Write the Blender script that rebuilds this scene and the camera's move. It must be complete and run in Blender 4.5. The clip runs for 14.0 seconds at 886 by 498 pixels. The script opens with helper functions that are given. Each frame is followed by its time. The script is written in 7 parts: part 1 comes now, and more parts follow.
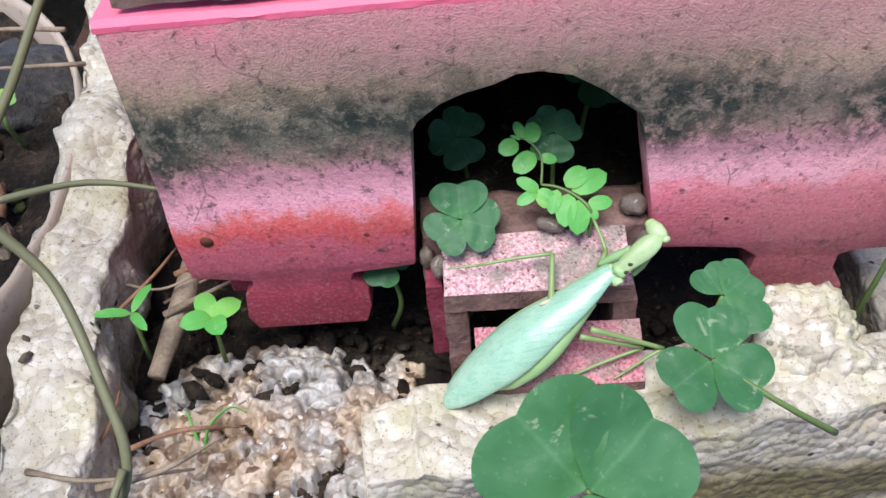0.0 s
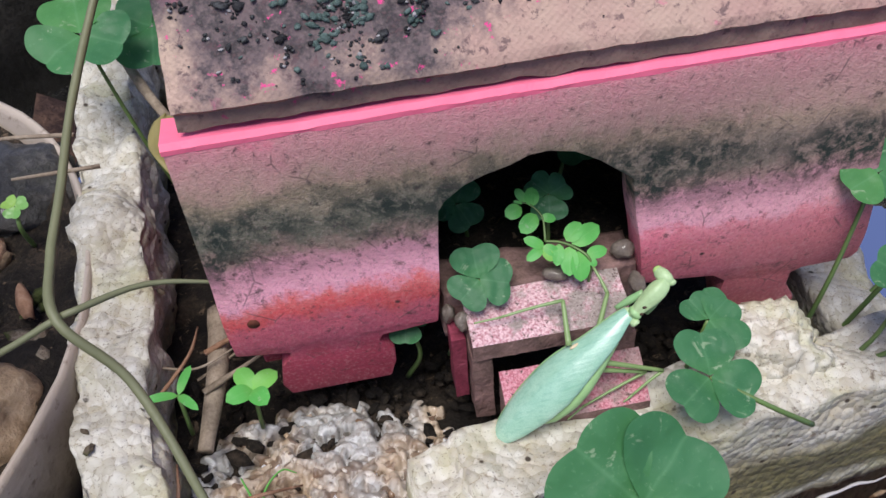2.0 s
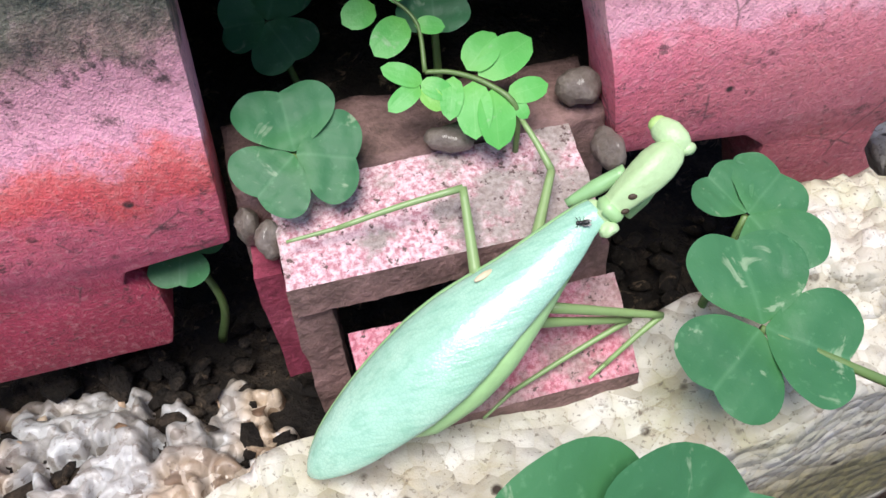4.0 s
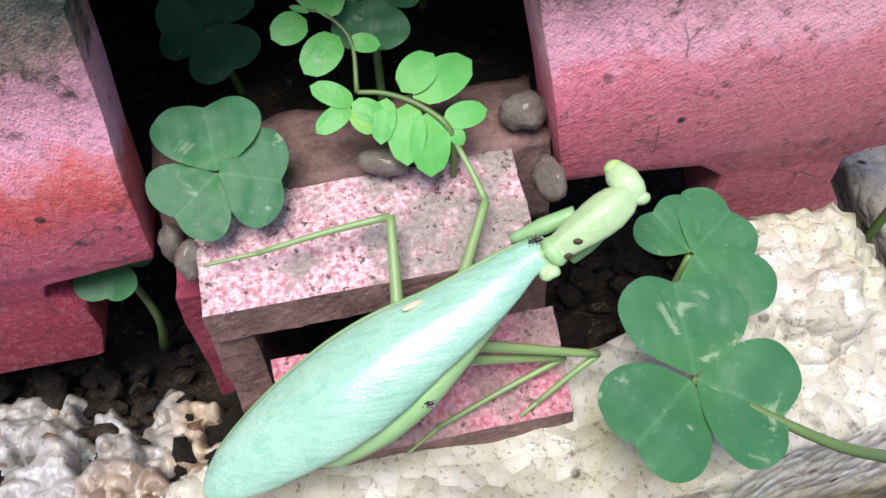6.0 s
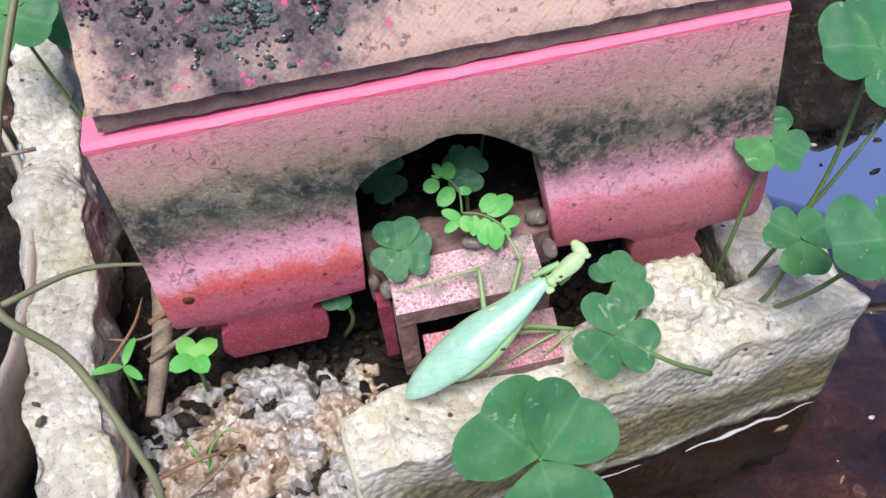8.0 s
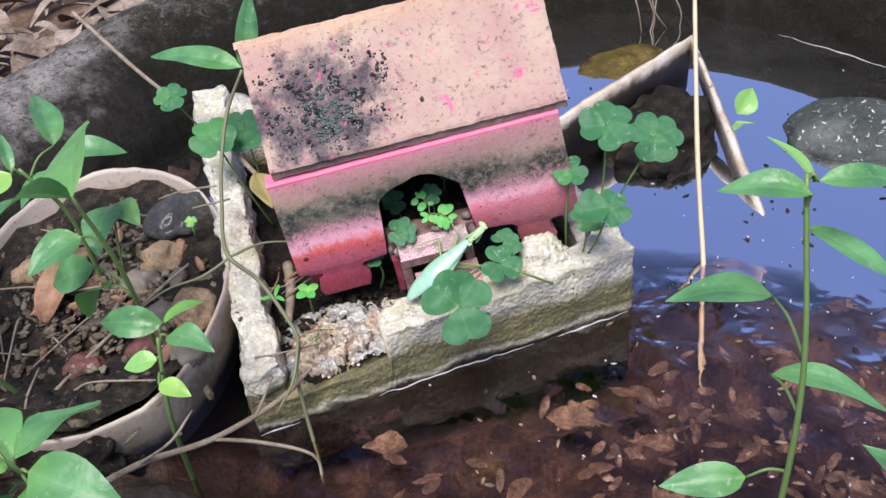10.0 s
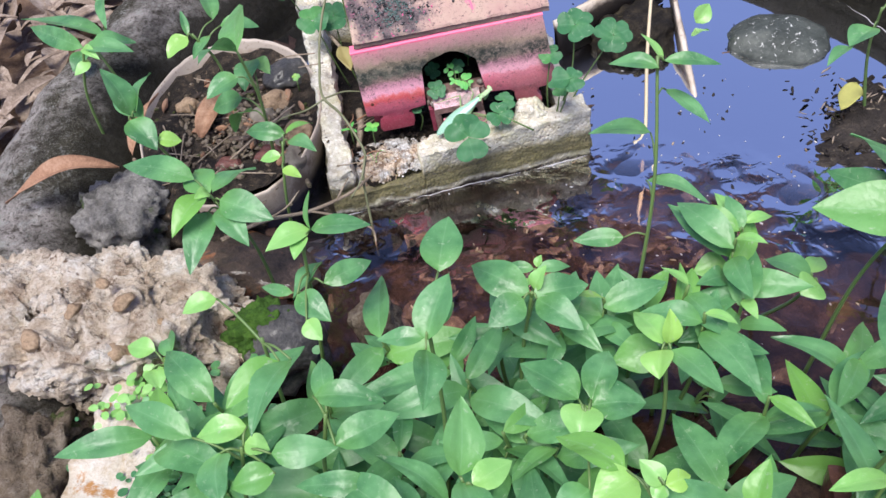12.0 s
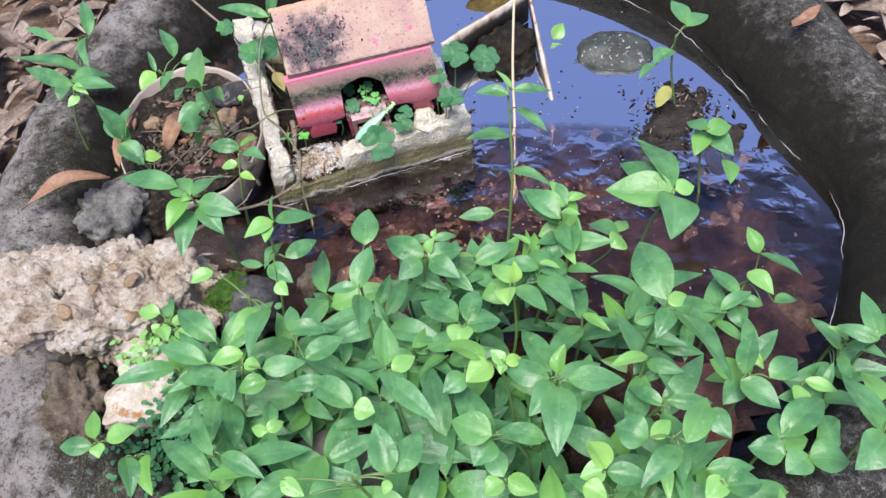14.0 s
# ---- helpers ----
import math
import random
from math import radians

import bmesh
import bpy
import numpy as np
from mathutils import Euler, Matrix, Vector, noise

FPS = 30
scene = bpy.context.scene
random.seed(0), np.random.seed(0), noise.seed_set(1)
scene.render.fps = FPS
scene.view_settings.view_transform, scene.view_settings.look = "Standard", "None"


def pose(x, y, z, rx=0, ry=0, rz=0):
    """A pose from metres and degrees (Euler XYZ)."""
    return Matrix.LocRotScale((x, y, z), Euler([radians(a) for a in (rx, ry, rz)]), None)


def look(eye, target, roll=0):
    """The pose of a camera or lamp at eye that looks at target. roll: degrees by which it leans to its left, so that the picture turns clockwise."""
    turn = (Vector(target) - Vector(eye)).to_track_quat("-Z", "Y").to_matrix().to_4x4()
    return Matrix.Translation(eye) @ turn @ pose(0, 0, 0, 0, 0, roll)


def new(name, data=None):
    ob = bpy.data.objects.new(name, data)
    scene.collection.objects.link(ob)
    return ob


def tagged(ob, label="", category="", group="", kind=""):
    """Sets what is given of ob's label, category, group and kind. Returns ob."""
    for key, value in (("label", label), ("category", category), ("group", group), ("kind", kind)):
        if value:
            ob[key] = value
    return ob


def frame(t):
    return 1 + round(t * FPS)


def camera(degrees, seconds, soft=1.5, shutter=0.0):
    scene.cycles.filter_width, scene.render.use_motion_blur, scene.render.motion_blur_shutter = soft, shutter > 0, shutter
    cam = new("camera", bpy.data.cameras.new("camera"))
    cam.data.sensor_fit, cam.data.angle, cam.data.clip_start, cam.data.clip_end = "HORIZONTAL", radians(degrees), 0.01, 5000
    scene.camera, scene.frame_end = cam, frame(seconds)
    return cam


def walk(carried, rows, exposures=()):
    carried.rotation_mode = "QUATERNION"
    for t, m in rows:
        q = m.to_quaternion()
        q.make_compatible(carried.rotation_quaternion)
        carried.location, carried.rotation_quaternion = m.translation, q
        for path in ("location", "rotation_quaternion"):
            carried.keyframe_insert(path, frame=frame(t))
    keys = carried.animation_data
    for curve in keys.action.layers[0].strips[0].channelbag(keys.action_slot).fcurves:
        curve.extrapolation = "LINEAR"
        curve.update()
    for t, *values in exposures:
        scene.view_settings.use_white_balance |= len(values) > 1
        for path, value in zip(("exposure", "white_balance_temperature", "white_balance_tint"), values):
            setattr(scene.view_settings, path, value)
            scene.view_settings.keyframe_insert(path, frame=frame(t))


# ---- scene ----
cam = camera(54.7, 14.0)
PATH = [
    (0, (-0.0241, -0.1848, 0.2688), (-0.0443, 1.2476, -1.1269), -1.98),
    (0.5, (-0.0344, -0.2035, 0.2834), (-0.0168, 1.2244, -1.1168), -0.09),
    (1, (-0.0418, -0.2247, 0.3136), (-0.0098, 1.1763, -1.1134), 0.45),
    (1.5, (-0.0457, -0.2339, 0.3371), (0.0147, 1.1592, -1.0967), -0.18),
    (2, (-0.0629, -0.1961, 0.3028), (0.1539, 1.2451, -1.0669), -1.55),
    (2.5, (-0.0635, -0.1400, 0.2570), (0.2558, 1.2649, -1.1302), -1.43),
    (3, (-0.0454, -0.1194, 0.2181), (0.2717, 1.2236, -1.2296), -0.93),
    (3.5, (-0.0291, -0.1119, 0.2041), (0.2681, 1.2016, -1.2745), -1.31),
    (4, (-0.0205, -0.1083, 0.1941), (0.2658, 1.1932, -1.2973), -1.35),
    (4.2, (-0.0183, -0.1036, 0.1940), (0.2729, 1.1810, -1.3110), -0.96),
    (6.3, (-0.0047, -0.1011, 0.1951), (0.2478, 1.1692, -1.3290), 0.31),
    (6.5, (-0.0064, -0.1031, 0.2010), (0.2461, 1.1651, -1.3247), 0.37),
    (7, (-0.0174, -0.1217, 0.2291), (0.2253, 1.1533, -1.2925), 0.06),
    (7.2, (-0.0241, -0.1334, 0.2490), (0.2151, 1.1375, -1.2766), -0.09),
    (9.5, (-0.053, -0.413, 0.471), (0.17, 1.044, -0.881), -7.5),
    (10, (-0.043, -0.504, 0.518), (0.109, 0.994, -0.798), -8.2),
    (10.5, (-0.041, -0.582, 0.545), (0.072, 0.911, -0.782), -8.8),
    (11, (-0.052, -0.659, 0.595), (0.031, 0.815, -0.753), -7.2),
    (11.5, (-0.061, -0.735, 0.642), (0.007, 0.655, -0.794), -5.9),
    (12, (-0.038, -0.805, 0.701), (-0.044, 0.554, -0.765), -8.8),
    (12.5, (-0.025, -0.861, 0.767), (0.016, 0.456, -0.738), -7.5),
    (13, (-0.027, -0.923, 0.829), (0.036, 0.358, -0.705), -8.2),
    (13.5, (-0.025, -0.976, 0.894), (0.064, 0.313, -0.632), -7.9),
    (14, (-0.04, -1.01, 0.938), (0.127, 0.268, -0.592), -6.1),
]
EXPOSURES = [(0.0, 0.36), (1.0, 0.18), (1.5, 0.08), (2.0, 0.02), (2.5, 0.02), (3.0, 0.45), (4.2, 0.48), (6.3, 0.42), (7.2, 0.45), (9.3, 0.38), (10.5, 0.55), (12.0, 0.55), (14.0, 0.56)]
walk(cam, [(t, look(eye, target, roll)) for t, eye, target, roll in PATH], EXPOSURES)

# ---- world and light ----
SUN_EL, SUN_AZ = radians(62), radians(200)
world = bpy.data.worlds.new("sky")
scene.world = world
world.use_nodes = True
wn = world.node_tree.nodes
sky = wn.new("ShaderNodeTexSky")
sky.sky_type, sky.sun_disc = "NISHITA", False
sky.sun_elevation, sky.sun_rotation, sky.ozone_density = SUN_EL, SUN_AZ, 3.0
sky.air_density, sky.dust_density = 1.3, 1.0
tint = wn.new("ShaderNodeMixRGB")
tint.blend_type = "MULTIPLY"
tint.inputs[0].default_value, tint.inputs[2].default_value = 1.0, (1.0, 0.84, 1.1, 1)
world.node_tree.links.new(sky.outputs[0], tint.inputs[1])
world.node_tree.links.new(tint.outputs[0], wn["Background"].inputs[0])
wn["Background"].inputs[1].default_value = 0.11
sun = new("sun", bpy.data.lights.new("sun", "SUN"))
sun.data.energy, sun.data.angle, sun.data.color = 3.8, radians(32), (1, 0.97, 0.93)
sun.matrix_basis = look((0, 0, 3), (0.5, 1.0, 0.3))


# ---- node helpers ----
def mat_new(name):
    m = bpy.data.materials.new(name)
    m.use_nodes = True
    return m, m.node_tree.nodes, m.node_tree.links, m.node_tree.nodes["Principled BSDF"]


def coords(n, kind="Object"):
    return n.new("ShaderNodeTexCoord").outputs[kind]


def noise_tex(n, l, vec, scale, detail=4, rough=0.6, dist=0.0):
    t = n.new("ShaderNodeTexNoise")
    t.inputs["Scale"].default_value, t.inputs["Detail"].default_value = scale, detail
    t.inputs["Roughness"].default_value, t.inputs["Distortion"].default_value = rough, dist
    l.new(vec, t.inputs["Vector"])
    return t.outputs[0]


def voro_tex(n, l, vec, scale, feature="F1", out=0):
    t = n.new("ShaderNodeTexVoronoi")
    t.feature = feature
    t.inputs["Scale"].default_value = scale
    l.new(vec, t.inputs["Vector"])
    return t.outputs[out]


def ramp(n, l, fac, stops, interp="LINEAR"):
    r = n.new("ShaderNodeValToRGB")
    e = r.color_ramp.elements
    r.color_ramp.interpolation = interp
    while len(e) < len(stops):
        e.new(0.5)
    for el, (p, c) in zip(e, stops):
        el.position = p
        el.color = (*c, 1) if len(c) == 3 else c
    l.new(fac, r.inputs[0])
    return r.outputs[0]


def grey(v):
    return (v, v, v)


def mask(n, l, fac, lo, hi):
    if lo > hi:
        return ramp(n, l, fac, [(hi, grey(1)), (lo, grey(0))])
    return ramp(n, l, fac, [(lo, grey(0)), (hi, grey(1))])


def mix(n, l, fac, a, b, blend="MIX"):
    m = n.new("ShaderNodeMixRGB")
    m.blend_type = blend
    for sock, v in zip(m.inputs, (fac, a, b)):
        if hasattr(v, "links"):
            l.new(v, sock)
        elif isinstance(v, (int, float)):
            sock.default_value = v
        else:
            sock.default_value = (*v, 1)
    return m.outputs[0]


def calc(n, l, op, a, b=0.0):
    m = n.new("ShaderNodeMath")
    m.operation = op
    for sock, v in zip(m.inputs, (a, b)):
        if hasattr(v, "links"):
            l.new(v, sock)
        else:
            sock.default_value = v
    return m.outputs[0]


def bump(n, l, p, height, dist, strength=1.0, under=None):
    b = n.new("ShaderNodeBump")
    b.inputs["Distance"].default_value, b.inputs["Strength"].default_value = dist, strength
    l.new(height, b.inputs["Height"])
    if under is not None:
        l.new(under, b.inputs["Normal"])
    l.new(b.outputs[0], p.inputs["Normal"])
    return b.outputs[0]


def axis_of(n, l, vec, i):
    s = n.new("ShaderNodeSeparateXYZ")
    l.new(vec, s.inputs[0])
    return s.outputs[i]


def chance(n, l):
    return n.new("ShaderNodeObjectInfo").outputs["Random"]


# ---- materials ----
def rough_material(name, dark, mid, light, scale, bump_size, roughness=0.85, spots=None, spot_scale=60, spot_at=0.62, wet=0.0):
    """A weathered mineral surface: three tones at two scales, optional stains."""
    m, n, l, p = mat_new(name)
    v = coords(n)
    big = noise_tex(n, l, v, scale, 6, 0.65)
    fine = noise_tex(n, l, v, scale * 9, 5, 0.7)
    f = calc(n, l, "ADD", calc(n, l, "MULTIPLY", big, 0.65), calc(n, l, "MULTIPLY", fine, 0.35))
    c = ramp(n, l, f, [(0.36, dark), (0.5, mid), (0.64, light)])
    c = mix(n, l, calc(n, l, "MULTIPLY", chance(n, l), 0.25), c, dark)
    if spots is not None:
        s = noise_tex(n, l, v, spot_scale, 5, 0.7, 0.6)
        c = mix(n, l, mask(n, l, s, spot_at, spot_at + 0.07), c, spots)
    l.new(c, p.inputs["Base Color"])
    p.inputs["Roughness"].default_value = roughness
    p.inputs["Specular IOR Level"].default_value = 0.25
    p.inputs["Coat Weight"].default_value = wet
    p.inputs["Coat Roughness"].default_value = 0.1
    b = bump(n, l, p, big, bump_size * 2, 0.6)
    bump(n, l, p, fine, bump_size, 0.8, b)
    return m


def leaf_material(name, base, light, vein, gloss=0.35, sheen_vein=0.25, count=9, relief=0.0003, fresh=(0.2, 0.45, 0.06)):
    """A blade with midrib and long veins from its UV, translucent, each leaf a little different."""
    m, n, l, p = mat_new(name)
    uv = coords(n, "UV")
    u = axis_of(n, l, uv, 0)
    along = axis_of(n, l, uv, 1)
    across = calc(n, l, "ABSOLUTE", calc(n, l, "SUBTRACT", u, 0.5))
    obj = coords(n)
    big = noise_tex(n, l, obj, 40, 3, 0.6)
    fine = noise_tex(n, l, obj, 700, 3, 0.6)
    lucky = chance(n, l)
    c = mix(n, l, mask(n, l, big, 0.32, 0.7), base, light)
    c = mix(n, l, calc(n, l, "MULTIPLY", lucky, 0.55), c, light)
    c = mix(n, l, calc(n, l, "MULTIPLY", mask(n, l, lucky, 0.8, 0.97), 0.7), c, fresh)
    c = mix(n, l, calc(n, l, "MULTIPLY", mask(n, l, along, 0.45, 0.0), 0.3), c, fresh)
    stripes = calc(n, l, "SINE", calc(n, l, "MULTIPLY", across, 6.2832 * count))
    c = mix(n, l, calc(n, l, "MULTIPLY", mask(n, l, stripes, 0.4, 1.0), sheen_vein), c, vein)
    rib = ramp(n, l, across, [(0.0, grey(1)), (0.03, grey(0))])
    c = mix(n, l, calc(n, l, "MULTIPLY", rib, 0.25), c, vein)
    c = mix(n, l, calc(n, l, "MULTIPLY", mask(n, l, fine, 0.6, 0.75), 0.35), c, vein)
    blot = noise_tex(n, l, obj, 150, 4, 0.65, 0.8)
    c = mix(n, l, calc(n, l, "MULTIPLY", mask(n, l, blot, 0.63, 0.69), 0.6), c, (0.36, 0.48, 0.3))
    l.new(c, p.inputs["Base Color"])
    l.new(ramp(n, l, big, [(0.3, grey(gloss - 0.1)), (0.7, grey(gloss + 0.1))]), p.inputs["Roughness"])
    p.inputs["Specular IOR Level"].default_value = 0.5 if gloss < 0.45 else 0.3
    b = bump(n, l, p, stripes, relief, 0.5)
    b = bump(n, l, p, fine, 0.0003, 0.4, b)
    bump(n, l, p, big, 0.004, 0.6, b)
    t = n.new("ShaderNodeBsdfTranslucent")
    l.new(mix(n, l, 0.5, c, (0.13, 0.44, 0.09)), t.inputs[0])
    s = n.new("ShaderNodeMixShader")
    s.inputs[0].default_value = 0.25
    l.new(p.outputs[0], s.inputs[1])
    l.new(t.outputs[0], s.inputs[2])
    l.new(s.outputs[0], n["Material Output"].inputs[0])
    return m


def plain_material(name, color, roughness=0.6, grain=200, bump_size=0.0005, spread=0.3, coat=0.0):
    m, n, l, p = mat_new(name)
    v = coords(n)
    big = noise_tex(n, l, v, grain * 0.2, 4)
    f = noise_tex(n, l, v, grain, 4, 0.65)
    c = mix(n, l, calc(n, l, "MULTIPLY", calc(n, l, "ADD", big, f), 0.5), [a * (1 - spread) for a in color], [min(1, a * (1 + spread)) for a in color])
    l.new(c, p.inputs["Base Color"])
    p.inputs["Roughness"].default_value = roughness
    p.inputs["Coat Weight"].default_value = coat
    bump(n, l, p, f, bump_size, 0.7)
    return m


def house_front_material():
    """Pink paint over cement, weathered in bands: soot-green algae half way up, clean pink below, crimson foot."""
    m, n, l, p = mat_new("weathered_pink_paint")
    v = coords(n)
    z, x = axis_of(n, l, v, 2), axis_of(n, l, v, 0)
    warp = noise_tex(n, l, v, 55, 9, 0.72)
    slow = noise_tex(n, l, v, 17, 3, 0.5)
    h = calc(n, l, "ADD", z, calc(n, l, "MULTIPLY", calc(n, l, "SUBTRACT", warp, 0.5), 0.03))
    hh = calc(n, l, "MULTIPLY", calc(n, l, "ADD", h, 0.03), 8.0)
    c = ramp(n, l, hh, [(0.02, (0.3, 0.028, 0.06)), (0.18, (0.45, 0.05, 0.1)), (0.25, (0.54, 0.1, 0.17)), (0.345, (0.7, 0.14, 0.2)), (0.39, (0.74, 0.1, 0.11)), (0.425, (0.72, 0.15, 0.15)),
                        (0.46, (0.78, 0.36, 0.46)), (0.56, (0.72, 0.34, 0.41)), (0.605, (0.34, 0.23, 0.19)), (0.65, (0.16, 0.16, 0.115)), (0.7, (0.21, 0.2, 0.145)), (0.77, (0.38, 0.3, 0.2)), (0.83, (0.5, 0.3, 0.26)), (0.93, (0.62, 0.27, 0.29)), (0.96, (0.72, 0.22, 0.28))])
    scarlet = ramp(n, l, hh, [(0.33, grey(0)), (0.39, grey(1)), (0.43, grey(1)), (0.47, grey(0))])
    c = mix(n, l, calc(n, l, "MULTIPLY", calc(n, l, "MULTIPLY", scarlet, mask(n, l, x, -0.01, 0.03)), 0.75), c, (0.76, 0.2, 0.3))
    # the right half keeps more of its pink
    c = mix(n, l, calc(n, l, "MULTIPLY", mask(n, l, calc(n, l, "ADD", calc(n, l, "MULTIPLY", x, 6.0), slow), 0.55, 1.0), 0.3), c, (0.54, 0.3, 0.27))
    n1 = noise_tex(n, l, v, 120, 6, 0.7)
    n2 = noise_tex(n, l, v, 760, 4, 0.6)
    n3 = noise_tex(n, l, v, 1900, 3, 0.6)
    band = ramp(n, l, hh, [(0.5, grey(0)), (0.6, grey(1)), (0.69, grey(1)), (0.82, grey(0))])
    grit = noise_tex(n, l, v, 230, 7, 0.78)
    wide = ramp(n, l, hh, [(0.44, grey(0)), (0.56, grey(1)), (0.7, grey(0.8)), (0.92, grey(0.12))])
    mx = calc(n, l, "MULTIPLY", band, mask(n, l, slow, 0.38, 0.5))
    mx = calc(n, l, "MULTIPLY", mx, mask(n, l, n1, 0.2, 0.42))
    c = mix(n, l, calc(n, l, "MULTIPLY", mask(n, l, n1, 0.45, 0.75), 0.14), c, (0.2, 0.12, 0.1))
    c = mix(n, l, calc(n, l, "MULTIPLY", mask(n, l, n2, 0.5, 0.75), 0.25), c, (0.82, 0.58, 0.54))
    c = mix(n, l, calc(n, l, "MULTIPLY", mask(n, l, n2, 0.44, 0.32), 0.38), c, (0.16, 0.07, 0.08))
    c = mix(n, l, calc(n, l, "MULTIPLY", calc(n, l, "MULTIPLY", wide, mask(n, l, grit, 0.53, 0.6)), 0.7), c, (0.035, 0.037, 0.032))
    c = mix(n, l, calc(n, l, "MULTIPLY", mask(n, l, grit, 0.59, 0.65), 0.75), c, (0.07, 0.04, 0.04))
    c = mix(n, l, calc(n, l, "MULTIPLY", mx, mask(n, l, noise_tex(n, l, v, 140, 9, 0.78, 0.3), 0.42, 0.54)), c, (0.02, 0.032, 0.026))
    stain = noise_tex(n, l, v, 62, 10, 0.8, 0.4)
    c = mix(n, l, calc(n, l, "MULTIPLY", mask(n, l, stain, 0.6, 0.66), 0.75), c, (0.06, 0.045, 0.045))
    edge = voro_tex(n, l, v, 90, "DISTANCE_TO_EDGE")
    crack = calc(n, l, "MULTIPLY", mask(n, l, edge, 0.03, 0.0), mask(n, l, noise_tex(n, l, v, 60, 3), 0.56, 0.62))
    c = mix(n, l, calc(n, l, "MULTIPLY", crack, 0.7), c, (0.07, 0.05, 0.05))
    c = mix(n, l, calc(n, l, "MULTIPLY", mask(n, l, n3, 0.63, 0.7), 0.7), c, (0.07, 0.05, 0.05))
    pit = voro_tex(n, l, v, 110)
    c = mix(n, l, calc(n, l, "MULTIPLY", mask(n, l, pit, 0.13, 0.07), mask(n, l, warp, 0.48, 0.6)), c, (0.045, 0.028, 0.028))
    l.new(c, p.inputs["Base Color"])
    p.inputs["Roughness"].default_value = 0.75
    b = bump(n, l, p, n1, 0.002, 0.35)
    b = bump(n, l, p, n2, 0.0005, 0.5, b)
    bump(n, l, p, n3, 0.0004, 0.7, b)
    return m


def roof_material():
    """Faded pale pink tile with a faint woven print, black crusts of lichen and remains of bright pink."""
    m, n, l, p = mat_new("faded_roof_tile")
    v = coords(n)
    n0 = noise_tex(n, l, v, 16, 4, 0.6)
    n1 = noise_tex(n, l, v, 60, 6, 0.7)
    n2 = noise_tex(n, l, v, 300, 5, 0.7)
    c = ramp(n, l, n0, [(0.33, (0.43, 0.26, 0.22)), (0.5, (0.48, 0.34, 0.265)), (0.67, (0.52, 0.41, 0.29))])
    c = mix(n, l, calc(n, l, "MULTIPLY", mask(n, l, noise_tex(n, l, v, 75, 4, 0.65, 0.6), 0.62, 0.7), 0.8), c, (0.66, 0.12, 0.26))
    x, z = axis_of(n, l, v, 0), axis_of(n, l, v, 2)
    dx = calc(n, l, "MULTIPLY", calc(n, l, "ADD", x, 0.055), 19)
    dz = calc(n, l, "MULTIPLY", calc(n, l, "SUBTRACT", z, 0.127), 30)
    d = calc(n, l, "ADD", calc(n, l, "MULTIPLY", dx, dx), calc(n, l, "MULTIPLY", dz, dz))
    patch = calc(n, l, "SUBTRACT", calc(n, l, "ADD", -1.35, calc(n, l, "ADD", calc(n, l, "MULTIPLY", n1, 3.0), calc(n, l, "MULTIPLY", n0, 1.6))), calc(n, l, "MULTIPLY", d, 0.7))
    moss = mask(n, l, calc(n, l, "MULTIPLY", patch, mask(n, l, n1, 0.42, 0.6)), 0.35, 0.6)
    c = mix(n, l, calc(n, l, "MULTIPLY", mask(n, l, patch, -0.2, 0.6), 0.9), c, (0.1, 0.075, 0.085))
    c = mix(n, l, calc(n, l, "MULTIPLY", moss, mask(n, l, n2, 0.4, 0.6)), c, (0.03, 0.03, 0.032))
    c = mix(n, l, calc(n, l, "MULTIPLY", mask(n, l, n1, 0.62, 0.7), 0.7), c, (0.09, 0.06, 0.07))
    wx = calc(n, l, "SINE", calc(n, l, "MULTIPLY", x, 2600))
    wz = calc(n, l, "SINE", calc(n, l, "MULTIPLY", calc(n, l, "ADD", z, axis_of(n, l, v, 1)), 2100))
    weave = calc(n, l, "MULTIPLY", wx, wz)
    c = mix(n, l, calc(n, l, "MULTIPLY", mask(n, l, weave, 0.2, 0.9), 0.04), c, (0.72, 0.56, 0.44))
    speck = noise_tex(n, l, v, 190, 6, 0.75, 0.4)
    c = mix(n, l, calc(n, l, "MULTIPLY", mask(n, l, speck, 0.58, 0.63), 0.75), c, (0.1, 0.06, 0.065))
    rose = noise_tex(n, l, v, 230, 5, 0.7)
    c = mix(n, l, calc(n, l, "MULTIPLY", mask(n, l, rose, 0.62, 0.66), mask(n, l, patch, -1.4, 0.1)), c, (0.72, 0.07, 0.25))
    eave = calc(n, l, "ADD", z, calc(n, l, "MULTIPLY", calc(n, l, "SUBTRACT", n1, 0.5), 0.014))
    c = mix(n, l, calc(n, l, "MULTIPLY", mask(n, l, eave, 0.0995, 0.0955), 0.7), c, (0.11, 0.075, 0.06))
    ridge = calc(n, l, "ADD", z, calc(n, l, "MULTIPLY", calc(n, l, "SUBTRACT", n1, 0.5), 0.02))
    c = mix(n, l, calc(n, l, "MULTIPLY", mask(n, l, ridge, 0.16, 0.17), 0.45), c, (0.56, 0.36, 0.2))
    c = mix(n, l, calc(n, l, "MULTIPLY", mask(n, l, n2, 0.57, 0.66), 0.5), c, (0.16, 0.09, 0.09))
    l.new(c, p.inputs["Base Color"])
    p.inputs["Roughness"].default_value = 0.85
    b = bump(n, l, p, n1, 0.002, 0.4)
    b = bump(n, l, p, weave, 0.0002, 0.25, b)
    bump(n, l, p, n2, 0.001, 0.7, b)
    return m


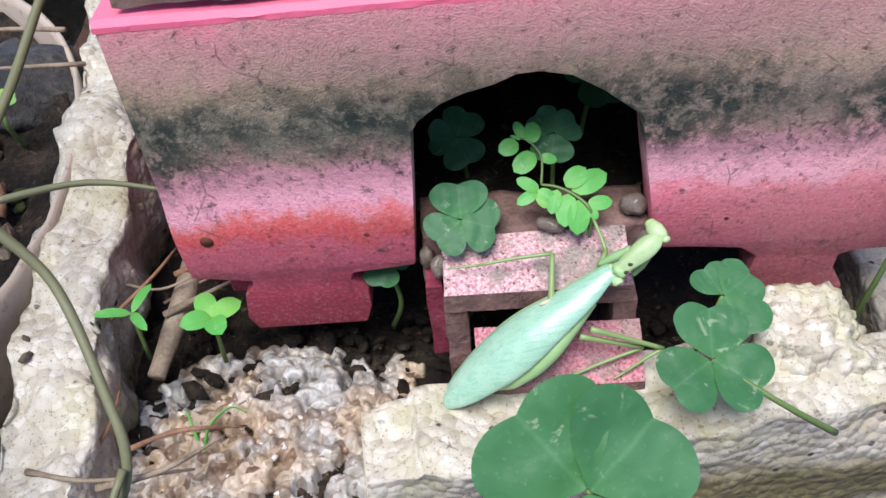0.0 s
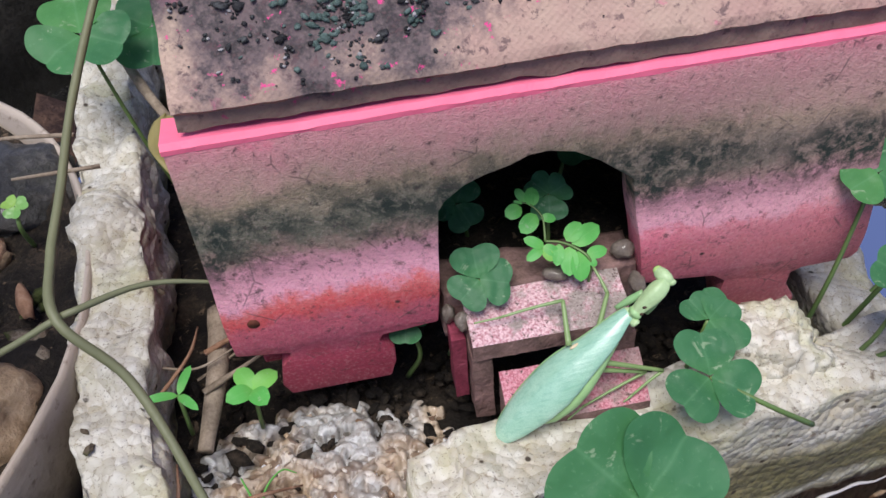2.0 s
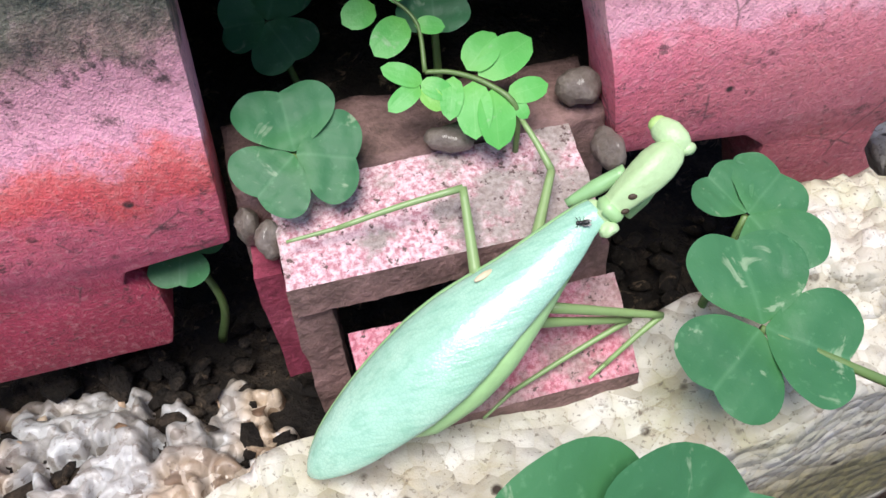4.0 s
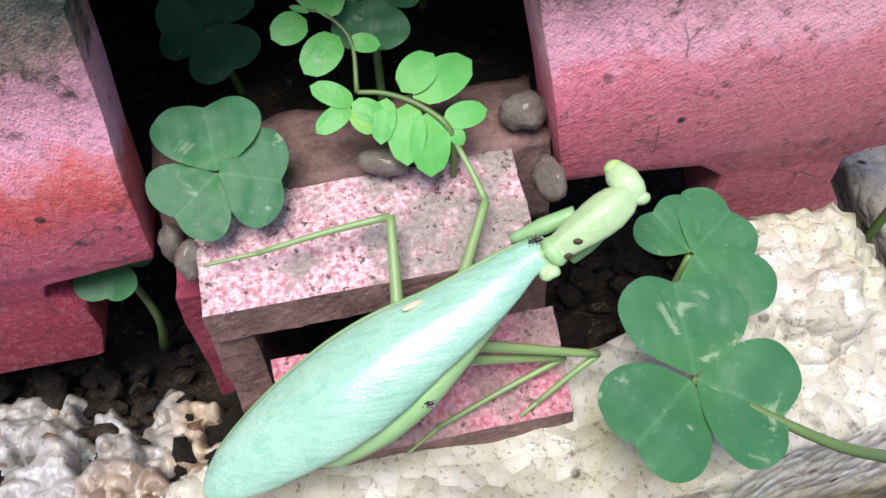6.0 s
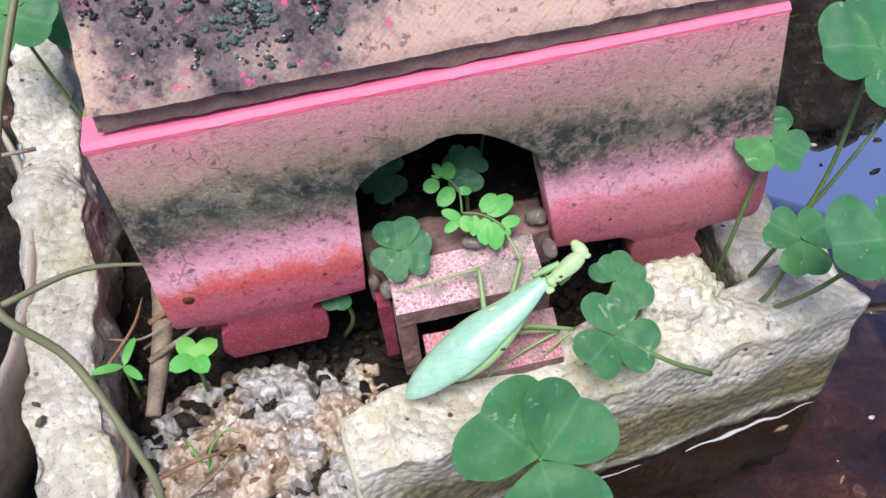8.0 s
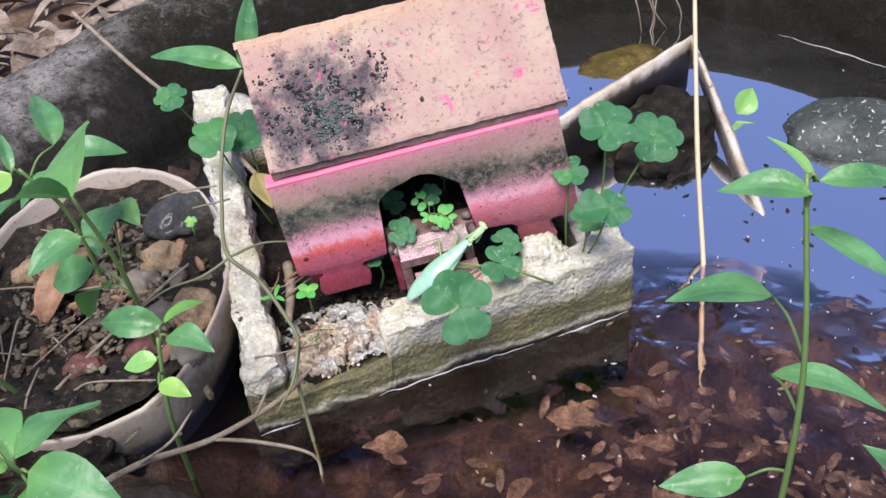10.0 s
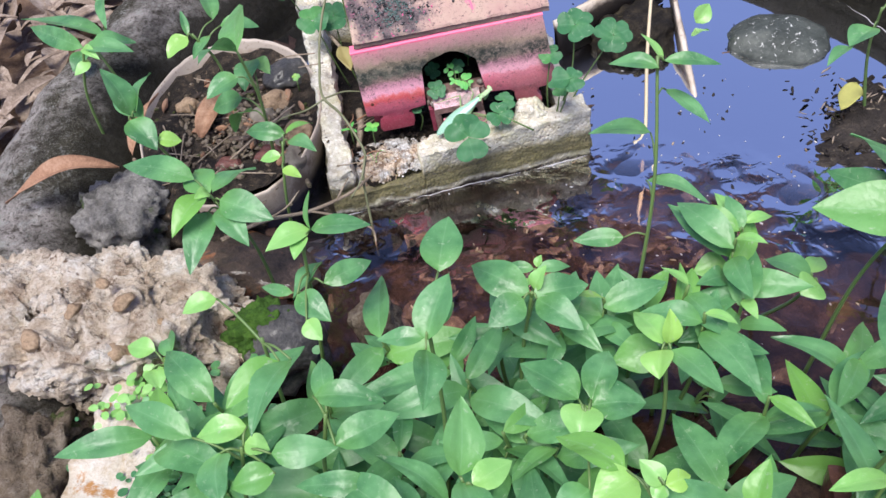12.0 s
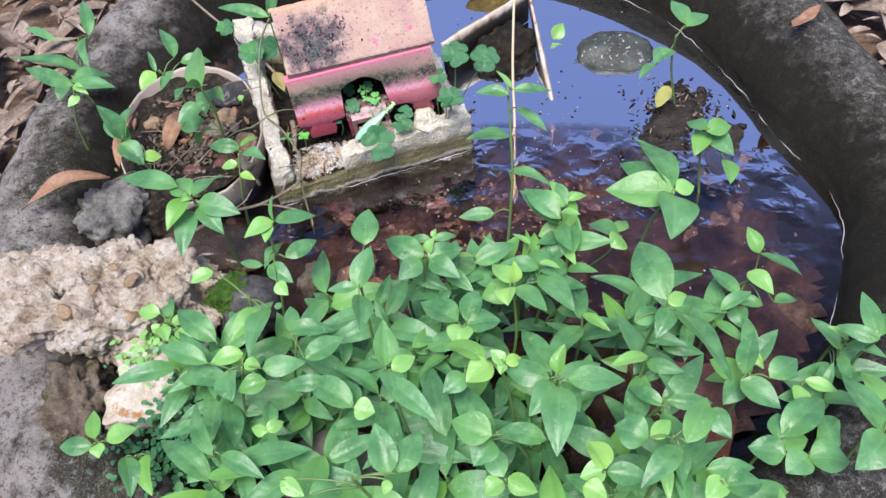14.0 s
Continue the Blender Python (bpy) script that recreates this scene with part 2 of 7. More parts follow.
def foam_material():
    """Old bead foam: fused pale beads with dirty gaps, yellowed, algae on the outside towards the water line."""
    m, n, l, p = mat_new("weathered_bead_foam")
    v = coords(n)
    z = axis_of(n, l, v, 2)
    wob = noise_tex(n, l, v, 30, 4, 0.6)
    soft = n.new("ShaderNodeVectorMath")
    soft.operation = "MULTIPLY_ADD"
    jit = n.new("ShaderNodeTexNoise")
    jit.inputs["Scale"].default_value = 160
    l.new(v, jit.inputs["Vector"])
    l.new(jit.outputs[1], soft.inputs[0])
    soft.inputs[1].default_value = (0.001, 0.001, 0.001)
    l.new(v, soft.inputs[2])
    w = soft.outputs[0]
    cell = voro_tex(n, l, w, 270)
    tone = voro_tex(n, l, w, 270, "F1", 1)
    gap = voro_tex(n, l, w, 270, "DISTANCE_TO_EDGE")
    n1 = noise_tex(n, l, v, 48, 6, 0.72)
    n2 = noise_tex(n, l, v, 420, 5, 0.7)
    n3 = noise_tex(n, l, v, 140, 5, 0.7, 0.5)
    c = mix(n, l, axis_of(n, l, tone, 0), (0.45, 0.42, 0.34), (0.65, 0.63, 0.56))
    c = mix(n, l, calc(n, l, "MULTIPLY", mask(n, l, cell, 0.35, 0.8), 0.3), c, (0.4, 0.35, 0.25))
    c = mix(n, l, calc(n, l, "MULTIPLY", mask(n, l, gap, 0.06, 0.0), calc(n, l, "MULTIPLY", mask(n, l, n2, 0.46, 0.62), mask(n, l, n3, 0.4, 0.6))), c, (0.26, 0.21, 0.14))
    c = mix(n, l, calc(n, l, "MULTIPLY", mask(n, l, n1, 0.52, 0.68), 0.55), c, (0.42, 0.34, 0.2))
    c = mix(n, l, calc(n, l, "MULTIPLY", mask(n, l, noise_tex(n, l, v, 36, 4, 0.6, 0.3), 0.5, 0.66), 0.4), c, (0.42, 0.42, 0.2))
    c = mix(n, l, calc(n, l, "MULTIPLY", mask(n, l, n3, 0.63, 0.7), 0.8), c, (0.12, 0.08, 0.055))
    h = calc(n, l, "ADD", calc(n, l, "SUBTRACT", z, 0.04), calc(n, l, "MULTIPLY", calc(n, l, "SUBTRACT", wob, 0.5), 0.022))
    alg = ramp(n, l, calc(n, l, "MULTIPLY", calc(n, l, "ADD", h, 0.01), 10.5), [(0.1, grey(0.75)), (0.155, grey(0.35)), (0.21, grey(0.95)), (0.44, grey(0.9)), (0.58, grey(0.0))])
    layer = noise_tex(n, l, v, 25, 4, 0.7)
    flat = n.new("ShaderNodeMapping")
    flat.inputs["Scale"].default_value = (0.1, 0.1, 1)
    l.new(v, flat.inputs["Vector"])
    strata = noise_tex(n, l, flat.outputs[0], 150, 4, 0.6)
    green = mix(n, l, mask(n, l, n2, 0.35, 0.65), (0.03, 0.03, 0.008), (0.17, 0.15, 0.05))
    green = mix(n, l, calc(n, l, "MULTIPLY", mask(n, l, strata, 0.46, 0.66), 0.45), green, (0.34, 0.28, 0.13))
    green = mix(n, l, calc(n, l, "MULTIPLY", mask(n, l, strata, 0.48, 0.32), 0.45), green, (0.045, 0.026, 0.012))
    c = mix(n, l, calc(n, l, "MULTIPLY", alg, mask(n, l, layer, 0.2, 0.36)), c, green)
    c = mix(n, l, calc(n, l, "MULTIPLY", mask(n, l, n2, 0.6, 0.7), 0.6), c, (0.2, 0.15, 0.1))
    dots = noise_tex(n, l, v, 950, 3, 0.6)
    c = mix(n, l, calc(n, l, "MULTIPLY", mask(n, l, dots, 0.6, 0.66), 0.6), c, (0.11, 0.085, 0.06))
    hole = voro_tex(n, l, v, 130)
    c = mix(n, l, calc(n, l, "MULTIPLY", mask(n, l, hole, 0.17, 0.1), mask(n, l, n1, 0.44, 0.56)), c, (0.05, 0.035, 0.022))
    c = mix(n, l, mask(n, l, h, 0.0, -0.006), c, (0.02, 0.012, 0.008))
    l.new(c, p.inputs["Base Color"])
    p.inputs["Roughness"].default_value = 0.75
    b = bump(n, l, p, calc(n, l, "MULTIPLY", cell, -1.0), 0.0014, 0.8)
    b = bump(n, l, p, n3, 0.0004, 0.3, b)
    bump(n, l, p, n2, 0.0006, 0.6, b)
    return m


def concrete_material():
    """Old grey concrete: blotched, mossy, its inner wall near black above the water."""
    m, n, l, p = mat_new("mossy_dark_concrete")
    v = coords(n)
    inside = axis_of(n, l, coords(n, "UV"), 1)
    n0 = noise_tex(n, l, v, 6, 5, 0.65)
    n1 = noise_tex(n, l, v, 32, 6, 0.7)
    n2 = noise_tex(n, l, v, 210, 5, 0.7)
    x = axis_of(n, l, v, 0)
    pits = voro_tex(n, l, v, 170)
    c = ramp(n, l, n1, [(0.34, (0.045, 0.042, 0.036)), (0.5, (0.1, 0.095, 0.085)), (0.66, (0.2, 0.19, 0.17))])
    # paler towards -x, the change broken up by noise
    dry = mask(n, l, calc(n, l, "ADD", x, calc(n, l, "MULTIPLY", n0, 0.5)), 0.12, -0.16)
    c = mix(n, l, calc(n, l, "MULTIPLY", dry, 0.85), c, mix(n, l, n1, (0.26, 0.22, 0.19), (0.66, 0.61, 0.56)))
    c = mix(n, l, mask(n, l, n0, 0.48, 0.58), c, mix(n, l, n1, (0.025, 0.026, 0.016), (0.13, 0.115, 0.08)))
    damp = noise_tex(n, l, v, 15, 6, 0.7, 0.6)
    c = mix(n, l, calc(n, l, "MULTIPLY", mask(n, l, damp, 0.52, 0.6), 0.55), c, (0.05, 0.045, 0.03))
    c = mix(n, l, calc(n, l, "MULTIPLY", mask(n, l, damp, 0.42, 0.34), 0.5), c, (0.5, 0.46, 0.41))
    n4 = noise_tex(n, l, v, 420, 5, 0.75)
    c = mix(n, l, calc(n, l, "MULTIPLY", mask(n, l, n4, 0.54, 0.62), 0.65), c, (0.38, 0.37, 0.33))
    c = mix(n, l, calc(n, l, "MULTIPLY", mask(n, l, n4, 0.44, 0.36), 0.45), c, (0.03, 0.028, 0.022))
    c = mix(n, l, calc(n, l, "MULTIPLY", mask(n, l, n2, 0.47, 0.33), 0.8), c, (0.02, 0.018, 0.014))
    c = mix(n, l, calc(n, l, "MULTIPLY", mask(n, l, pits, 0.16, 0.08), mask(n, l, n1, 0.5, 0.6)), c, (0.025, 0.022, 0.018))
    crust = noise_tex(n, l, v, 75, 8, 0.78, 0.5)
    c = mix(n, l, calc(n, l, "MULTIPLY", mask(n, l, crust, 0.55, 0.61), 0.7), c, (0.42, 0.42, 0.38))
    c = mix(n, l, calc(n, l, "MULTIPLY", mask(n, l, crust, 0.46, 0.4), 0.75), c, (0.04, 0.03, 0.018))
    # near black from the water up the inner wall, with a noisy edge
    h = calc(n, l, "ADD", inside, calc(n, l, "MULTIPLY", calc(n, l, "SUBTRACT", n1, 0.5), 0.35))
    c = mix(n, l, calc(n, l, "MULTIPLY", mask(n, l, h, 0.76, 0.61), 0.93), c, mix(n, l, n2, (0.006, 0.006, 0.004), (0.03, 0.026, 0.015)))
    l.new(c, p.inputs["Base Color"])
    p.inputs["Roughness"].default_value = 0.85
    p.inputs["Specular IOR Level"].default_value = 0.2
    b = bump(n, l, p, n1, 0.008, 0.7)
    b = bump(n, l, p, pits, 0.002, 0.5, b)
    b = bump(n, l, p, n2, 0.003, 0.9, b)
    b = bump(n, l, p, crust, 0.006, 0.8, b)
    bump(n, l, p, n4, 0.002, 0.9, b)
    return m


def water_material():
    m, n, l, p = mat_new("dark_pond_water")
    v = coords(n)
    p.inputs["Base Color"].default_value = (0.27, 0.18, 0.16, 1)
    p.inputs["Roughness"].default_value = 0.02
    p.inputs["IOR"].default_value = 1.34
    p.inputs["Transmission Weight"].default_value = 1.0
    n1 = noise_tex(n, l, v, 11, 3, 0.5)
    n2 = noise_tex(n, l, v, 42, 2.0, 0.45, 0.6)
    where = mask(n, l, noise_tex(n, l, v, 17, 1.0, 0.4), 0.42, 0.66)
    x, y = axis_of(n, l, v, 0), axis_of(n, l, v, 1)
    near = mask(n, l, calc(n, l, "ADD", y, calc(n, l, "MULTIPLY", x, 0.35)), 0.07, -0.12)
    b = bump(n, l, p, n1, 0.001, 0.25)
    bump(n, l, p, calc(n, l, "MULTIPLY", n2, calc(n, l, "MULTIPLY", where, near)), 0.004, 0.6, b)
    return m


def crumb_material():
    """Wet foam granules, each white, grey, tan or rusty."""
    m, n, l, p = mat_new("wet_foam_crumb")
    isle = n.new("ShaderNodeNewGeometry").outputs["Random Per Island"]
    c = ramp(n, l, isle, [(0.0, (0.03, 0.02, 0.015)), (0.18, (0.24, 0.15, 0.09)), (0.35, (0.5, 0.37, 0.24)), (0.55, (0.58, 0.52, 0.44)), (0.75, (0.62, 0.62, 0.62)), (1.0, (0.74, 0.76, 0.78))])
    f = noise_tex(n, l, coords(n), 500, 4, 0.65)
    c = mix(n, l, calc(n, l, "MULTIPLY", mask(n, l, f, 0.55, 0.7), 0.5), c, (0.3, 0.22, 0.15))
    l.new(c, p.inputs["Base Color"])
    p.inputs["Roughness"].default_value = 0.5
    p.inputs["Coat Weight"].default_value = 0.3
    p.inputs["Coat Roughness"].default_value = 0.15
    bump(n, l, p, f, 0.0006, 0.6)
    return m


def mash_material():
    """Soaked foam: white, bluish grey, tan and rusty crumbs run together."""
    m, n, l, p = mat_new("mashed_foam")
    v = coords(n)
    tone = axis_of(n, l, voro_tex(n, l, v, 260, "F1", 1), 0)
    area = noise_tex(n, l, v, 38, 3, 0.5)
    fine = noise_tex(n, l, v, 480, 5, 0.7)
    pale = ramp(n, l, tone, [(0.0, (0.2, 0.18, 0.155)), (0.4, (0.34, 0.33, 0.31)), (1.0, (0.5, 0.51, 0.5))])
    tan = ramp(n, l, tone, [(0.0, (0.15, 0.09, 0.055)), (0.4, (0.36, 0.27, 0.18)), (1.0, (0.54, 0.45, 0.35))])
    c = mix(n, l, mask(n, l, area, 0.43, 0.57), tan, pale)
    c = mix(n, l, calc(n, l, "MULTIPLY", mask(n, l, fine, 0.54, 0.66), 0.75), c, (0.12, 0.08, 0.055))
    l.new(c, p.inputs["Base Color"])
    p.inputs["Roughness"].default_value = 0.5
    p.inputs["Coat Weight"].default_value = 0.25
    p.inputs["Coat Roughness"].default_value = 0.15
    bump(n, l, p, fine, 0.0007, 0.6)
    return m


PINK = house_front_material()
ROOF = roof_material()
FOAM = foam_material()
WATER = water_material()
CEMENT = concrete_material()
SOIL = rough_material("wet_black_soil", (0.008, 0.006, 0.005), (0.03, 0.024, 0.018), (0.11, 0.08, 0.055), 70, 0.006, 0.7, (0.24, 0.17, 0.11), 160, 0.6)
MASH = mash_material()
BED = rough_material("pond_silt_with_leaves", (0.012, 0.006, 0.006), (0.055, 0.032, 0.028), (0.17, 0.1, 0.07), 26, 0.004, 0.8)
LITTER = rough_material("leaf_litter_ground", (0.05, 0.03, 0.02), (0.16, 0.1, 0.065), (0.34, 0.24, 0.17), 14, 0.006)
CORAL = rough_material("pale_porous_rock", (0.3, 0.21, 0.14), (0.64, 0.54, 0.42), (0.86, 0.82, 0.74), 34, 0.01, 0.9, (0.16, 0.1, 0.06), 60, 0.6)
DARKROCK = rough_material("dark_wet_rock", (0.02, 0.02, 0.02), (0.06, 0.058, 0.055), (0.15, 0.14, 0.13), 30, 0.003, 0.5, wet=0.3)
REDROCK = rough_material("rusty_wet_stone", (0.03, 0.025, 0.02), (0.1, 0.07, 0.052), (0.24, 0.17, 0.12), 24, 0.005, 0.5, (0.3, 0.13, 0.06), 24, 0.57, 0.3)
GREYROCK = rough_material("grey_smooth_stone", (0.1, 0.085, 0.065), (0.2, 0.175, 0.14), (0.3, 0.27, 0.22), 10, 0.0015, 0.6)
TANROCK = rough_material("tan_pebble", (0.12, 0.08, 0.05), (0.33, 0.23, 0.14), (0.5, 0.38, 0.26), 40, 0.0015, 0.5, (0.1, 0.07, 0.04), 120, 0.6)
WHITEROCK = rough_material("white_quartz_rock", (0.36, 0.26, 0.15), (0.54, 0.48, 0.39), (0.66, 0.63, 0.58), 26, 0.003, 0.6, (0.4, 0.2, 0.07), 25, 0.58)
BRICK = rough_material("wet_red_brick", (0.07, 0.03, 0.025), (0.16, 0.065, 0.05), (0.28, 0.12, 0.09), 20, 0.002, 0.5, wet=0.3)
MOSS = rough_material("green_moss", (0.02, 0.05, 0.008), (0.05, 0.12, 0.015), (0.1, 0.2, 0.03), 60, 0.004, 0.9)
RIMPALE = rough_material("pale_worn_pot_rim", (0.34, 0.27, 0.2), (0.55, 0.47, 0.38), (0.7, 0.63, 0.54), 40, 0.001, 0.55, (0.2, 0.14, 0.1), 60, 0.63)
DRYLEAF = rough_material("dry_brown_leaf", (0.16, 0.08, 0.045), (0.32, 0.18, 0.11), (0.46, 0.3, 0.2), 40, 0.001, 0.7)
TWIG = rough_material("dry_grey_twig", (0.13, 0.1, 0.07), (0.28, 0.22, 0.16), (0.42, 0.35, 0.27), 80, 0.0006, 0.75)
STEM = plain_material("green_stem", (0.12, 0.2, 0.06), 0.45)
VINE = plain_material("olive_vine_stem", (0.16, 0.17, 0.09), 0.55)
STRAW = plain_material("pale_straw", (0.6, 0.5, 0.33), 0.5, 300)
LEAF = leaf_material("broad_green_leaf", (0.04, 0.15, 0.054), (0.15, 0.37, 0.145), (0.28, 0.5, 0.26), 0.38, 0.02, 5, 0.00001)
YOUNG = leaf_material("young_bright_leaf", (0.19, 0.45, 0.11), (0.29, 0.57, 0.17), (0.42, 0.64, 0.28), 0.35, 0.02, 5, 0.00001, (0.34, 0.58, 0.1))
CLOVER = leaf_material("dull_clover_leaf", (0.035, 0.14, 0.058), (0.062, 0.21, 0.09), (0.18, 0.4, 0.2), 0.5, 0.02, 6, 0.00004, (0.1, 0.3, 0.08))
FRESH = leaf_material("fresh_pinnate_leaflet", (0.09, 0.42, 0.08), (0.15, 0.52, 0.12), (0.25, 0.58, 0.2), 0.45, 0.02, 4, 0.00001, (0.25, 0.55, 0.1))
YELLOW = plain_material("yellow_fallen_leaf", (0.46, 0.44, 0.12), 0.5)
OLIVE = plain_material("olive_old_leaf", (0.26, 0.22, 0.08), 0.6)
CRUMB = crumb_material()
HOTPINK = plain_material("clean_hot_pink_paint", (0.95, 0.17, 0.28), 0.6, 160, 0.0005, 0.2)


# ---- mesh helpers ----
PLACE = {}
rng = random.Random(7)


def thing(name, m, label, category, group="", kind=""):
    """An empty at the thing's base that parents its parts."""
    ob = new(name)
    ob.empty_display_size = 0.01
    ob.matrix_basis = m
    PLACE[ob] = m.copy()
    return tagged(ob, label, category, group, kind)


def mesh_of(name, bm, material, smooth=True):
    me = bpy.data.meshes.new(name)
    bmesh.ops.recalc_face_normals(bm, faces=bm.faces)
    bm.to_mesh(me)
    bm.free()
    me.materials.append(material)
    if smooth:
        me.polygons.foreach_set("use_smooth", [True] * len(me.polygons))
    return me


def part(name, bm, material, parent, label="", smooth=True, local=False):
    """One mesh object under a thing or a part; the bmesh is in world space unless local."""
    base = PLACE[parent]
    if not local:
        bm.transform(base.inverted())
    ob = new(name, mesh_of(name, bm, material, smooth))
    ob.parent = parent
    PLACE[ob] = base
    return tagged(ob, label)


def single(name, bm, material, at, label, category, group="", kind="", smooth=True):
    """A thing of one mesh, its origin at its base; the bmesh is in world space."""
    bm.transform(Matrix.Translation(-Vector(at)))
    ob = new(name, mesh_of(name, bm, material, smooth))
    ob.location = at
    PLACE[ob] = Matrix.Translation(at)
    return tagged(ob, label, category, group, kind)


def smooth_line(pts, per=6):
    """A Catmull-Rom line through pts."""
    pts = [Vector(p) for p in pts]
    p = [pts[0] * 2 - pts[1], *pts, pts[-1] * 2 - pts[-2]]
    out = []
    for i in range(1, len(p) - 2):
        for k in range(per):
            s = k / per
            out.append(0.5 * ((2 * p[i]) + (p[i + 1] - p[i - 1]) * s + (2 * p[i - 1] - 5 * p[i] + 4 * p[i + 1] - p[i + 2]) * s * s
                              + (3 * p[i] - p[i - 1] - 3 * p[i + 1] + p[i + 2]) * s ** 3))
    return out + [pts[-1]]


def tube(pts, radii, seg=8, per=6, bm=None, wob=0.0, flat=1.0):
    """A round stem through pts, its radius running along radii."""
    bm = bm or bmesh.new()
    line = smooth_line(pts, per) if per > 1 else [Vector(p) for p in pts]
    rings, side = [], None
    for i, c in enumerate(line):
        d = (line[min(i + 1, len(line) - 1)] - line[max(i - 1, 0)]).normalized()
        ref = side if side is not None else Vector((0.31, 0.87, 0.38))
        side = (ref - d * ref.dot(d)).normalized()
        up = d.cross(side)
        s = i / (len(line) - 1) * (len(radii) - 1)
        k = min(int(s), len(radii) - 2) if len(radii) > 1 else 0
        r = radii[0] if len(radii) == 1 else radii[k] * (1 - s + k) + radii[k + 1] * (s - k)
        r *= 1 + wob * noise.noise(c * 90)
        rings.append([bm.verts.new(c + r * (math.cos(a) * side + flat * math.sin(a) * up)) for a in [6.28319 * j / seg for j in range(seg)]])
    for a, b in zip(rings, rings[1:]):
        for j in range(seg):
            bm.faces.new((a[j], a[(j + 1) % seg], b[(j + 1) % seg], b[j]))
    bm.faces.new(rings[0][::-1])
    bm.faces.new(rings[-1])
    return bm


def blade(base, tip, width, up=(0, 0, 1), fold=0.25, arch=0.12, shape="lance", n=9, m=6, ripple=0.0):
    """A leaf blade from base to tip, with UV: folded at the midrib, arched, with a real edge."""
    base, tip = Vector(base), Vector(tip)
    d = tip - base
    length = d.length
    d.normalize()
    side = d.cross(Vector(up)).normalized()
    nor = side.cross(d)
    bm = bmesh.new()
    uv = bm.loops.layers.uv.new("uv")
    rows = []
    for i in range(n + 1):
        s = i / n
        if shape == "lance":
            w = math.sin(math.pi * s ** 0.78) ** 0.85 * (1 - 0.22 * s) * 1.1 if 0 < s < 1 else 0
        elif shape == "oval":
            w = math.sin(math.pi * s ** 0.95) ** 0.45 * 1.12
        else:
            w = (s ** 0.6) * (1 - max(0, s - 0.8) ** 2 * 12)
        c = base + d * length * s + nor * length * arch * math.sin(math.pi * s) * (1.25 - 0.5 * s)
        row = []
        for j in range(m + 1):
            q = 2 * j / m - 1
            dent = -0.1 * length * (1 - abs(q)) ** 2 * s ** 6 if shape == "heart" else 0
            lift = fold * abs(q) * w * width * 0.5 - fold * 0.35 * q * q * w * width * 0.5
            wave = ripple * width * math.sin(9 * s + 2.1 * q + length * 900) * abs(q)
            row.append((bm.verts.new(c + side * q * w * width * 0.5 + nor * (lift + wave) + d * dent), (j / m, s)))
        rows.append(row)
    for a, b in zip(rows, rows[1:]):
        for j in range(m):
            f = bm.faces.new((a[j][0], a[j + 1][0], b[j + 1][0], b[j][0]))
            for loop, src in zip(f.loops, (a[j], a[j + 1], b[j + 1], b[j])):
                loop[uv].uv = src[1]
    bmesh.ops.remove_doubles(bm, verts=bm.verts, dist=1e-6)
    return bm


def lump(center, size, seed=0, rough=0.25, scale=2.0, sub=3, turn=0.0, fine=0.0, fine_scale=60, flat_top=1.0, cells=0.0, cell_scale=200, block=0.0):
    """An irregular stone: a round mass pushed in and out by noise."""
    bm = bmesh.new()
    bmesh.ops.create_icosphere(bm, subdivisions=sub, radius=1)
    off = Vector((seed * 3.7, seed * 1.3, -seed * 2.1))
    c, sz = Vector(center), Vector(size)
    rot = Matrix.Rotation(radians(turn), 3, "Z")
    for v in bm.verts:
        p = v.co.copy()
        k = 1 + rough * noise.fractal(p * scale * 0.6 + off, 1, 2, 3) + rough * 0.8 * noise.noise(p * scale * 0.5 - off)
        if block:
            k /= max(abs(p.x), abs(p.y), abs(p.z)) ** block
        q = p * k
        q.z = min(q.z, flat_top + 0.25 * (q.z - flat_top)) if q.z > flat_top else q.z
        w = rot @ Vector((q.x * sz.x, q.y * sz.y, q.z * sz.z))
        if fine:
            w += (rot @ p) * fine * noise.fractal(w * fine_scale + off, 0.6, 2.1, 5)
        if cells:
            w -= (rot @ p) * cells * noise.voronoi(w * cell_scale)[0][0]
        v.co = c + w
    return bm


def box_grid(x0, x1, y0, y1, z0, z1, step):
    """A closed box whose faces are fine grids, for chipping and wearing."""
    bm = bmesh.new()
    nx, ny, nz = [max(1, round((b - a) / step)) for a, b in ((x0, x1), (y0, y1), (z0, z1))]
    seen = {}

    def vert(i, j, k):
        if (i, j, k) not in seen:
            seen[i, j, k] = bm.verts.new((x0 + (x1 - x0) * i / nx, y0 + (y1 - y0) * j / ny, z0 + (z1 - z0) * k / nz))
        return seen[i, j, k]
    for i in range(nx):
        for j in range(ny):
            for k in (0, nz):
                bm.faces.new([vert(i, j, k), vert(i + 1, j, k), vert(i + 1, j + 1, k), vert(i, j + 1, k)])
        for k in range(nz):
            for j in (0, ny):
                bm.faces.new([vert(i, j, k), vert(i + 1, j, k), vert(i + 1, j, k + 1), vert(i, j, k + 1)])
    for j in range(ny):
        for k in range(nz):
            for i in (0, nx):
                bm.faces.new([vert(i, j, k), vert(i, j + 1, k), vert(i, j + 1, k + 1), vert(i, j, k + 1)])
    return bm


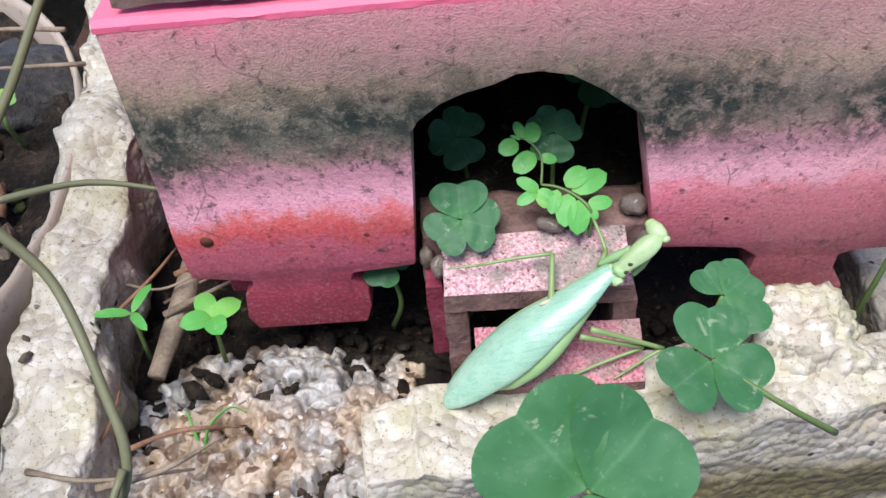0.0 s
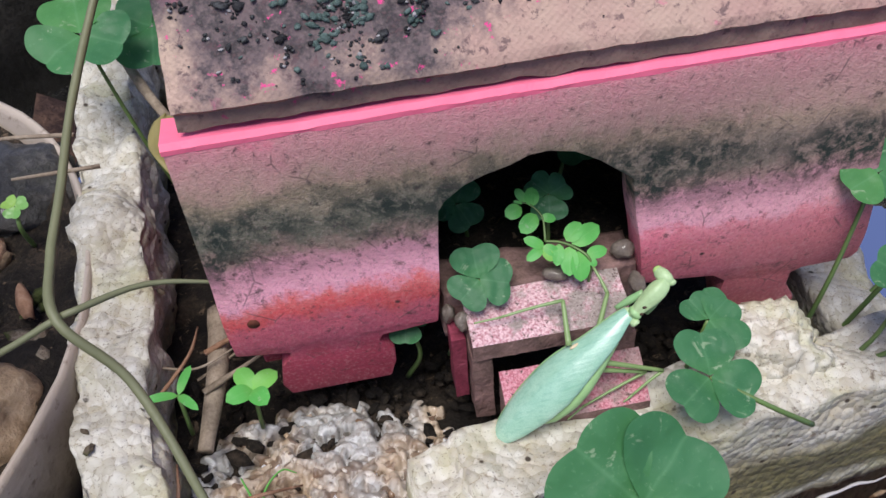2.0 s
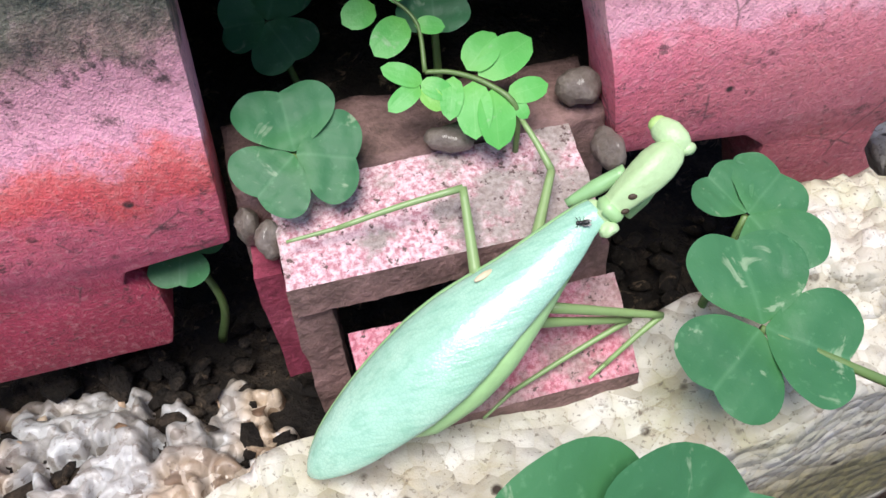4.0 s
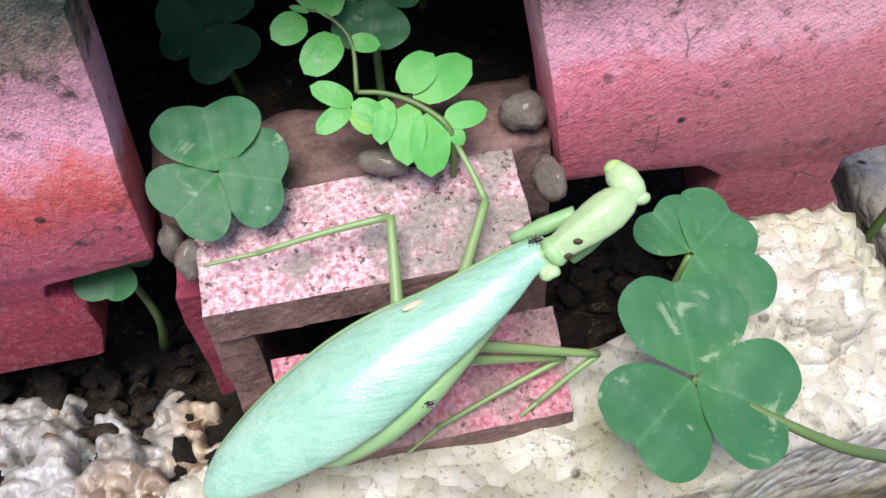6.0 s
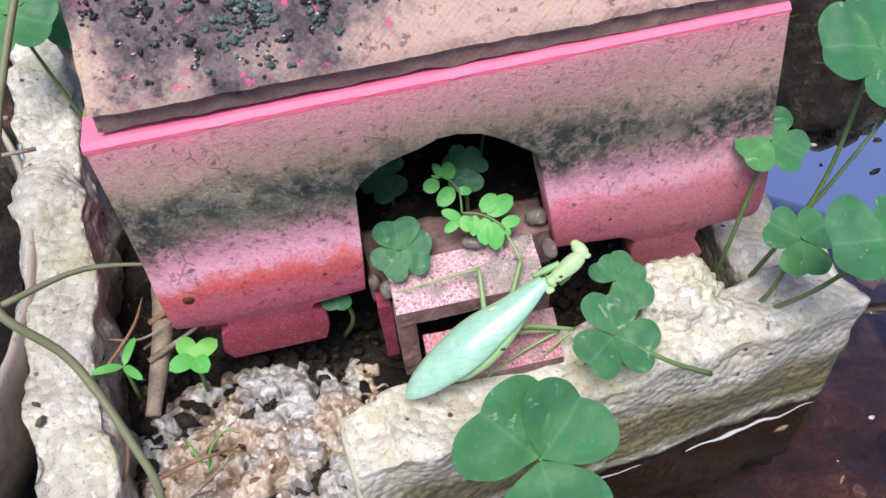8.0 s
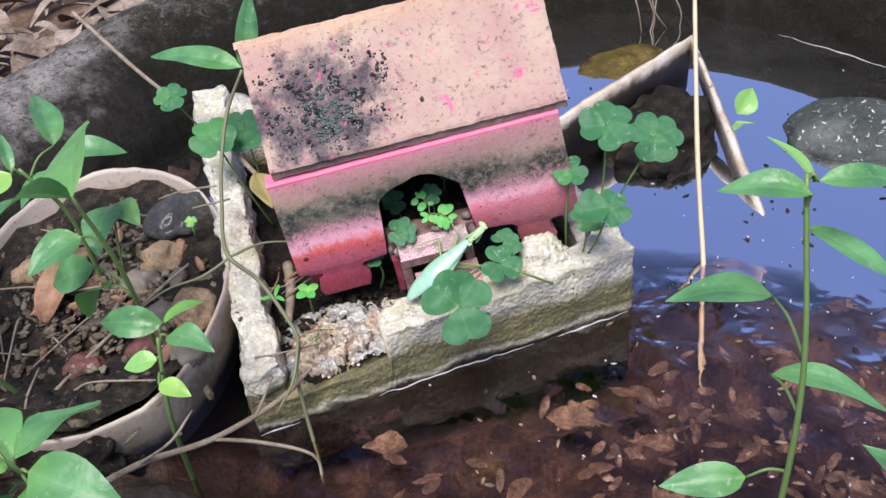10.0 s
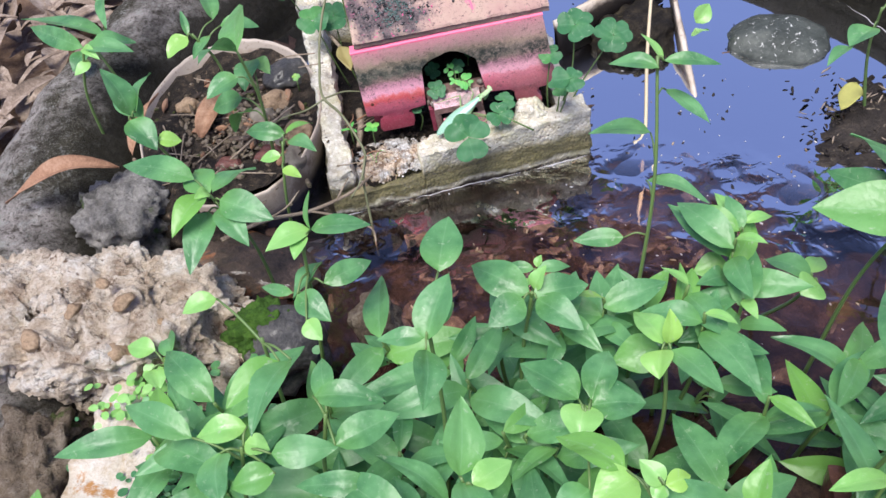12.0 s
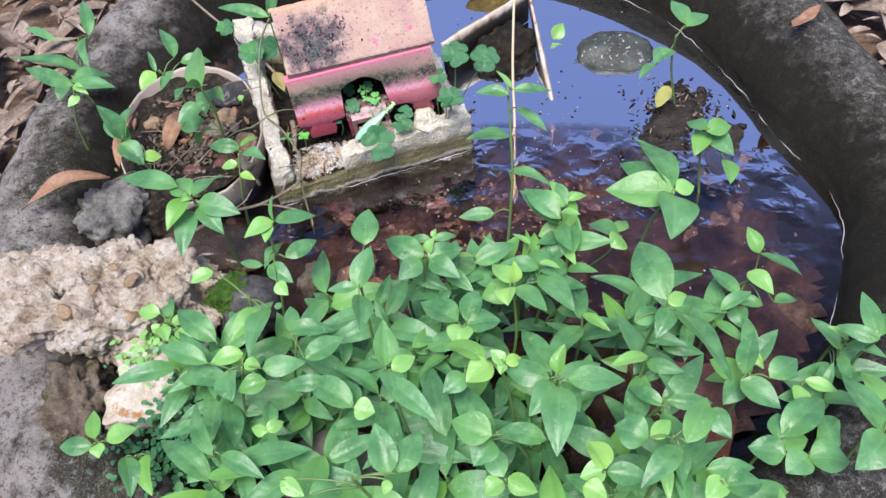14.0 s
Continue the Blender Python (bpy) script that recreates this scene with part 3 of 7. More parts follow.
def wear(bm, amount, scale, beads=0.0, bead_scale=230, seed=0.0):
    """Push the surface about along its normals: chips and beads."""
    bmesh.ops.recalc_face_normals(bm, faces=bm.faces)
    bm.normal_update()
    off = Vector((seed, seed * 2.3, -seed))
    for v in bm.verts:
        k = amount * noise.fractal(v.co * scale + off, 1, 2, 4)
        if beads:
            k += beads * (0.5 - noise.voronoi(v.co * bead_scale)[0][0])
        v.co += v.normal * k
    return bm


def slab(outline, thick, bevel=0.0012, cuts=()):
    """An outline in x and z, given thickness towards +y, its edges rounded."""
    bm = bmesh.new()
    front = [bm.verts.new((x, 0, z)) for x, z in outline]
    f = bm.faces.new(front)
    g = bmesh.ops.extrude_face_region(bm, geom=[f])
    for v in g["geom"]:
        if isinstance(v, bmesh.types.BMVert):
            v.co.y += thick
    bmesh.ops.recalc_face_normals(bm, faces=bm.faces)
    if bevel:
        edges = [e for e in bm.edges if len(e.link_faces) == 2 and e.calc_face_angle(0) > 0.5]
        bmesh.ops.bevel(bm, geom=edges, offset=bevel, segments=2, affect="EDGES", profile=0.6, clamp_overlap=True)
    for z in cuts:
        bmesh.ops.bisect_plane(bm, geom=bm.verts[:] + bm.edges[:] + bm.faces[:], plane_co=(0, 0, z), plane_no=(0, 0, 1))
    return bm


# ---- setting: ground, basin, water ----
CENTER = Vector((0.08, -0.06, 0))
RADII = (0.525, 0.54, 0.575, 0.545, 0.5, 0.46, 0.47, 0.53, 0.58, 0.62, 0.62, 0.605)


def basin_radius(a):
    s = (a / (2 * math.pi) * 12) % 12
    i, f = int(s), s - int(s)
    f = f * f * (3 - 2 * f)
    return RADII[i] * (1 - f) + RADII[(i + 1) % 12] * f


def build_ground():
    bm = bmesh.new()
    rings, seg = [], 96
    for r in (0.58, 0.62, 0.7, 0.8, 0.95, 1.2, 1.7, 2.6, 5, 12, 40):
        ring = []
        for j in range(seg):
            a = 2 * math.pi * j / seg
            p = CENTER + (basin_radius(a) - 0.5 + r) * Vector((math.cos(a), math.sin(a), 0))
            p.z = 0.015 + 0.02 * noise.noise(p * 4) + 0.006 * noise.noise(p * 21)
            ring.append(bm.verts.new(p))
        rings.append(ring)
    for a, b in zip(rings, rings[1:]):
        for j in range(seg):
            bm.faces.new((a[j], a[(j + 1) % seg], b[(j + 1) % seg], b[j]))
    single("ground", bm, LITTER, (0, 0, 0), "brown garden soil under dry leaf litter", "ground", kind="structure")


def build_basin():
    profile = [(-0.2, -0.1), (-0.07, -0.09), (-0.02, -0.06), (0.0, 0.0), (0.006, 0.03), (0.016, 0.06), (0.034, 0.088), (0.06, 0.108), (0.095, 0.12), (0.13, 0.118), (0.16, 0.1), (0.182, 0.07), (0.195, 0.03), (0.2, -0.02)]
    bm = bmesh.new()
    uv = bm.loops.layers.uv.new("uv")
    seg, rows = 220, []
    line = smooth_line([(r, 0, z) for r, z in profile], 4)
    for q in line:
        row = []
        for j in range(seg):
            a = 2 * math.pi * j / seg
            d = Vector((math.cos(a), math.sin(a), 0))
            p = CENTER + d * (basin_radius(a) + q.x)
            low = 1 - 0.45 * max(0, math.cos(a - 3.9)) ** 2 - 0.28 * max(0, math.cos(a + 0.5)) ** 2
            p.z = q.z * low if q.z > 0 else q.z
            k = 0.01 * noise.fractal(p * 7, 1, 2, 3) + 0.0035 * noise.fractal(p * 40, 1, 2, 3)
            p += d * k + Vector((0, 0, k * 0.8 if q.z > 0.02 else 0))
            row.append(bm.verts.new(p))
        rows.append(row)
    for i, (a, b) in enumerate(zip(rows, rows[1:])):
        for j in range(seg):
            f = bm.faces.new((a[j], a[(j + 1) % seg], b[(j + 1) % seg], b[j]))
            for loop, (u, k) in zip(f.loops, ((j, i), (j + 1, i), (j + 1, i + 1), (j, i + 1))):
                loop[uv].uv = (u / seg, (line[k].x + 0.2) / 0.4)
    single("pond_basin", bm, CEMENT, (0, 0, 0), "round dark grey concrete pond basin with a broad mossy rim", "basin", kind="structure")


def build_bed():
    bm = bmesh.new()
    n = 70
    grid = []
    for i in range(n + 1):
        row = []
        for j in range(n + 1):
            x, y = -0.6 + 1.4 * i / n, -0.75 + 1.3 * j / n
            z = -0.05 + 0.018 * noise.fractal(Vector((x, y, 0)) * 14, 1, 2, 3)
            left = max(0.0, min(1.0, (-0.13 - x) / 0.1))
            front = max(0.0, min(1.0, (-0.3 - y + 0.35 * min(0, x - 0.1)) / 0.12))
            z += left * (0.055 + 0.02 * noise.noise(Vector((x, y, 3)) * 18)) + front * 0.05
            row.append(bm.verts.new((x, y, z)))
        grid.append(row)
    for i in range(n):
        for j in range(n):
            c = (grid[i][j].co + grid[i + 1][j + 1].co) / 2 - CENTER
            if math.hypot(c.x, c.y) < basin_radius(math.atan2(c.y, c.x)) - 0.02:
                bm.faces.new((grid[i][j], grid[i + 1][j], grid[i + 1][j + 1], grid[i][j + 1]))
    single("pond_bed", bm, BED, (0, 0, 0), "silty brown pond bed under dark water", "pond bed", kind="structure")


def build_water():
    bm = bmesh.new()
    seg = 120
    rows = []
    for s in (0.02, 0.25, 0.5, 0.75, 1.0):
        rows.append([bm.verts.new(CENTER + Vector((math.cos(a), math.sin(a), 0)) * (basin_radius(a) + 0.012) * s) for a in [2 * math.pi * j / seg for j in range(seg)]])
    for a, b in zip(rows, rows[1:]):
        for j in range(seg):
            bm.faces.new((a[j], a[(j + 1) % seg], b[(j + 1) % seg], b[j]))
    bm.faces.new(rows[0])
    ob = single("water", bm, WATER, (0, 0, 0), "still dark brown pond water mirroring the sky", "water", kind="structure")
    ob.visible_shadow = False


def build_edge_glint():
    """A thin pale tube that paints the glint where water meets box and basin."""
    front = []
    for i in range(90):
        s = i / 89
        p = Vector((-0.158 + 0.31 * s, -0.078 + 0.042 * s, 0.0))
        front.append(p + Vector((0.0015 * noise.noise(p * 60), -0.0025 + 0.0025 * noise.noise(p * 80), 0.0002)))
    ring = []
    for i in range(160):
        a = radians(-75 + 125 * i / 159)
        d = Vector((math.cos(a), math.sin(a), 0))
        p = CENTER + d * basin_radius(a)
        ring.append(p + d * (0.01 * noise.fractal(p * 7, 1, 2, 3) + 0.0035 * noise.fractal(p * 40, 1, 2, 3) - 0.001 + 0.0015 * noise.noise(p * 50)))
    for line, r in ((front, 0.0008), (ring, 0.0007)):
        bm, run = bmesh.new(), []
        for k, p in enumerate(line):
            if noise.noise(p * 22) > -0.2 and k < len(line) - 1:
                run.append(p)
            elif len(run) > 2:
                tube(run, [r * 0.2, r, r * 0.7, r * 0.2], 6, 1, bm, 0.6)
                run = []
            else:
                run = []
        single("scum_line", bm, SCUM_GLINT, line[0], "thin pale line standing for the glint at the water's edge", "scum", kind="stuff")


# pale for the floating scum flecks and for the painted edge glint
SCUM_GLINT = plain_material("pale_scum_and_glint", (0.46, 0.44, 0.44), 0.3, 300, 0.0005, 0.4, 0.5)
build_ground()
build_basin()
build_bed()
build_water()
build_edge_glint()


# ---- foam box ----
def foam_wall(parent, name, ax, ay, bx, by, thick, z0, z1, step, seed, chips=0.006, profile=None, lean=0.0):
    """A wall of bead foam from a to b, its outside on the right-hand side of the way."""
    a, b = Vector((ax, ay, 0)), Vector((bx, by, 0))
    d = b - a
    length = d.length
    bm = box_grid(0, length, 0, thick, z0, z1, step)
    wear(bm, chips, 38, 0.0, 380, seed)
    wear(bm, chips * 0.08, 130, 0.0, 300, seed)
    for v in bm.verts:
        s = v.co.x / length
        if profile:
            top = profile(s)
            f = (v.co.z - z0) / (z1 - z0)
            v.co.z = z0 + (top - z0) * f + 0.005 * noise.noise(v.co * 55) * max(0.0, f - 0.45) / 0.55
        v.co.y += lean * max(0.0, v.co.z) * max(0.0, 1 - v.co.y / thick)
        v.co.y += 0.004 * noise.noise(v.co * 40 + Vector((seed, 0, 0))) * max(0.0, min(1.0, (v.co.z - z1 + 0.025) / 0.025))
    bm.transform(Matrix.Translation(a) @ Matrix.Rotation(math.atan2(d.y, d.x), 4, "Z"))
    return part(name, bm, FOAM, parent)


def build_foam_box():
    box = thing("foam_box", pose(0, 0.09, -0.04), "broken white bead-foam box floating half sunk in the pond", "foam box")

    def front_top(s):
        if s < 0.35:
            return 0.026 + 0.03 * max(0, 0.07 - s) * 8
        return 0.056 if s < 0.4 else 0.06 + 0.006 * max(0, (s - 0.6) / 0.4)
    foam_wall(box, "front_wall", -0.158, -0.078, 0.152, -0.036, 0.03, -0.03, 0.06, 0.002, 1.0, 0.0024, front_top, 0.03)
    foam_wall(box, "side_wall", -0.187, 0.27, -0.156, -0.07, 0.027, -0.03, 0.08, 0.0026, 4.0, 0.0065, lambda s: 0.106 - 0.05 * s)
    foam_wall(box, "side_wall", 0.152, -0.03, 0.118, 0.27, 0.028, -0.045, 0.06, 0.005, 7.0, 0.006, lambda s: 0.05 + 0.02 * s)
    foam_wall(box, "back_wall", 0.118, 0.27, -0.187, 0.27, 0.03, -0.045, 0.07, 0.006, 9.0, 0.006, lambda s: 0.06 + 0.04 * s)
    bm = box_grid(-0.15, 0.13, -0.035, 0.255, -0.04, 0.026, 0.006)
    wear(bm, 0.006, 30, 0.0015, 200, 3)
    part("floor", bm, SOIL, box, "black soil filling of the box")
    bm = lump((0.084, -0.016, 0.045), (0.027, 0.02, 0.036), 5, 0.22, 2.2, 5, 10, 0.002, 90, 0.8, 0.004, 210)
    part("chunk", bm, FOAM, box, "loose yellowed chunk of foam")
    bm = lump((0.062, -0.034, 0.032), (0.02, 0.014, 0.022), 8, 0.3, 2.2, 4, 0, 0.002, 90, 0.8, 0.004, 210)
    part("chunk", bm, FOAM, box, "loose yellowed chunk of foam")
    return box


build_foam_box()


# ---- model house ----
def step_material(name, deep, pale, dirt):
    """Pink cement with a pebbly cast face, grey with dirt in places."""
    m, n, l, p = mat_new(name)
    v = coords(n)
    cell = voro_tex(n, l, v, 900)
    n1 = noise_tex(n, l, v, 70, 5, 0.65)
    n2 = noise_tex(n, l, v, 900, 5, 0.75)
    c = mix(n, l, mask(n, l, n2, 0.4, 0.58), deep, pale)
    c = mix(n, l, calc(n, l, "MULTIPLY", mask(n, l, cell, 0.45, 0.9), 0.3), c, (0.3, 0.12, 0.14))
    c = mix(n, l, calc(n, l, "MULTIPLY", mask(n, l, n1, 0.48, 0.58), dirt), c, mix(n, l, n2, (0.07, 0.07, 0.05), (0.4, 0.38, 0.33)))
    c = mix(n, l, mask(n, l, noise_tex(n, l, v, 600, 4, 0.7), 0.59, 0.64), c, (0.1, 0.06, 0.055))
    l.new(c, p.inputs["Base Color"])
    p.inputs["Roughness"].default_value = 0.8
    b = bump(n, l, p, calc(n, l, "MULTIPLY", cell, -1.0), 0.0005, 0.5)
    bump(n, l, p, n2, 0.0004, 0.6, b)
    return m


def shade_soft(ob):
    """Smooth shading but for the sharp rims."""
    me = ob.data
    me.polygons.foreach_set("use_smooth", [True] * len(me.polygons))
    bm = bmesh.new()
    bm.from_mesh(me)
    for e in bm.edges:
        e.smooth = len(e.link_faces) == 2 and e.calc_face_angle(0) < 0.42
    bm.to_mesh(me)
    bm.free()
    return ob


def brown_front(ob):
    """The upright faces of a step are given brown cement, its tread is painted."""
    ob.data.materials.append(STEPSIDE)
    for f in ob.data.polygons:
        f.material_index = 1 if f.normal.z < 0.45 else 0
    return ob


HOUSE = pose(0, 0.0015, 0.082, 0, -3.1, 0)


def bulge(z):
    """How far the wall's face stands out at a height: a swelling above the foot, which draws back."""
    if z > 0.036:
        return 0.0
    u = min(1.0, (0.036 - z) / 0.014)
    low = max(0.0, min(1.0, (0.022 - z) / 0.05))
    return -0.0018 * u * u * (3 - 2 * u) + 0.006 * low * low * (3 - 2 * low)


def build_house():
    house = thing("model_house", HOUSE, "small weathered pink cement model house with a gabled roof", "model house")
    outline = [(-0.106, -0.0003), (-0.088, -0.004), (-0.0885, -0.0075), (-0.0922, -0.0115), (-0.0945, -0.024), (-0.092, -0.03), (-0.0545, -0.0295), (-0.052, -0.021), (-0.0518, -0.0125), (-0.0567, -0.0062), (-0.0552, -0.0025), (-0.0353, 0.0002),
               (-0.0338, 0.018), (-0.0315, 0.0505), (-0.0293, 0.054), (-0.023, 0.059), (-0.0168, 0.0618), (-0.0088, 0.0638), (-0.0028, 0.0663), (0.0032, 0.0666), (0.0112, 0.0648), (0.0195, 0.0595), (0.0303, 0.0507),
               (0.0373, 0.001), (0.0645, -0.002), (0.07, -0.007), (0.0695, -0.015), (0.073, -0.03), (0.1, -0.031), (0.1018, -0.026), (0.0965, -0.0165), (0.0963, -0.0095), (0.1, -0.0075), (0.118, -0.0065), (0.12, -0.003), (0.1095, 0.09), (-0.1052, 0.0877)]
    bm = slab(outline, 0.014, 0.0011, [-0.024 + 0.003 * k for k in range(22)])
    for v in bm.verts:
        v.co.y += bulge(v.co.z)
        v.co.y += 0.0006 * noise.noise(v.co * 70)
    shade_soft(part("front_wall", bm, PINK, house, "pink front wall with an arched doorway and dark algae", False, True))
    for sx in (-1, 1):
        bm = slab([(0.0, -0.02), (0.105, -0.02), (0.105, 0.088), (0.06, 0.15), (0.0, 0.088)], 0.012, 0.001)
        bm.transform(Matrix.Translation((sx * 0.1 + (0.006 if sx < 0 else -0.006) - 0.006, 0.013, 0)) @ Matrix.Rotation(radians(90), 4, "Z") @ Matrix.Scale(-1, 4, (0, 1, 0)))
        part("side_wall", bm, PINK, house, "", False, True)
        # thin lining added to carry the indoor shade as black colour
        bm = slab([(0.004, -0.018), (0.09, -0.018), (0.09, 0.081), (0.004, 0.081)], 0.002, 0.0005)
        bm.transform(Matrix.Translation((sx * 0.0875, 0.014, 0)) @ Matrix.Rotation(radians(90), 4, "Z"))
        part("inner_wall", bm, INSIDE_SHADE, house, "lining added inside the wall, black for the shade", False, True)
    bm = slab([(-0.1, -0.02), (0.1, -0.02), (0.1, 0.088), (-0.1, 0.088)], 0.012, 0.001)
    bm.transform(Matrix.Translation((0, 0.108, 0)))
    part("back_wall", bm, INSIDE_SHADE, house, "back wall, black for the shade indoors", False, True)
    # front roof panel: eave to ridge
    for name, e, r, x0, x1, y0x in (("roof_panel", (0.005, 0.0945), (0.064, 0.167), -0.1, 0.118, 0), ("roof_panel", (0.125, 0.1), (0.066, 0.174), -0.103, 0.112, 1)):
        d = Vector((0, r[0] - e[0], r[1] - e[1]))
        length = d.length
        bm = box_grid(x0, x1, 0, length, 0, 0.0065, 0.0035)
        bmesh.ops.recalc_face_normals(bm, faces=bm.faces)
        bm.normal_update()
        for v in bm.verts:
            edge = min(v.co.x - x0, x1 - v.co.x, v.co.y, length - v.co.y)
            k = 0.0006 * noise.noise(v.co * 60)
            if edge < 1e-4:
                k += -0.0007 + 0.0013 * noise.noise(v.co * 120)
            v.co += v.normal * k
            if v.co.z < 0.003 and v.co.y < 0.003 and not y0x:
                v.co.y -= 0.004
        a = math.atan2(d.z, d.y)
        bm.transform(Matrix.Translation((0, e[0], e[1])) @ Matrix.Rotation(a, 4, "X"))
        if y0x:
            bmesh.ops.translate(bm, verts=bm.verts, vec=(0, 0, -0.004))
        part(name, bm, ROOF, house, "faded pale pink roof panel crusted with black lichen" if not y0x else "faded ochre rear roof panel", False, True)
    bm = box_grid(-0.1055, 0.1098, -0.0001, 0.0138, 0.0868, 0.0898, 0.0015)
    for v in bm.verts:
        v.co.z += 0.0107 * (v.co.x + 0.105) - (0.0016 if v.co.y < 0.001 and v.co.z > 0.0895 else 0)
    wear(bm, 0.0004, 80)
    part("ledge", bm, HOTPINK, house, "bright pink ledge sheltered under the roof", False, True)
    # slab added to keep light out of the doorway
    part("ceiling", box_grid(-0.1, 0.1, 0.0145, 0.107, 0.082, 0.086, 0.03), INSIDE_SHADE, house, "slab added to keep light out, black for the shade", False, True)
    bm = tube([(-0.096, -0.002, 0.0175), (-0.096, 0.002, 0.0175)], [0.0021, 0.0021], 12, 1)
    part("nail_hole", bm, SCAR0, house, "rusty nail hole", True, True)
    # steps before the door
    bm = box_grid(-0.0265, 0.0285, -0.0172, 0.0025, -0.003, 0.0095, 0.0013)
    for v in bm.verts:
        if v.co.z > 0.003:
            v.co.z += (v.co.y - 0.0025) * 0.27 * (v.co.z + 0.003) / 0.0125
    wear(bm, 0.0004, 150, 0.00025, 900)
    brown_front(part("step", bm, STEP, house, "pink speckled doorstep block with a brown front edge", False, True))
    for x, label in ((-0.0235, "dirty brown side post of the steps"), (0.0265, "dirty brown side post of the steps")):
        bm = box_grid(x - 0.0035, x + 0.0035, -0.0165, 0.002, -0.036, -0.0032, 0.002)
        wear(bm, 0.0008, 90, 0.0003, 600)
        part("step_support", bm, STEPSIDE, house, label, False, True)
    # the cheek's shade is put into its dark crimson
    bm = box_grid(-0.0325, -0.0275, -0.0075, 0.002, -0.034, -0.002, 0.002)
    wear(bm, 0.0006, 70)
    part("step_cheek", bm, CRIMSON, house, "crimson cheek beside the steps, coloured dark for its shade", False, True)
    bm = box_grid(-0.0185, 0.031, -0.0335, -0.0185, -0.036, -0.009, 0.0015)
    for v in bm.verts:
        if v.co.z > -0.03:
            v.co.z -= (-0.0185 - v.co.y) * 0.75 * (v.co.z + 0.03) / 0.021
    wear(bm, 0.0004, 140, 0.0003, 800, 3)
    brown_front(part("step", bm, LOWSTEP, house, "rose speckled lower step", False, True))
    bm = box_grid(-0.033, 0.036, 0.0028, 0.019, -0.01, 0.0112, 0.002)
    for v in bm.verts:
        v.co.z += 0.08 * (v.co.y - 0.019) if v.co.z > 0 else 0
    wear(bm, 0.0012, 80, 0.0004, 500, 5)
    part("threshold", bm, STEPSIDE, house, "dirty brown-pink cement threshold", True, True)
    bm = box_grid(-0.086, 0.086, 0.02, 0.1, -0.012, 0.004, 0.006)
    wear(bm, 0.002, 60, seed=8)
    part("floor", bm, SOIL, house, "soil-covered floor inside the house", True, True)
    return house


# near black stands for the shade inside the house
INSIDE_SHADE = rough_material("shade_black_cement", (0.008, 0.006, 0.006), (0.022, 0.014, 0.013), (0.06, 0.03, 0.028), 60, 0.001, 0.9)
SCAR0 = plain_material("rust", (0.12, 0.03, 0.015), 0.8)
STEP = step_material("speckled_pink_cement", (0.4, 0.17, 0.2), (0.76, 0.55, 0.57), 0.8)
LOWSTEP = step_material("speckled_rose_cement", (0.4, 0.1, 0.14), (0.66, 0.32, 0.37), 0.6)
CRIMSON = rough_material("shaded_crimson_cement", (0.1, 0.02, 0.03), (0.24, 0.04, 0.07), (0.38, 0.09, 0.13), 70, 0.0008, 0.8)
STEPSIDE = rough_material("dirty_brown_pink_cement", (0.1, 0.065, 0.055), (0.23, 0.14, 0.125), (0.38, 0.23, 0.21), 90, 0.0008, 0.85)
build_house()


# ---- mantis and flies ----
def loft(line, radii, up, seg=20, flat=0.6, keel=0.0):
    """A body along a line with half widths radii; flat: height over width; keel: how sharp its back is."""
    bm = bmesh.new()
    n = len(line)
    rings = []
    for i, c in enumerate(line):
        d = (line[min(i + 1, n - 1)] - line[max(i - 1, 0)]).normalized()
        side = d.cross(Vector(up)).normalized()
        top = side.cross(d)
        ring = []
        for j in range(seg):
            a = 2 * math.pi * j / seg
            ca, sa = math.cos(a), math.sin(a)
            h = sa * flat * (1 + keel * (1 - abs(ca)) if sa > 0 else 0.8)
            ring.append(bm.verts.new(c + radii[i] * (ca * side + h * top)))
        rings.append(ring)
    for a, b in zip(rings, rings[1:]):
        for j in range(seg):
            bm.faces.new((a[j], a[(j + 1) % seg], b[(j + 1) % seg], b[j]))
    bm.faces.new(rings[0][::-1])
    bm.faces.new(rings[-1])
    return bm


def spread(radii, count):
    s = np.linspace(0, len(radii) - 1, count)
    return [float(r) for r in np.interp(s, range(len(radii)), radii)]


def wing_material():
    m, n, l, p = mat_new("pale_green_wing")
    v = coords(n)
    f = noise_tex(n, l, v, 90, 4)
    cell = voro_tex(n, l, v, 1500, "DISTANCE_TO_EDGE")
    c = ramp(n, l, f, [(0.3, (0.27, 0.5, 0.37)), (0.5, (0.34, 0.58, 0.44)), (0.7, (0.42, 0.64, 0.5))])
    c = mix(n, l, calc(n, l, "MULTIPLY", mask(n, l, cell, 0.12, 0.0), 0.35), c, (0.2, 0.4, 0.27))
    lines = n.new("ShaderNodeMapping")
    lines.inputs["Rotation"].default_value = (0, 0, radians(-14))
    lines.inputs["Scale"].default_value = (0.06, 1, 1)
    l.new(v, lines.inputs["Vector"])
    vein = noise_tex(n, l, lines.outputs[0], 900, 3, 0.6)
    c = mix(n, l, calc(n, l, "MULTIPLY", mask(n, l, vein, 0.5, 0.66), 0.45), c, (0.2, 0.42, 0.3))
    l.new(c, p.inputs["Base Color"])
    p.inputs["Roughness"].default_value = 0.24
    p.inputs["Coat Weight"].default_value = 0.4
    p.inputs["Coat Roughness"].default_value = 0.2
    b = bump(n, l, p, f, 0.0006, 0.3)
    b = bump(n, l, p, vein, 0.0004, 0.4, b)
    bump(n, l, p, cell, 0.00015, 0.5, b)
    return m


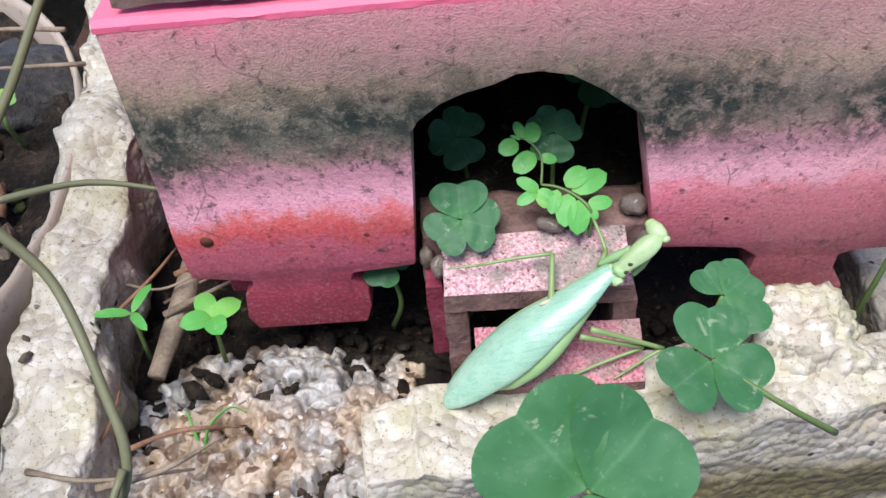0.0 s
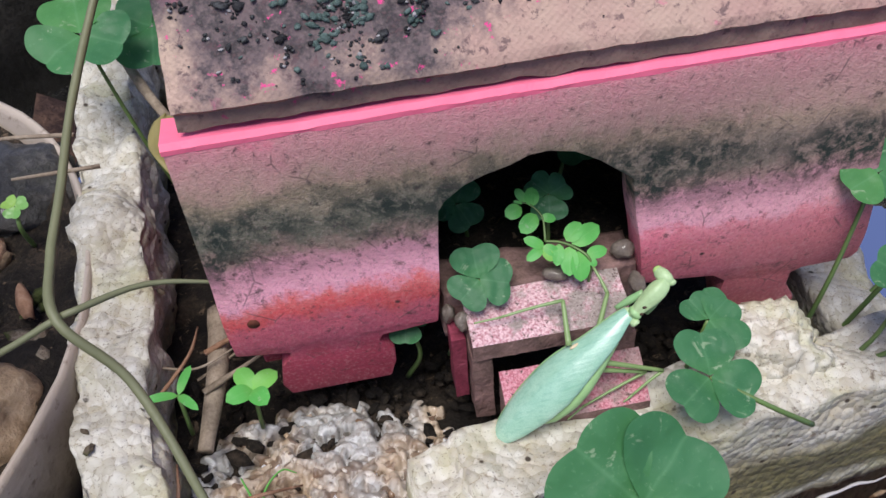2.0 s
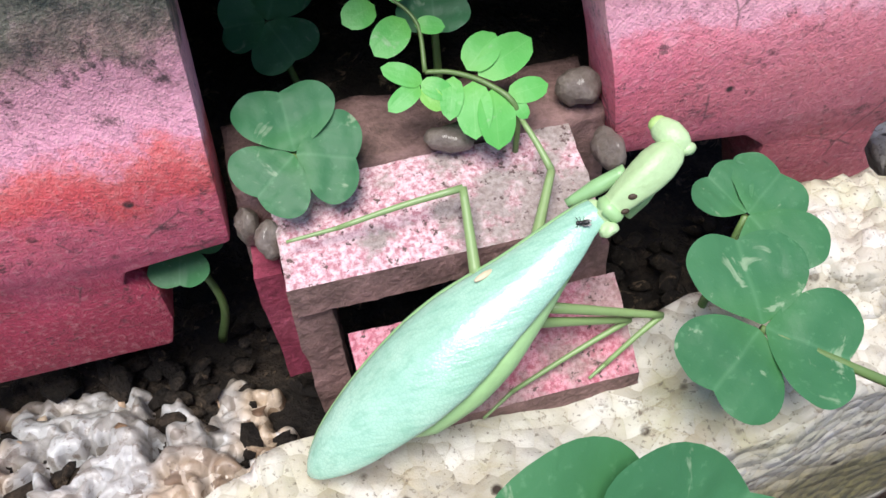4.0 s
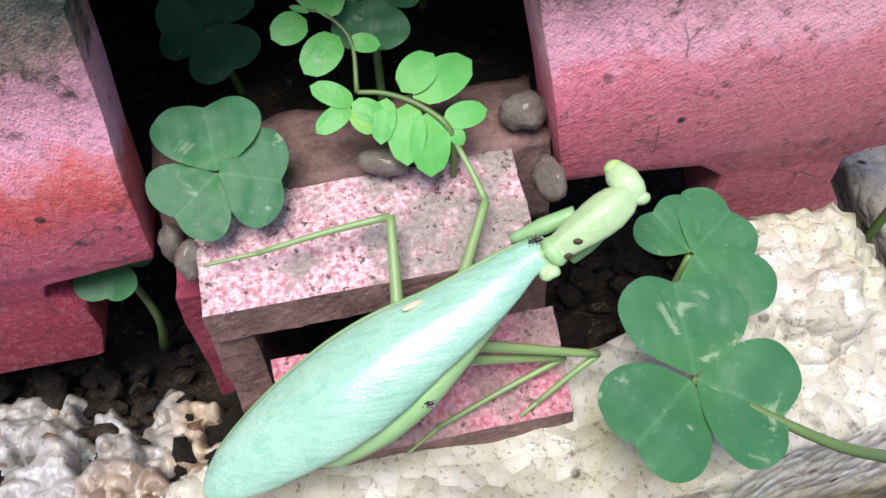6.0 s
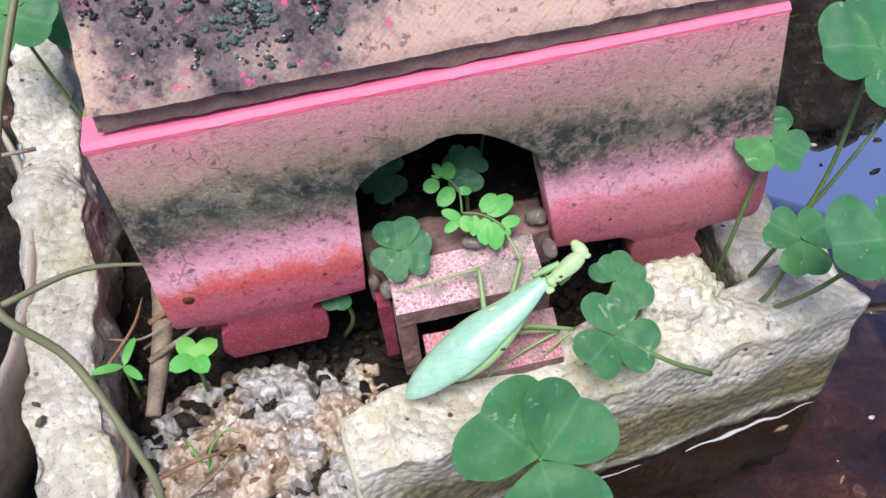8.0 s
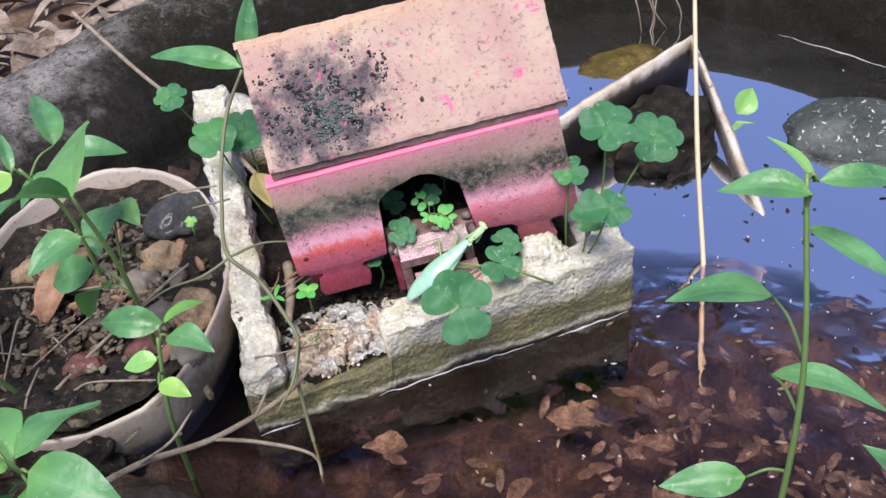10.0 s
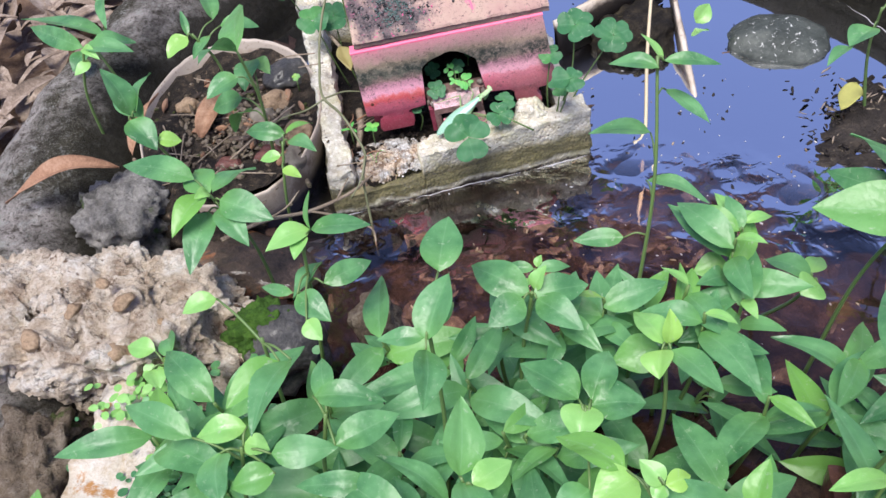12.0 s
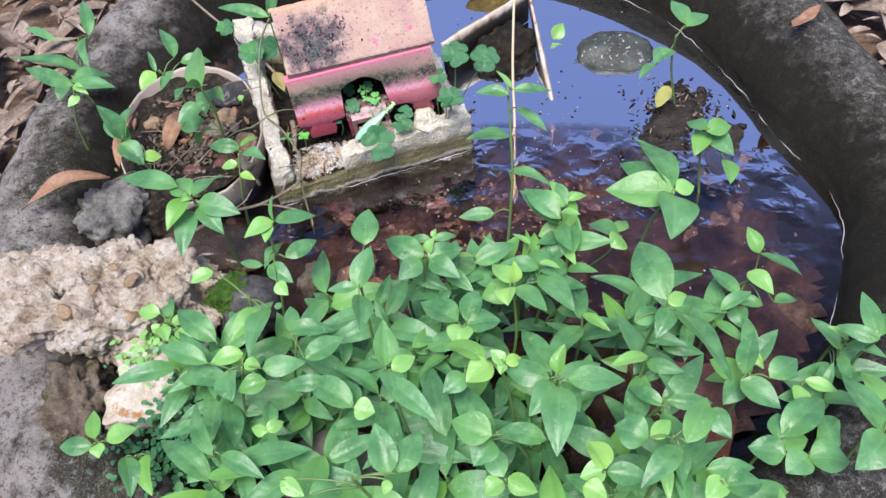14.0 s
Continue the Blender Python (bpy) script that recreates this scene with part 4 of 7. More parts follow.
WING = wing_material()
MANTIS = plain_material("yellow_green_body", (0.32, 0.53, 0.24), 0.4, 500, 0.0002, 0.25)
THORAX = plain_material("light_green_thorax", (0.4, 0.56, 0.29), 0.42, 700, 0.0003, 0.3)
LEG = plain_material("green_insect_leg", (0.22, 0.33, 0.13), 0.4, 600, 0.0001, 0.2)
LEG2 = plain_material("fresh_green_foreleg", (0.25, 0.45, 0.2), 0.4, 600, 0.0001, 0.2)
EYE = plain_material("lime_insect_eye", (0.36, 0.54, 0.18), 0.25, 300, 0.0001, 0.15)
SCAR = plain_material("dark_brown_scar", (0.05, 0.03, 0.015), 0.6, 900, 0.0002, 0.5)


def ball(center, size, turn=None, sub=2):
    bm = bmesh.new()
    bmesh.ops.create_icosphere(bm, subdivisions=sub, radius=1)
    m = Matrix.Diagonal((*size, 1))
    if turn is not None:
        m = turn.to_4x4() @ m
    bm.transform(Matrix.Translation(center) @ m)
    return bm


def body_frame(tail, neck):
    """The frame of the body: along it, across it, and out of its back."""
    tail, neck = Vector(tail), Vector(neck)
    ax = (neck - tail).normalized()
    side = ax.cross(Vector((-0.25, -0.3, 0.92))).normalized()
    out = side.cross(ax)
    return Matrix(((ax.x, side.x, out.x, tail.x), (ax.y, side.y, out.y, tail.y), (ax.z, side.z, out.z, tail.z), (0, 0, 0, 1)))


BODY = body_frame((-0.0303, -0.0375, 0.0698), (0.0262, -0.0238, 0.097))
SWAYING = []


def build_mantis():
    root = thing("praying_mantis", pose(0.0, -0.03, 0.06), "pale green praying mantis with folded wings, resting on pink steps", "mantis")
    up = BODY.to_3x3().col[2]

    def at(a, q, h=0.0):
        return BODY @ Vector((a, q, h))

    def along(rows, per=5):
        return smooth_line([at(a, q, h) for a, q, h, _ in rows], per), spread([r for *_, r in rows], per * (len(rows) - 1) + 1)
    wing = [(0.0, 0.0004, -0.0008, 0.0008), (0.0022, 0.0005, 0.0, 0.0026), (0.0064, 0.0006, 0.0008, 0.0046), (0.0115, 0.0007, 0.0015, 0.006), (0.017, 0.0007, 0.002, 0.007), (0.023, 0.0008, 0.0024, 0.0078), (0.0292, 0.0007, 0.0026, 0.0081), (0.035, 0.0005, 0.0026, 0.0077),
            (0.04, 0.0004, 0.0025, 0.0069), (0.047, 0.0004, 0.0022, 0.0056), (0.0546, -0.0001, 0.0016, 0.0044), (0.0606, -0.0009, 0.001, 0.003), (0.0638, -0.0009, 0.0006, 0.0024)]
    line, radii = along(wing)
    wings = part("wing_cover", loft(line, radii, up, 28, 0.42, 0.3), WING, root, "glossy mint-green folded wing cover")
    rim = [at(a, q - r * 0.99, h - 0.0001) for a, q, h, r in wing[1:]]
    part("wing_edge", tube(rim, [0.0003, 0.0006, 0.0006, 0.0004], 8, 4, None, 0.0, 0.7), LEG2, wings, "green front edge of the wing cover")
    line, radii = along([(0.016, 0.0035, -0.0018, 0.002), (0.022, 0.0046, -0.0018, 0.0044), (0.03, 0.0052, -0.0014, 0.0049), (0.037, 0.0046, -0.001, 0.0048), (0.045, 0.003, -0.0008, 0.004), (0.054, 0.001, -0.0008, 0.0028)])
    belly = part("abdomen", loft(line, radii, up, 16, 0.75), MANTIS, root, "yellow-green swollen abdomen showing beside the wing")
    part("wing_spot", ball(at(0.0439, -0.0038, 0.0047), (0.0019, 0.0006, 0.00035), Matrix.Rotation(0.35, 3, "Z")), STRAW, wings, "small pale brown spot")
    for q in (-0.0021, 0.0024):
        part("wing_root", lump(at(0.0632, q, 0.0004), (0.0018, 0.0013, 0.0012), 12 + q * 900, 0.25, 2, 3, 20), THORAX, wings, "crinkled pale wing root")
    line, radii = along([(0.0628, -0.0004, 0.0, 0.0017), (0.065, 0.0002, 0.0005, 0.0023), (0.0668, 0.0002, 0.0009, 0.0022), (0.0696, 0.0002, 0.0013, 0.0027), (0.0728, 0.0002, 0.0015, 0.0032), (0.0752, 0.0, 0.0014, 0.0033), (0.0775, -0.0004, 0.001, 0.0029), (0.0793, -0.001, 0.0004, 0.0019)])
    neck = part("thorax", loft(line, radii, up, 20, 0.5, 0.75), THORAX, root, "light green ridged thorax")
    band = part("collar", loft([at(0.0645, 0.0003, 0.0004), at(0.0654, 0.0003, 0.0008), at(0.0663, 0.0003, 0.0009)], [0.0022, 0.0026, 0.0023], up, 18, 0.55, 0.5), MANTIS, root)
    part("scar", ball(at(0.0692, 0.0016, 0.0024), (0.0009, 0.0006, 0.0006), None, 2), SCAR, neck, "brown wound on the thorax")
    part("scar", ball(at(0.0668, 0.0024, 0.0016), (0.0007, 0.0004, 0.0005), None, 2), SCAR, neck, "small brown wound by the collar")
    line, radii = along([(0.0795, -0.0054, 0.0, 0.0012), (0.0797, -0.0044, 0.0006, 0.002), (0.0799, -0.0026, 0.0009, 0.0024), (0.0801, -0.0008, 0.0006, 0.0021), (0.08, 0.0008, -0.0002, 0.0013)], 4)
    head = part("head", loft(line, radii, up, 16, 0.8), THORAX, root, "triangular green head")
    part("eye", ball(at(0.0799, -0.0053, 0.0006), (0.0017, 0.0013, 0.0013), Matrix.Rotation(0.3, 3, "Z")), EYE, head, "lime-green eye")
    part("eye", ball(at(0.0804, 0.0008, 0.0), (0.0015, 0.0011, 0.0011)), THORAX, head)
    SWAYING.extend((wings, belly, neck, band, head))
    for name, pts, r in (("middle_leg", ((0.0035, -0.0235, 0.0885), (0.0048, -0.0097, 0.0953), (-0.0165, -0.01, 0.0915), (-0.0252, -0.0098, 0.0902)), 0.0008),
                         ("middle_leg", ((0.0135, -0.0215, 0.0895), (0.0203, -0.0092, 0.0952), (0.0175, -0.001, 0.0998), (0.0166, 0.0006, 0.1012)), 0.0008),
                         ("hind_leg", ((0.0145, -0.028, 0.083), (0.0368, -0.027, 0.0725), (0.0258, -0.0303, 0.0658), (0.0225, -0.0315, 0.0642)), 0.00075),
                         ("hind_leg", ((0.0115, -0.029, 0.081), (0.031, -0.0265, 0.0725), (0.0084, -0.031, 0.0645), (0.0025, -0.0335, 0.0618)), 0.0007)):
        hip, knee, foot, toe = (Vector(p) for p in pts)
        leg = part(name, tube([hip, hip.lerp(knee, 0.5), knee], [r * 1.35, r * 1.1, r * 0.9], 8, 4), LEG, root)
        part("shin", tube([knee, knee.lerp(foot, 0.5) + Vector((0, 0, 0.0004)), foot], [r * 0.85, r * 0.7, r * 0.6], 8, 4), LEG, leg)
        part("foot", tube([foot, foot.lerp(toe, 0.5), toe], [r * 0.55, r * 0.4], 6, 4), LEG, leg)
    for a, b, c in ((at(0.0715, -0.0034, -0.001), at(0.0612, -0.0062, -0.0022), at(0.0695, -0.0042, -0.0022)), (at(0.074, 0.0005, -0.0026), at(0.0672, 0.0008, -0.006), at(0.0735, 0.0, -0.0055))):
        leg = part("foreleg", tube([a, a.lerp(b, 0.5), b], [0.0012, 0.0014, 0.0008], 10, 4), LEG2, root)
        part("shin", tube([b, b.lerp(c, 0.5) + up * 0.0006, c], [0.0008, 0.0009, 0.0004], 8, 4), LEG2, leg)
        SWAYING.append(leg)


build_mantis()
FLYBODY = plain_material("black_fly_body", (0.02, 0.02, 0.018), 0.35, 900, 0.0001, 0.4)
FLYWING = plain_material("smoky_fly_wing", (0.12, 0.12, 0.11), 0.25, 900, 0.0001, 0.3)


def build_fly(at):
    fly = thing("small_fly", Matrix.Translation(at), "tiny black fly walking on the mantis", "fly", "flies on the mantis")
    part("abdomen", ball((-0.0006, 0, 0.0004), (0.0007, 0.00033, 0.00033)), FLYBODY, fly, local=True)
    part("thorax", ball((0.0002, 0, 0.00045), (0.0004, 0.00033, 0.00033)), FLYBODY, fly, local=True)
    part("head", ball((0.00065, 0, 0.0004), (0.00026, 0.00032, 0.00026)), FLYBODY, fly, local=True)
    for s in (-1, 1):
        part("wing", ball((-0.0007, s * 0.0003, 0.0007), (0.00085, 0.0003, 0.00004)), FLYWING, fly, local=True)
        for x in (-0.0002, 0.00013, 0.0004):
            part("leg", tube([(x, 0, 0.0004), (x * 1.6, s * 0.0005, 0.00045), (x * 2.2, s * 0.0008, 0.0)], [0.00007, 0.00005], 5, 2), FLYBODY, fly, local=True)
    return fly


FLY_A = build_fly((-0.02, -0.046, 0.0672))
FLY_B = build_fly((0.0085, -0.042, 0.0736))


# ---- plants ----
def leafy_plant(node, leaves, foot=None, mats=None, label="upright green herb with pointed glossy leaves", stem_r=0.0017):
    """A herb whose blades, (base, tip, width), stand round the top of its stem."""
    node = Vector(node)
    if foot is None:
        low = 0.0 if node.y < -0.3 else -0.02
        if node.x < -0.3:
            low = 0.04
        foot = (node.x + rng.uniform(-0.03, 0.03), node.y + rng.uniform(-0.01, 0.05), low)
    foot = Vector(foot)
    root = thing("leafy_plant", Matrix.Translation(foot), label, "plant", "herbs in and round the pond")
    mid = foot.lerp(node, 0.55) + Vector((rng.uniform(-0.012, 0.012), rng.uniform(-0.012, 0.012), 0.01))
    spine = smooth_line([foot, mid, node], 8)
    part("stem", tube(spine, [stem_r * 1.3, stem_r, stem_r * 0.8], 7, 1), STEM, root)
    for k, (b, t, w) in enumerate(leaves):
        b, t = Vector(b), Vector(t)
        near = min(spine, key=lambda p: (p - b).length)
        lift = Vector((0, 0, 1)) + Vector((rng.uniform(-0.6, 0.6), rng.uniform(-0.75, 0.25), 0))
        size = (t - b).length
        young = size < 0.029 or (size < 0.042 and rng.random() < (0.3 if b.z > node.z - 0.005 else 0.06))
        leaf = part("leaf", blade(b, t, w, lift, rng.uniform(0.2, 0.55), rng.uniform(0.04, 0.16), "lance", 10, 6, rng.uniform(0, 0.05)), YOUNG if young else LEAF, root)
        if (near - b).length > 0.004:
            part("petiole", tube([near - Vector((0, 0, 0.006)), near.lerp(b, 0.5) + Vector((0, 0, 0.002)), b], [0.0011, 0.0008], 6, 4), STEM, leaf)
    return root


HALF = [(0.0, 0.02), (0.06, 0.13), (0.14, 0.255), (0.25, 0.375), (0.38, 0.465), (0.52, 0.515), (0.66, 0.525), (0.79, 0.485), (0.9, 0.405), (0.97, 0.295), (0.985, 0.18), (0.95, 0.07), (0.91, 0.0)]


def heart(base, tip, width, up, cup=0.15):
    """A clover leaflet: narrow at its base, two round lobes and a shallow notch at its end."""
    base, tip, up = Vector(base), Vector(tip), Vector(up)
    d = tip - base
    length = d.length / 0.93
    d.normalize()
    side = d.cross(up).normalized()
    nor = side.cross(d)
    line = [(p.x, p.y) for p in smooth_line([(a, c, 0) for a, c in HALF], 2)]
    edge = line + [(a, -c) for a, c in line[-2::-1]]
    bm = bmesh.new()
    uv = bm.loops.layers.uv.new("uv")
    rings = []
    for r in (0.0, 0.3, 0.6, 0.85, 1.0):
        ring = []
        for a, c in edge:
            along, across = min(a, 0.88) * (1 - r) + a * r, c * r
            h = 0.16 * abs(across) * (1 - abs(across)) + cup * 0.5 * (across * across * 4 - 0.35 * along) + 0.05 * noise.noise(Vector((across * 4, along * 3, length * 977)))
            ring.append((bm.verts.new(base + d * along * length + side * across * width + nor * h * width), (0.5 + across, along)))
        rings.append(ring)
    for p, q in zip(rings, rings[1:]):
        for j in range(len(edge) - 1):
            quad = (p[j], p[j + 1], q[j + 1], q[j])
            f = bm.faces.new([v for v, _ in quad])
            for loop, (_, w) in zip(f.loops, quad):
                loop[uv].uv = w
    bmesh.ops.remove_doubles(bm, verts=bm.verts, dist=1e-5)
    return bm


def clover(center, tips, foot, wide=1.1, up=(0, -0.3, 0.95), label="green clover with three heart-shaped leaflets", material=None):
    center, foot = Vector(center), Vector(foot)
    root = thing("clover", Matrix.Translation(foot), label, "clover", "clovers by the model house")
    mid = foot.lerp(center, 0.5) + Vector((rng.uniform(-0.006, 0.006), -0.006, 0.004))
    part("stalk", tube([foot, mid, center - Vector(up) * 0.0006], [0.0011, 0.0009, 0.0007], 7, 6), STEM, root)
    ends = [Vector(t) for t in tips]
    face = (ends[1] - ends[0]).cross(ends[2] - ends[0]).normalized()
    up = face if face.z > 0 else -face
    for k, t in enumerate(ends):
        t = center.lerp(t, 0.93)
        size = (t - center).length
        tilt = Vector(up) + 0.6 * Vector((0.12 * math.sin(k * 2.4), 0.1 * math.cos(k * 2.4), 0))
        part("leaflet", heart(center + (t - center) * 0.03, t, size * wide * 1.13, tilt, rng.uniform(-0.1, 0.22)), material or CLOVER, root)
    return root


def ring_tips(center, size, start, count, tilt=(0, -0.3)):
    c = Vector(center)
    out = []
    for k in range(count):
        a = radians(start + 360 * k / count)
        x, y = size * math.cos(a), size * math.sin(a)
        out.append(c + Vector((x, y, x * -tilt[0] - y * tilt[1])))
    return out


clover((0.0048, -0.0869, 0.0971), [(-0.0123, -0.0735, 0.111), (0.0215, -0.0749, 0.1096), (0.0078, -0.1048, 0.0785)], (0.03, -0.055, 0.05), 1.24, (0, -0.72, 0.69), "large green clover hanging over the foam edge")
clover((0.0451, -0.0415, 0.0852), [(0.0467, -0.0261, 0.0909), (0.0323, -0.05, 0.0827), (0.0589, -0.0491, 0.0816)], (0.082, -0.05, 0.062), 1.12, (0.05, -0.35, 0.93))
clover((0.0532, -0.0195, 0.0865), [(0.0483, -0.0112, 0.0899), (0.0628, -0.0127, 0.0885), (0.0594, -0.0316, 0.0816)], (0.056, -0.01, 0.03), 1.2, (0.05, -0.35, 0.93))
clover((-0.0212, 0.0017, 0.0988), [(-0.022, 0.0116, 0.1054), (-0.0104, -0.0007, 0.0972), (-0.0292, -0.0041, 0.095)], (-0.03, 0.012, 0.05), 1.32, (0, -0.55, 0.83))
clover((0.124, -0.055, 0.13), [(0.1035, -0.0529, 0.1309), (0.1321, -0.0447, 0.1337), (0.1285, -0.0691, 0.1237)], (0.112, -0.01, 0.03), 1.25, (0, -0.4, 0.9))
clover((0.14, 0.0, 0.16), ring_tips((0.14, 0.0, 0.16), 0.02, 50, 3, (0, -0.4)), (0.118, 0.0, 0.03), 1.3, (0, -0.4, 0.9))
clover((0.192, 0.03, 0.118), ring_tips((0.192, 0.03, 0.118), 0.021, 10, 3, (0, -0.5)), (0.13, 0.01, 0.03), 1.3, (0, -0.5, 0.85))
clover((0.112, 0.0, 0.125), ring_tips((0.112, 0.0, 0.125), 0.013, 80, 3, (0, -0.4)), (0.11, 0.005, 0.03), 1.2, (0, -0.4, 0.9))
clover((0.118, -0.026, 0.1), ring_tips((0.118, -0.026, 0.1), 0.013, 20, 3, (0, -0.4)), (0.111, -0.012, 0.03), 1.2, (0, -0.4, 0.9))
clover((-0.192, 0.192, 0.147), ring_tips((-0.192, 0.192, 0.147), 0.014, 40, 3, (0, -0.4)), (-0.165, 0.21, 0.06), 1.3, (0, -0.4, 0.9))
clover((-0.157, 0.13, 0.135), ring_tips((-0.157, 0.13, 0.135), 0.019, 100, 3, (0, -0.4)), (-0.13, 0.13, 0.03), 1.3, (0, -0.4, 0.9))
clover((-0.133, 0.15, 0.125), ring_tips((-0.133, 0.15, 0.125), 0.02, 30, 3, (0, -0.4)), (-0.12, 0.14, 0.03), 1.3, (0, -0.4, 0.9))
for cx, cy, cz, r, a in ((-0.022, 0.04, 0.1, 0.009, 60), (0.0075, 0.0235, 0.1135, 0.0078, 20), (0.026, 0.06, 0.112, 0.011, 45)):
    clover((cx, cy, cz), ring_tips((cx, cy, cz), r, a, 3, (0, -0.7)), (cx + 0.004, cy + 0.01, 0.05), 1.25, (0, -0.6, 0.8), "dull clover growing in the dark doorway")
clover((-0.046, 0.012, 0.072), ring_tips((-0.046, 0.012, 0.072), 0.008, 20, 3, (0, -0.5)), (-0.046, 0.02, 0.03), 1.2, (0, -0.5, 0.85))


clover((-0.1875, 0.0797, 0.0924), ring_tips((-0.1875, 0.0797, 0.0924), 0.005, 20, 3, (0, -0.4)), (-0.188, 0.082, 0.07), 1.2, (0, -0.4, 0.9), "tiny bright clover sprouting in the pot", YOUNG)


def pinnate_plant():
    root = thing("pinnate_seedling", pose(0.0172, -0.0005, 0.09), "bright green seedling with rows of oval leaflets in the doorway", "seedling")
    part("stalk", tube([(0.0172, 0.001, 0.09), (0.0167, 0.0006, 0.1016), (0.0126, 0.0046, 0.1045), (0.0073, 0.0068, 0.1062), (0.0026, 0.0075, 0.1067)], [0.0006, 0.0004], 6, 5), STEM, root)
    part("stalk", tube([(0.0026, 0.0075, 0.1067), (0.0029, 0.014, 0.1117), (-0.0003, 0.0178, 0.1145), (-0.0034, 0.0189, 0.1153)], [0.00045, 0.0002], 6, 5), STEM, root)
    first = [((-0.0036, 0.0176, 0.1143), (-0.0096, 0.0156, 0.1128), 0.0048), ((0.0011, 0.015, 0.1124), (-0.0053, 0.0106, 0.1091), 0.0054), ((-0.002, 0.0188, 0.1152), (-0.0046, 0.0229, 0.1183), 0.0029), ((-0.0003, 0.0174, 0.1142), (0.0011, 0.0228, 0.1182), 0.0046),
             ((-0.003, 0.0185, 0.115), (-0.0061, 0.0195, 0.1158), 0.001), ((0.0024, 0.0141, 0.1117), (0.0075, 0.0132, 0.111), 0.003), ((0.0019, 0.006, 0.1056), (-0.0047, 0.009, 0.1079), 0.0035), ((0.0013, 0.0057, 0.1054), (-0.0048, 0.0029, 0.1033), 0.0033)]
    second = [((0.0014, 0.0061, 0.1057), (0.0067, 0.0036, 0.1038), 0.0034), ((0.0013, 0.0053, 0.1051), (0.0044, 0.0019, 0.1026), 0.0032), ((0.0097, 0.0068, 0.1062), (0.0158, 0.0113, 0.1096), 0.0055), ((0.0114, 0.0058, 0.1055), (0.0219, 0.0099, 0.1085), 0.0062),
              ((0.0156, 0.0023, 0.1029), (0.0231, 0.0031, 0.1035), 0.004), ((0.0165, 0.0018, 0.1025), (0.0183, -0.0011, 0.1003), 0.0024), ((0.0103, 0.0052, 0.105), (0.0088, -0.0028, 0.099), 0.0056), ((0.0134, 0.0037, 0.1039), (0.0123, -0.0047, 0.0976), 0.006), ((0.0072, 0.0063, 0.1058), (0.0051, 0.0003, 0.1014), 0.0036)]
    for b, t, w in first + second:
        part("leaflet", blade(b, t, w, (rng.uniform(-0.2, 0.2), -0.6, 0.8), 0.12, 0.05, "oval", 8, 4), FRESH, root)


pinnate_plant()
for fx, fy, fz, n, r, a0 in ((-0.103, 0.001, 0.046, 4, 0.0105, 30), (-0.128, 0.0, 0.05, 3, 0.012, 70)):
    sp = thing("seedling", pose(fx, fy, fz - 0.008), "small sprouting seedling with oval leaves in the box", "seedling")
    part("stem", tube([(fx, fy, fz - 0.01), (fx, fy, fz + 0.013)], [0.0009, 0.0007], 6, 3), STEM, sp)
    for k in range(n):
        a = radians(a0 + 360 * k / n)
        top = Vector((fx, fy, fz + 0.013))
        part("leaf", blade(top, top + Vector((math.cos(a) * r, math.sin(a) * r, 0.002)), r * (0.62 if n == 4 else 0.25), (0, -0.3, 1), 0.15, 0.1, "oval", 7, 4), FRESH, sp)


# ---- pond-side things ----
def build_pot():
    c = Vector((-0.272, 0.045, 0.0))
    pot = thing("garden_pot", Matrix.Translation(c + Vector((0, 0, -0.05))), "round beige garden pot with worn rim, full of soil", "pot")
    bm = bmesh.new()
    rows, seg = [], 72
    for r, z in ((0.1, -0.06), (0.118, 0.0), (0.128, 0.05), (0.129, 0.074), (0.1285, 0.077), (0.1268, 0.077), (0.1255, 0.073), (0.118, 0.03), (0.1, 0.0)):
        row = []
        for j in range(seg):
            a = 2 * math.pi * j / seg
            k = 1 + 0.018 * noise.noise(Vector((math.cos(a) * 2, math.sin(a) * 2, z * 9)))
            chip = 0.004 * max(0, noise.noise(Vector((math.cos(a) * 7, math.sin(a) * 7, 4)))) if z > 0.06 else 0
            row.append(bm.verts.new(c + Vector((math.cos(a) * r * k * 0.86, math.sin(a) * r * k * 1.13, z - chip + 0.012 * math.sin(a)))))
        rows.append(row)
    for a, b in zip(rows, rows[1:]):
        for j in range(seg):
            bm.faces.new((a[j], a[(j + 1) % seg], b[(j + 1) % seg], b[j]))
    part("wall", bm, POT, pot)
    bm = bmesh.new()
    n, rows = 40, []
    for i in range(n // 2 + 1):
        r = i / (n // 2)
        row = []
        for j in range(n):
            a = 2 * math.pi * j / n
            p = c + Vector((math.cos(a) * 0.106 * r, math.sin(a) * 0.139 * r, 0))
            p.z = 0.064 + 0.006 * r * r + 0.01 * noise.fractal(p * 32, 1, 2, 4) + 0.004 * math.sin(a) * r
            row.append(bm.verts.new(p))
        rows.append(row)
    for a, b in zip(rows[1:], rows[2:]):
        for j in range(n):
            bm.faces.new((a[j], a[(j + 1) % n], b[(j + 1) % n], b[j]))
    bm.faces.new(rows[1])
    part("soil", bm, SOIL, pot, "black soil in the pot")


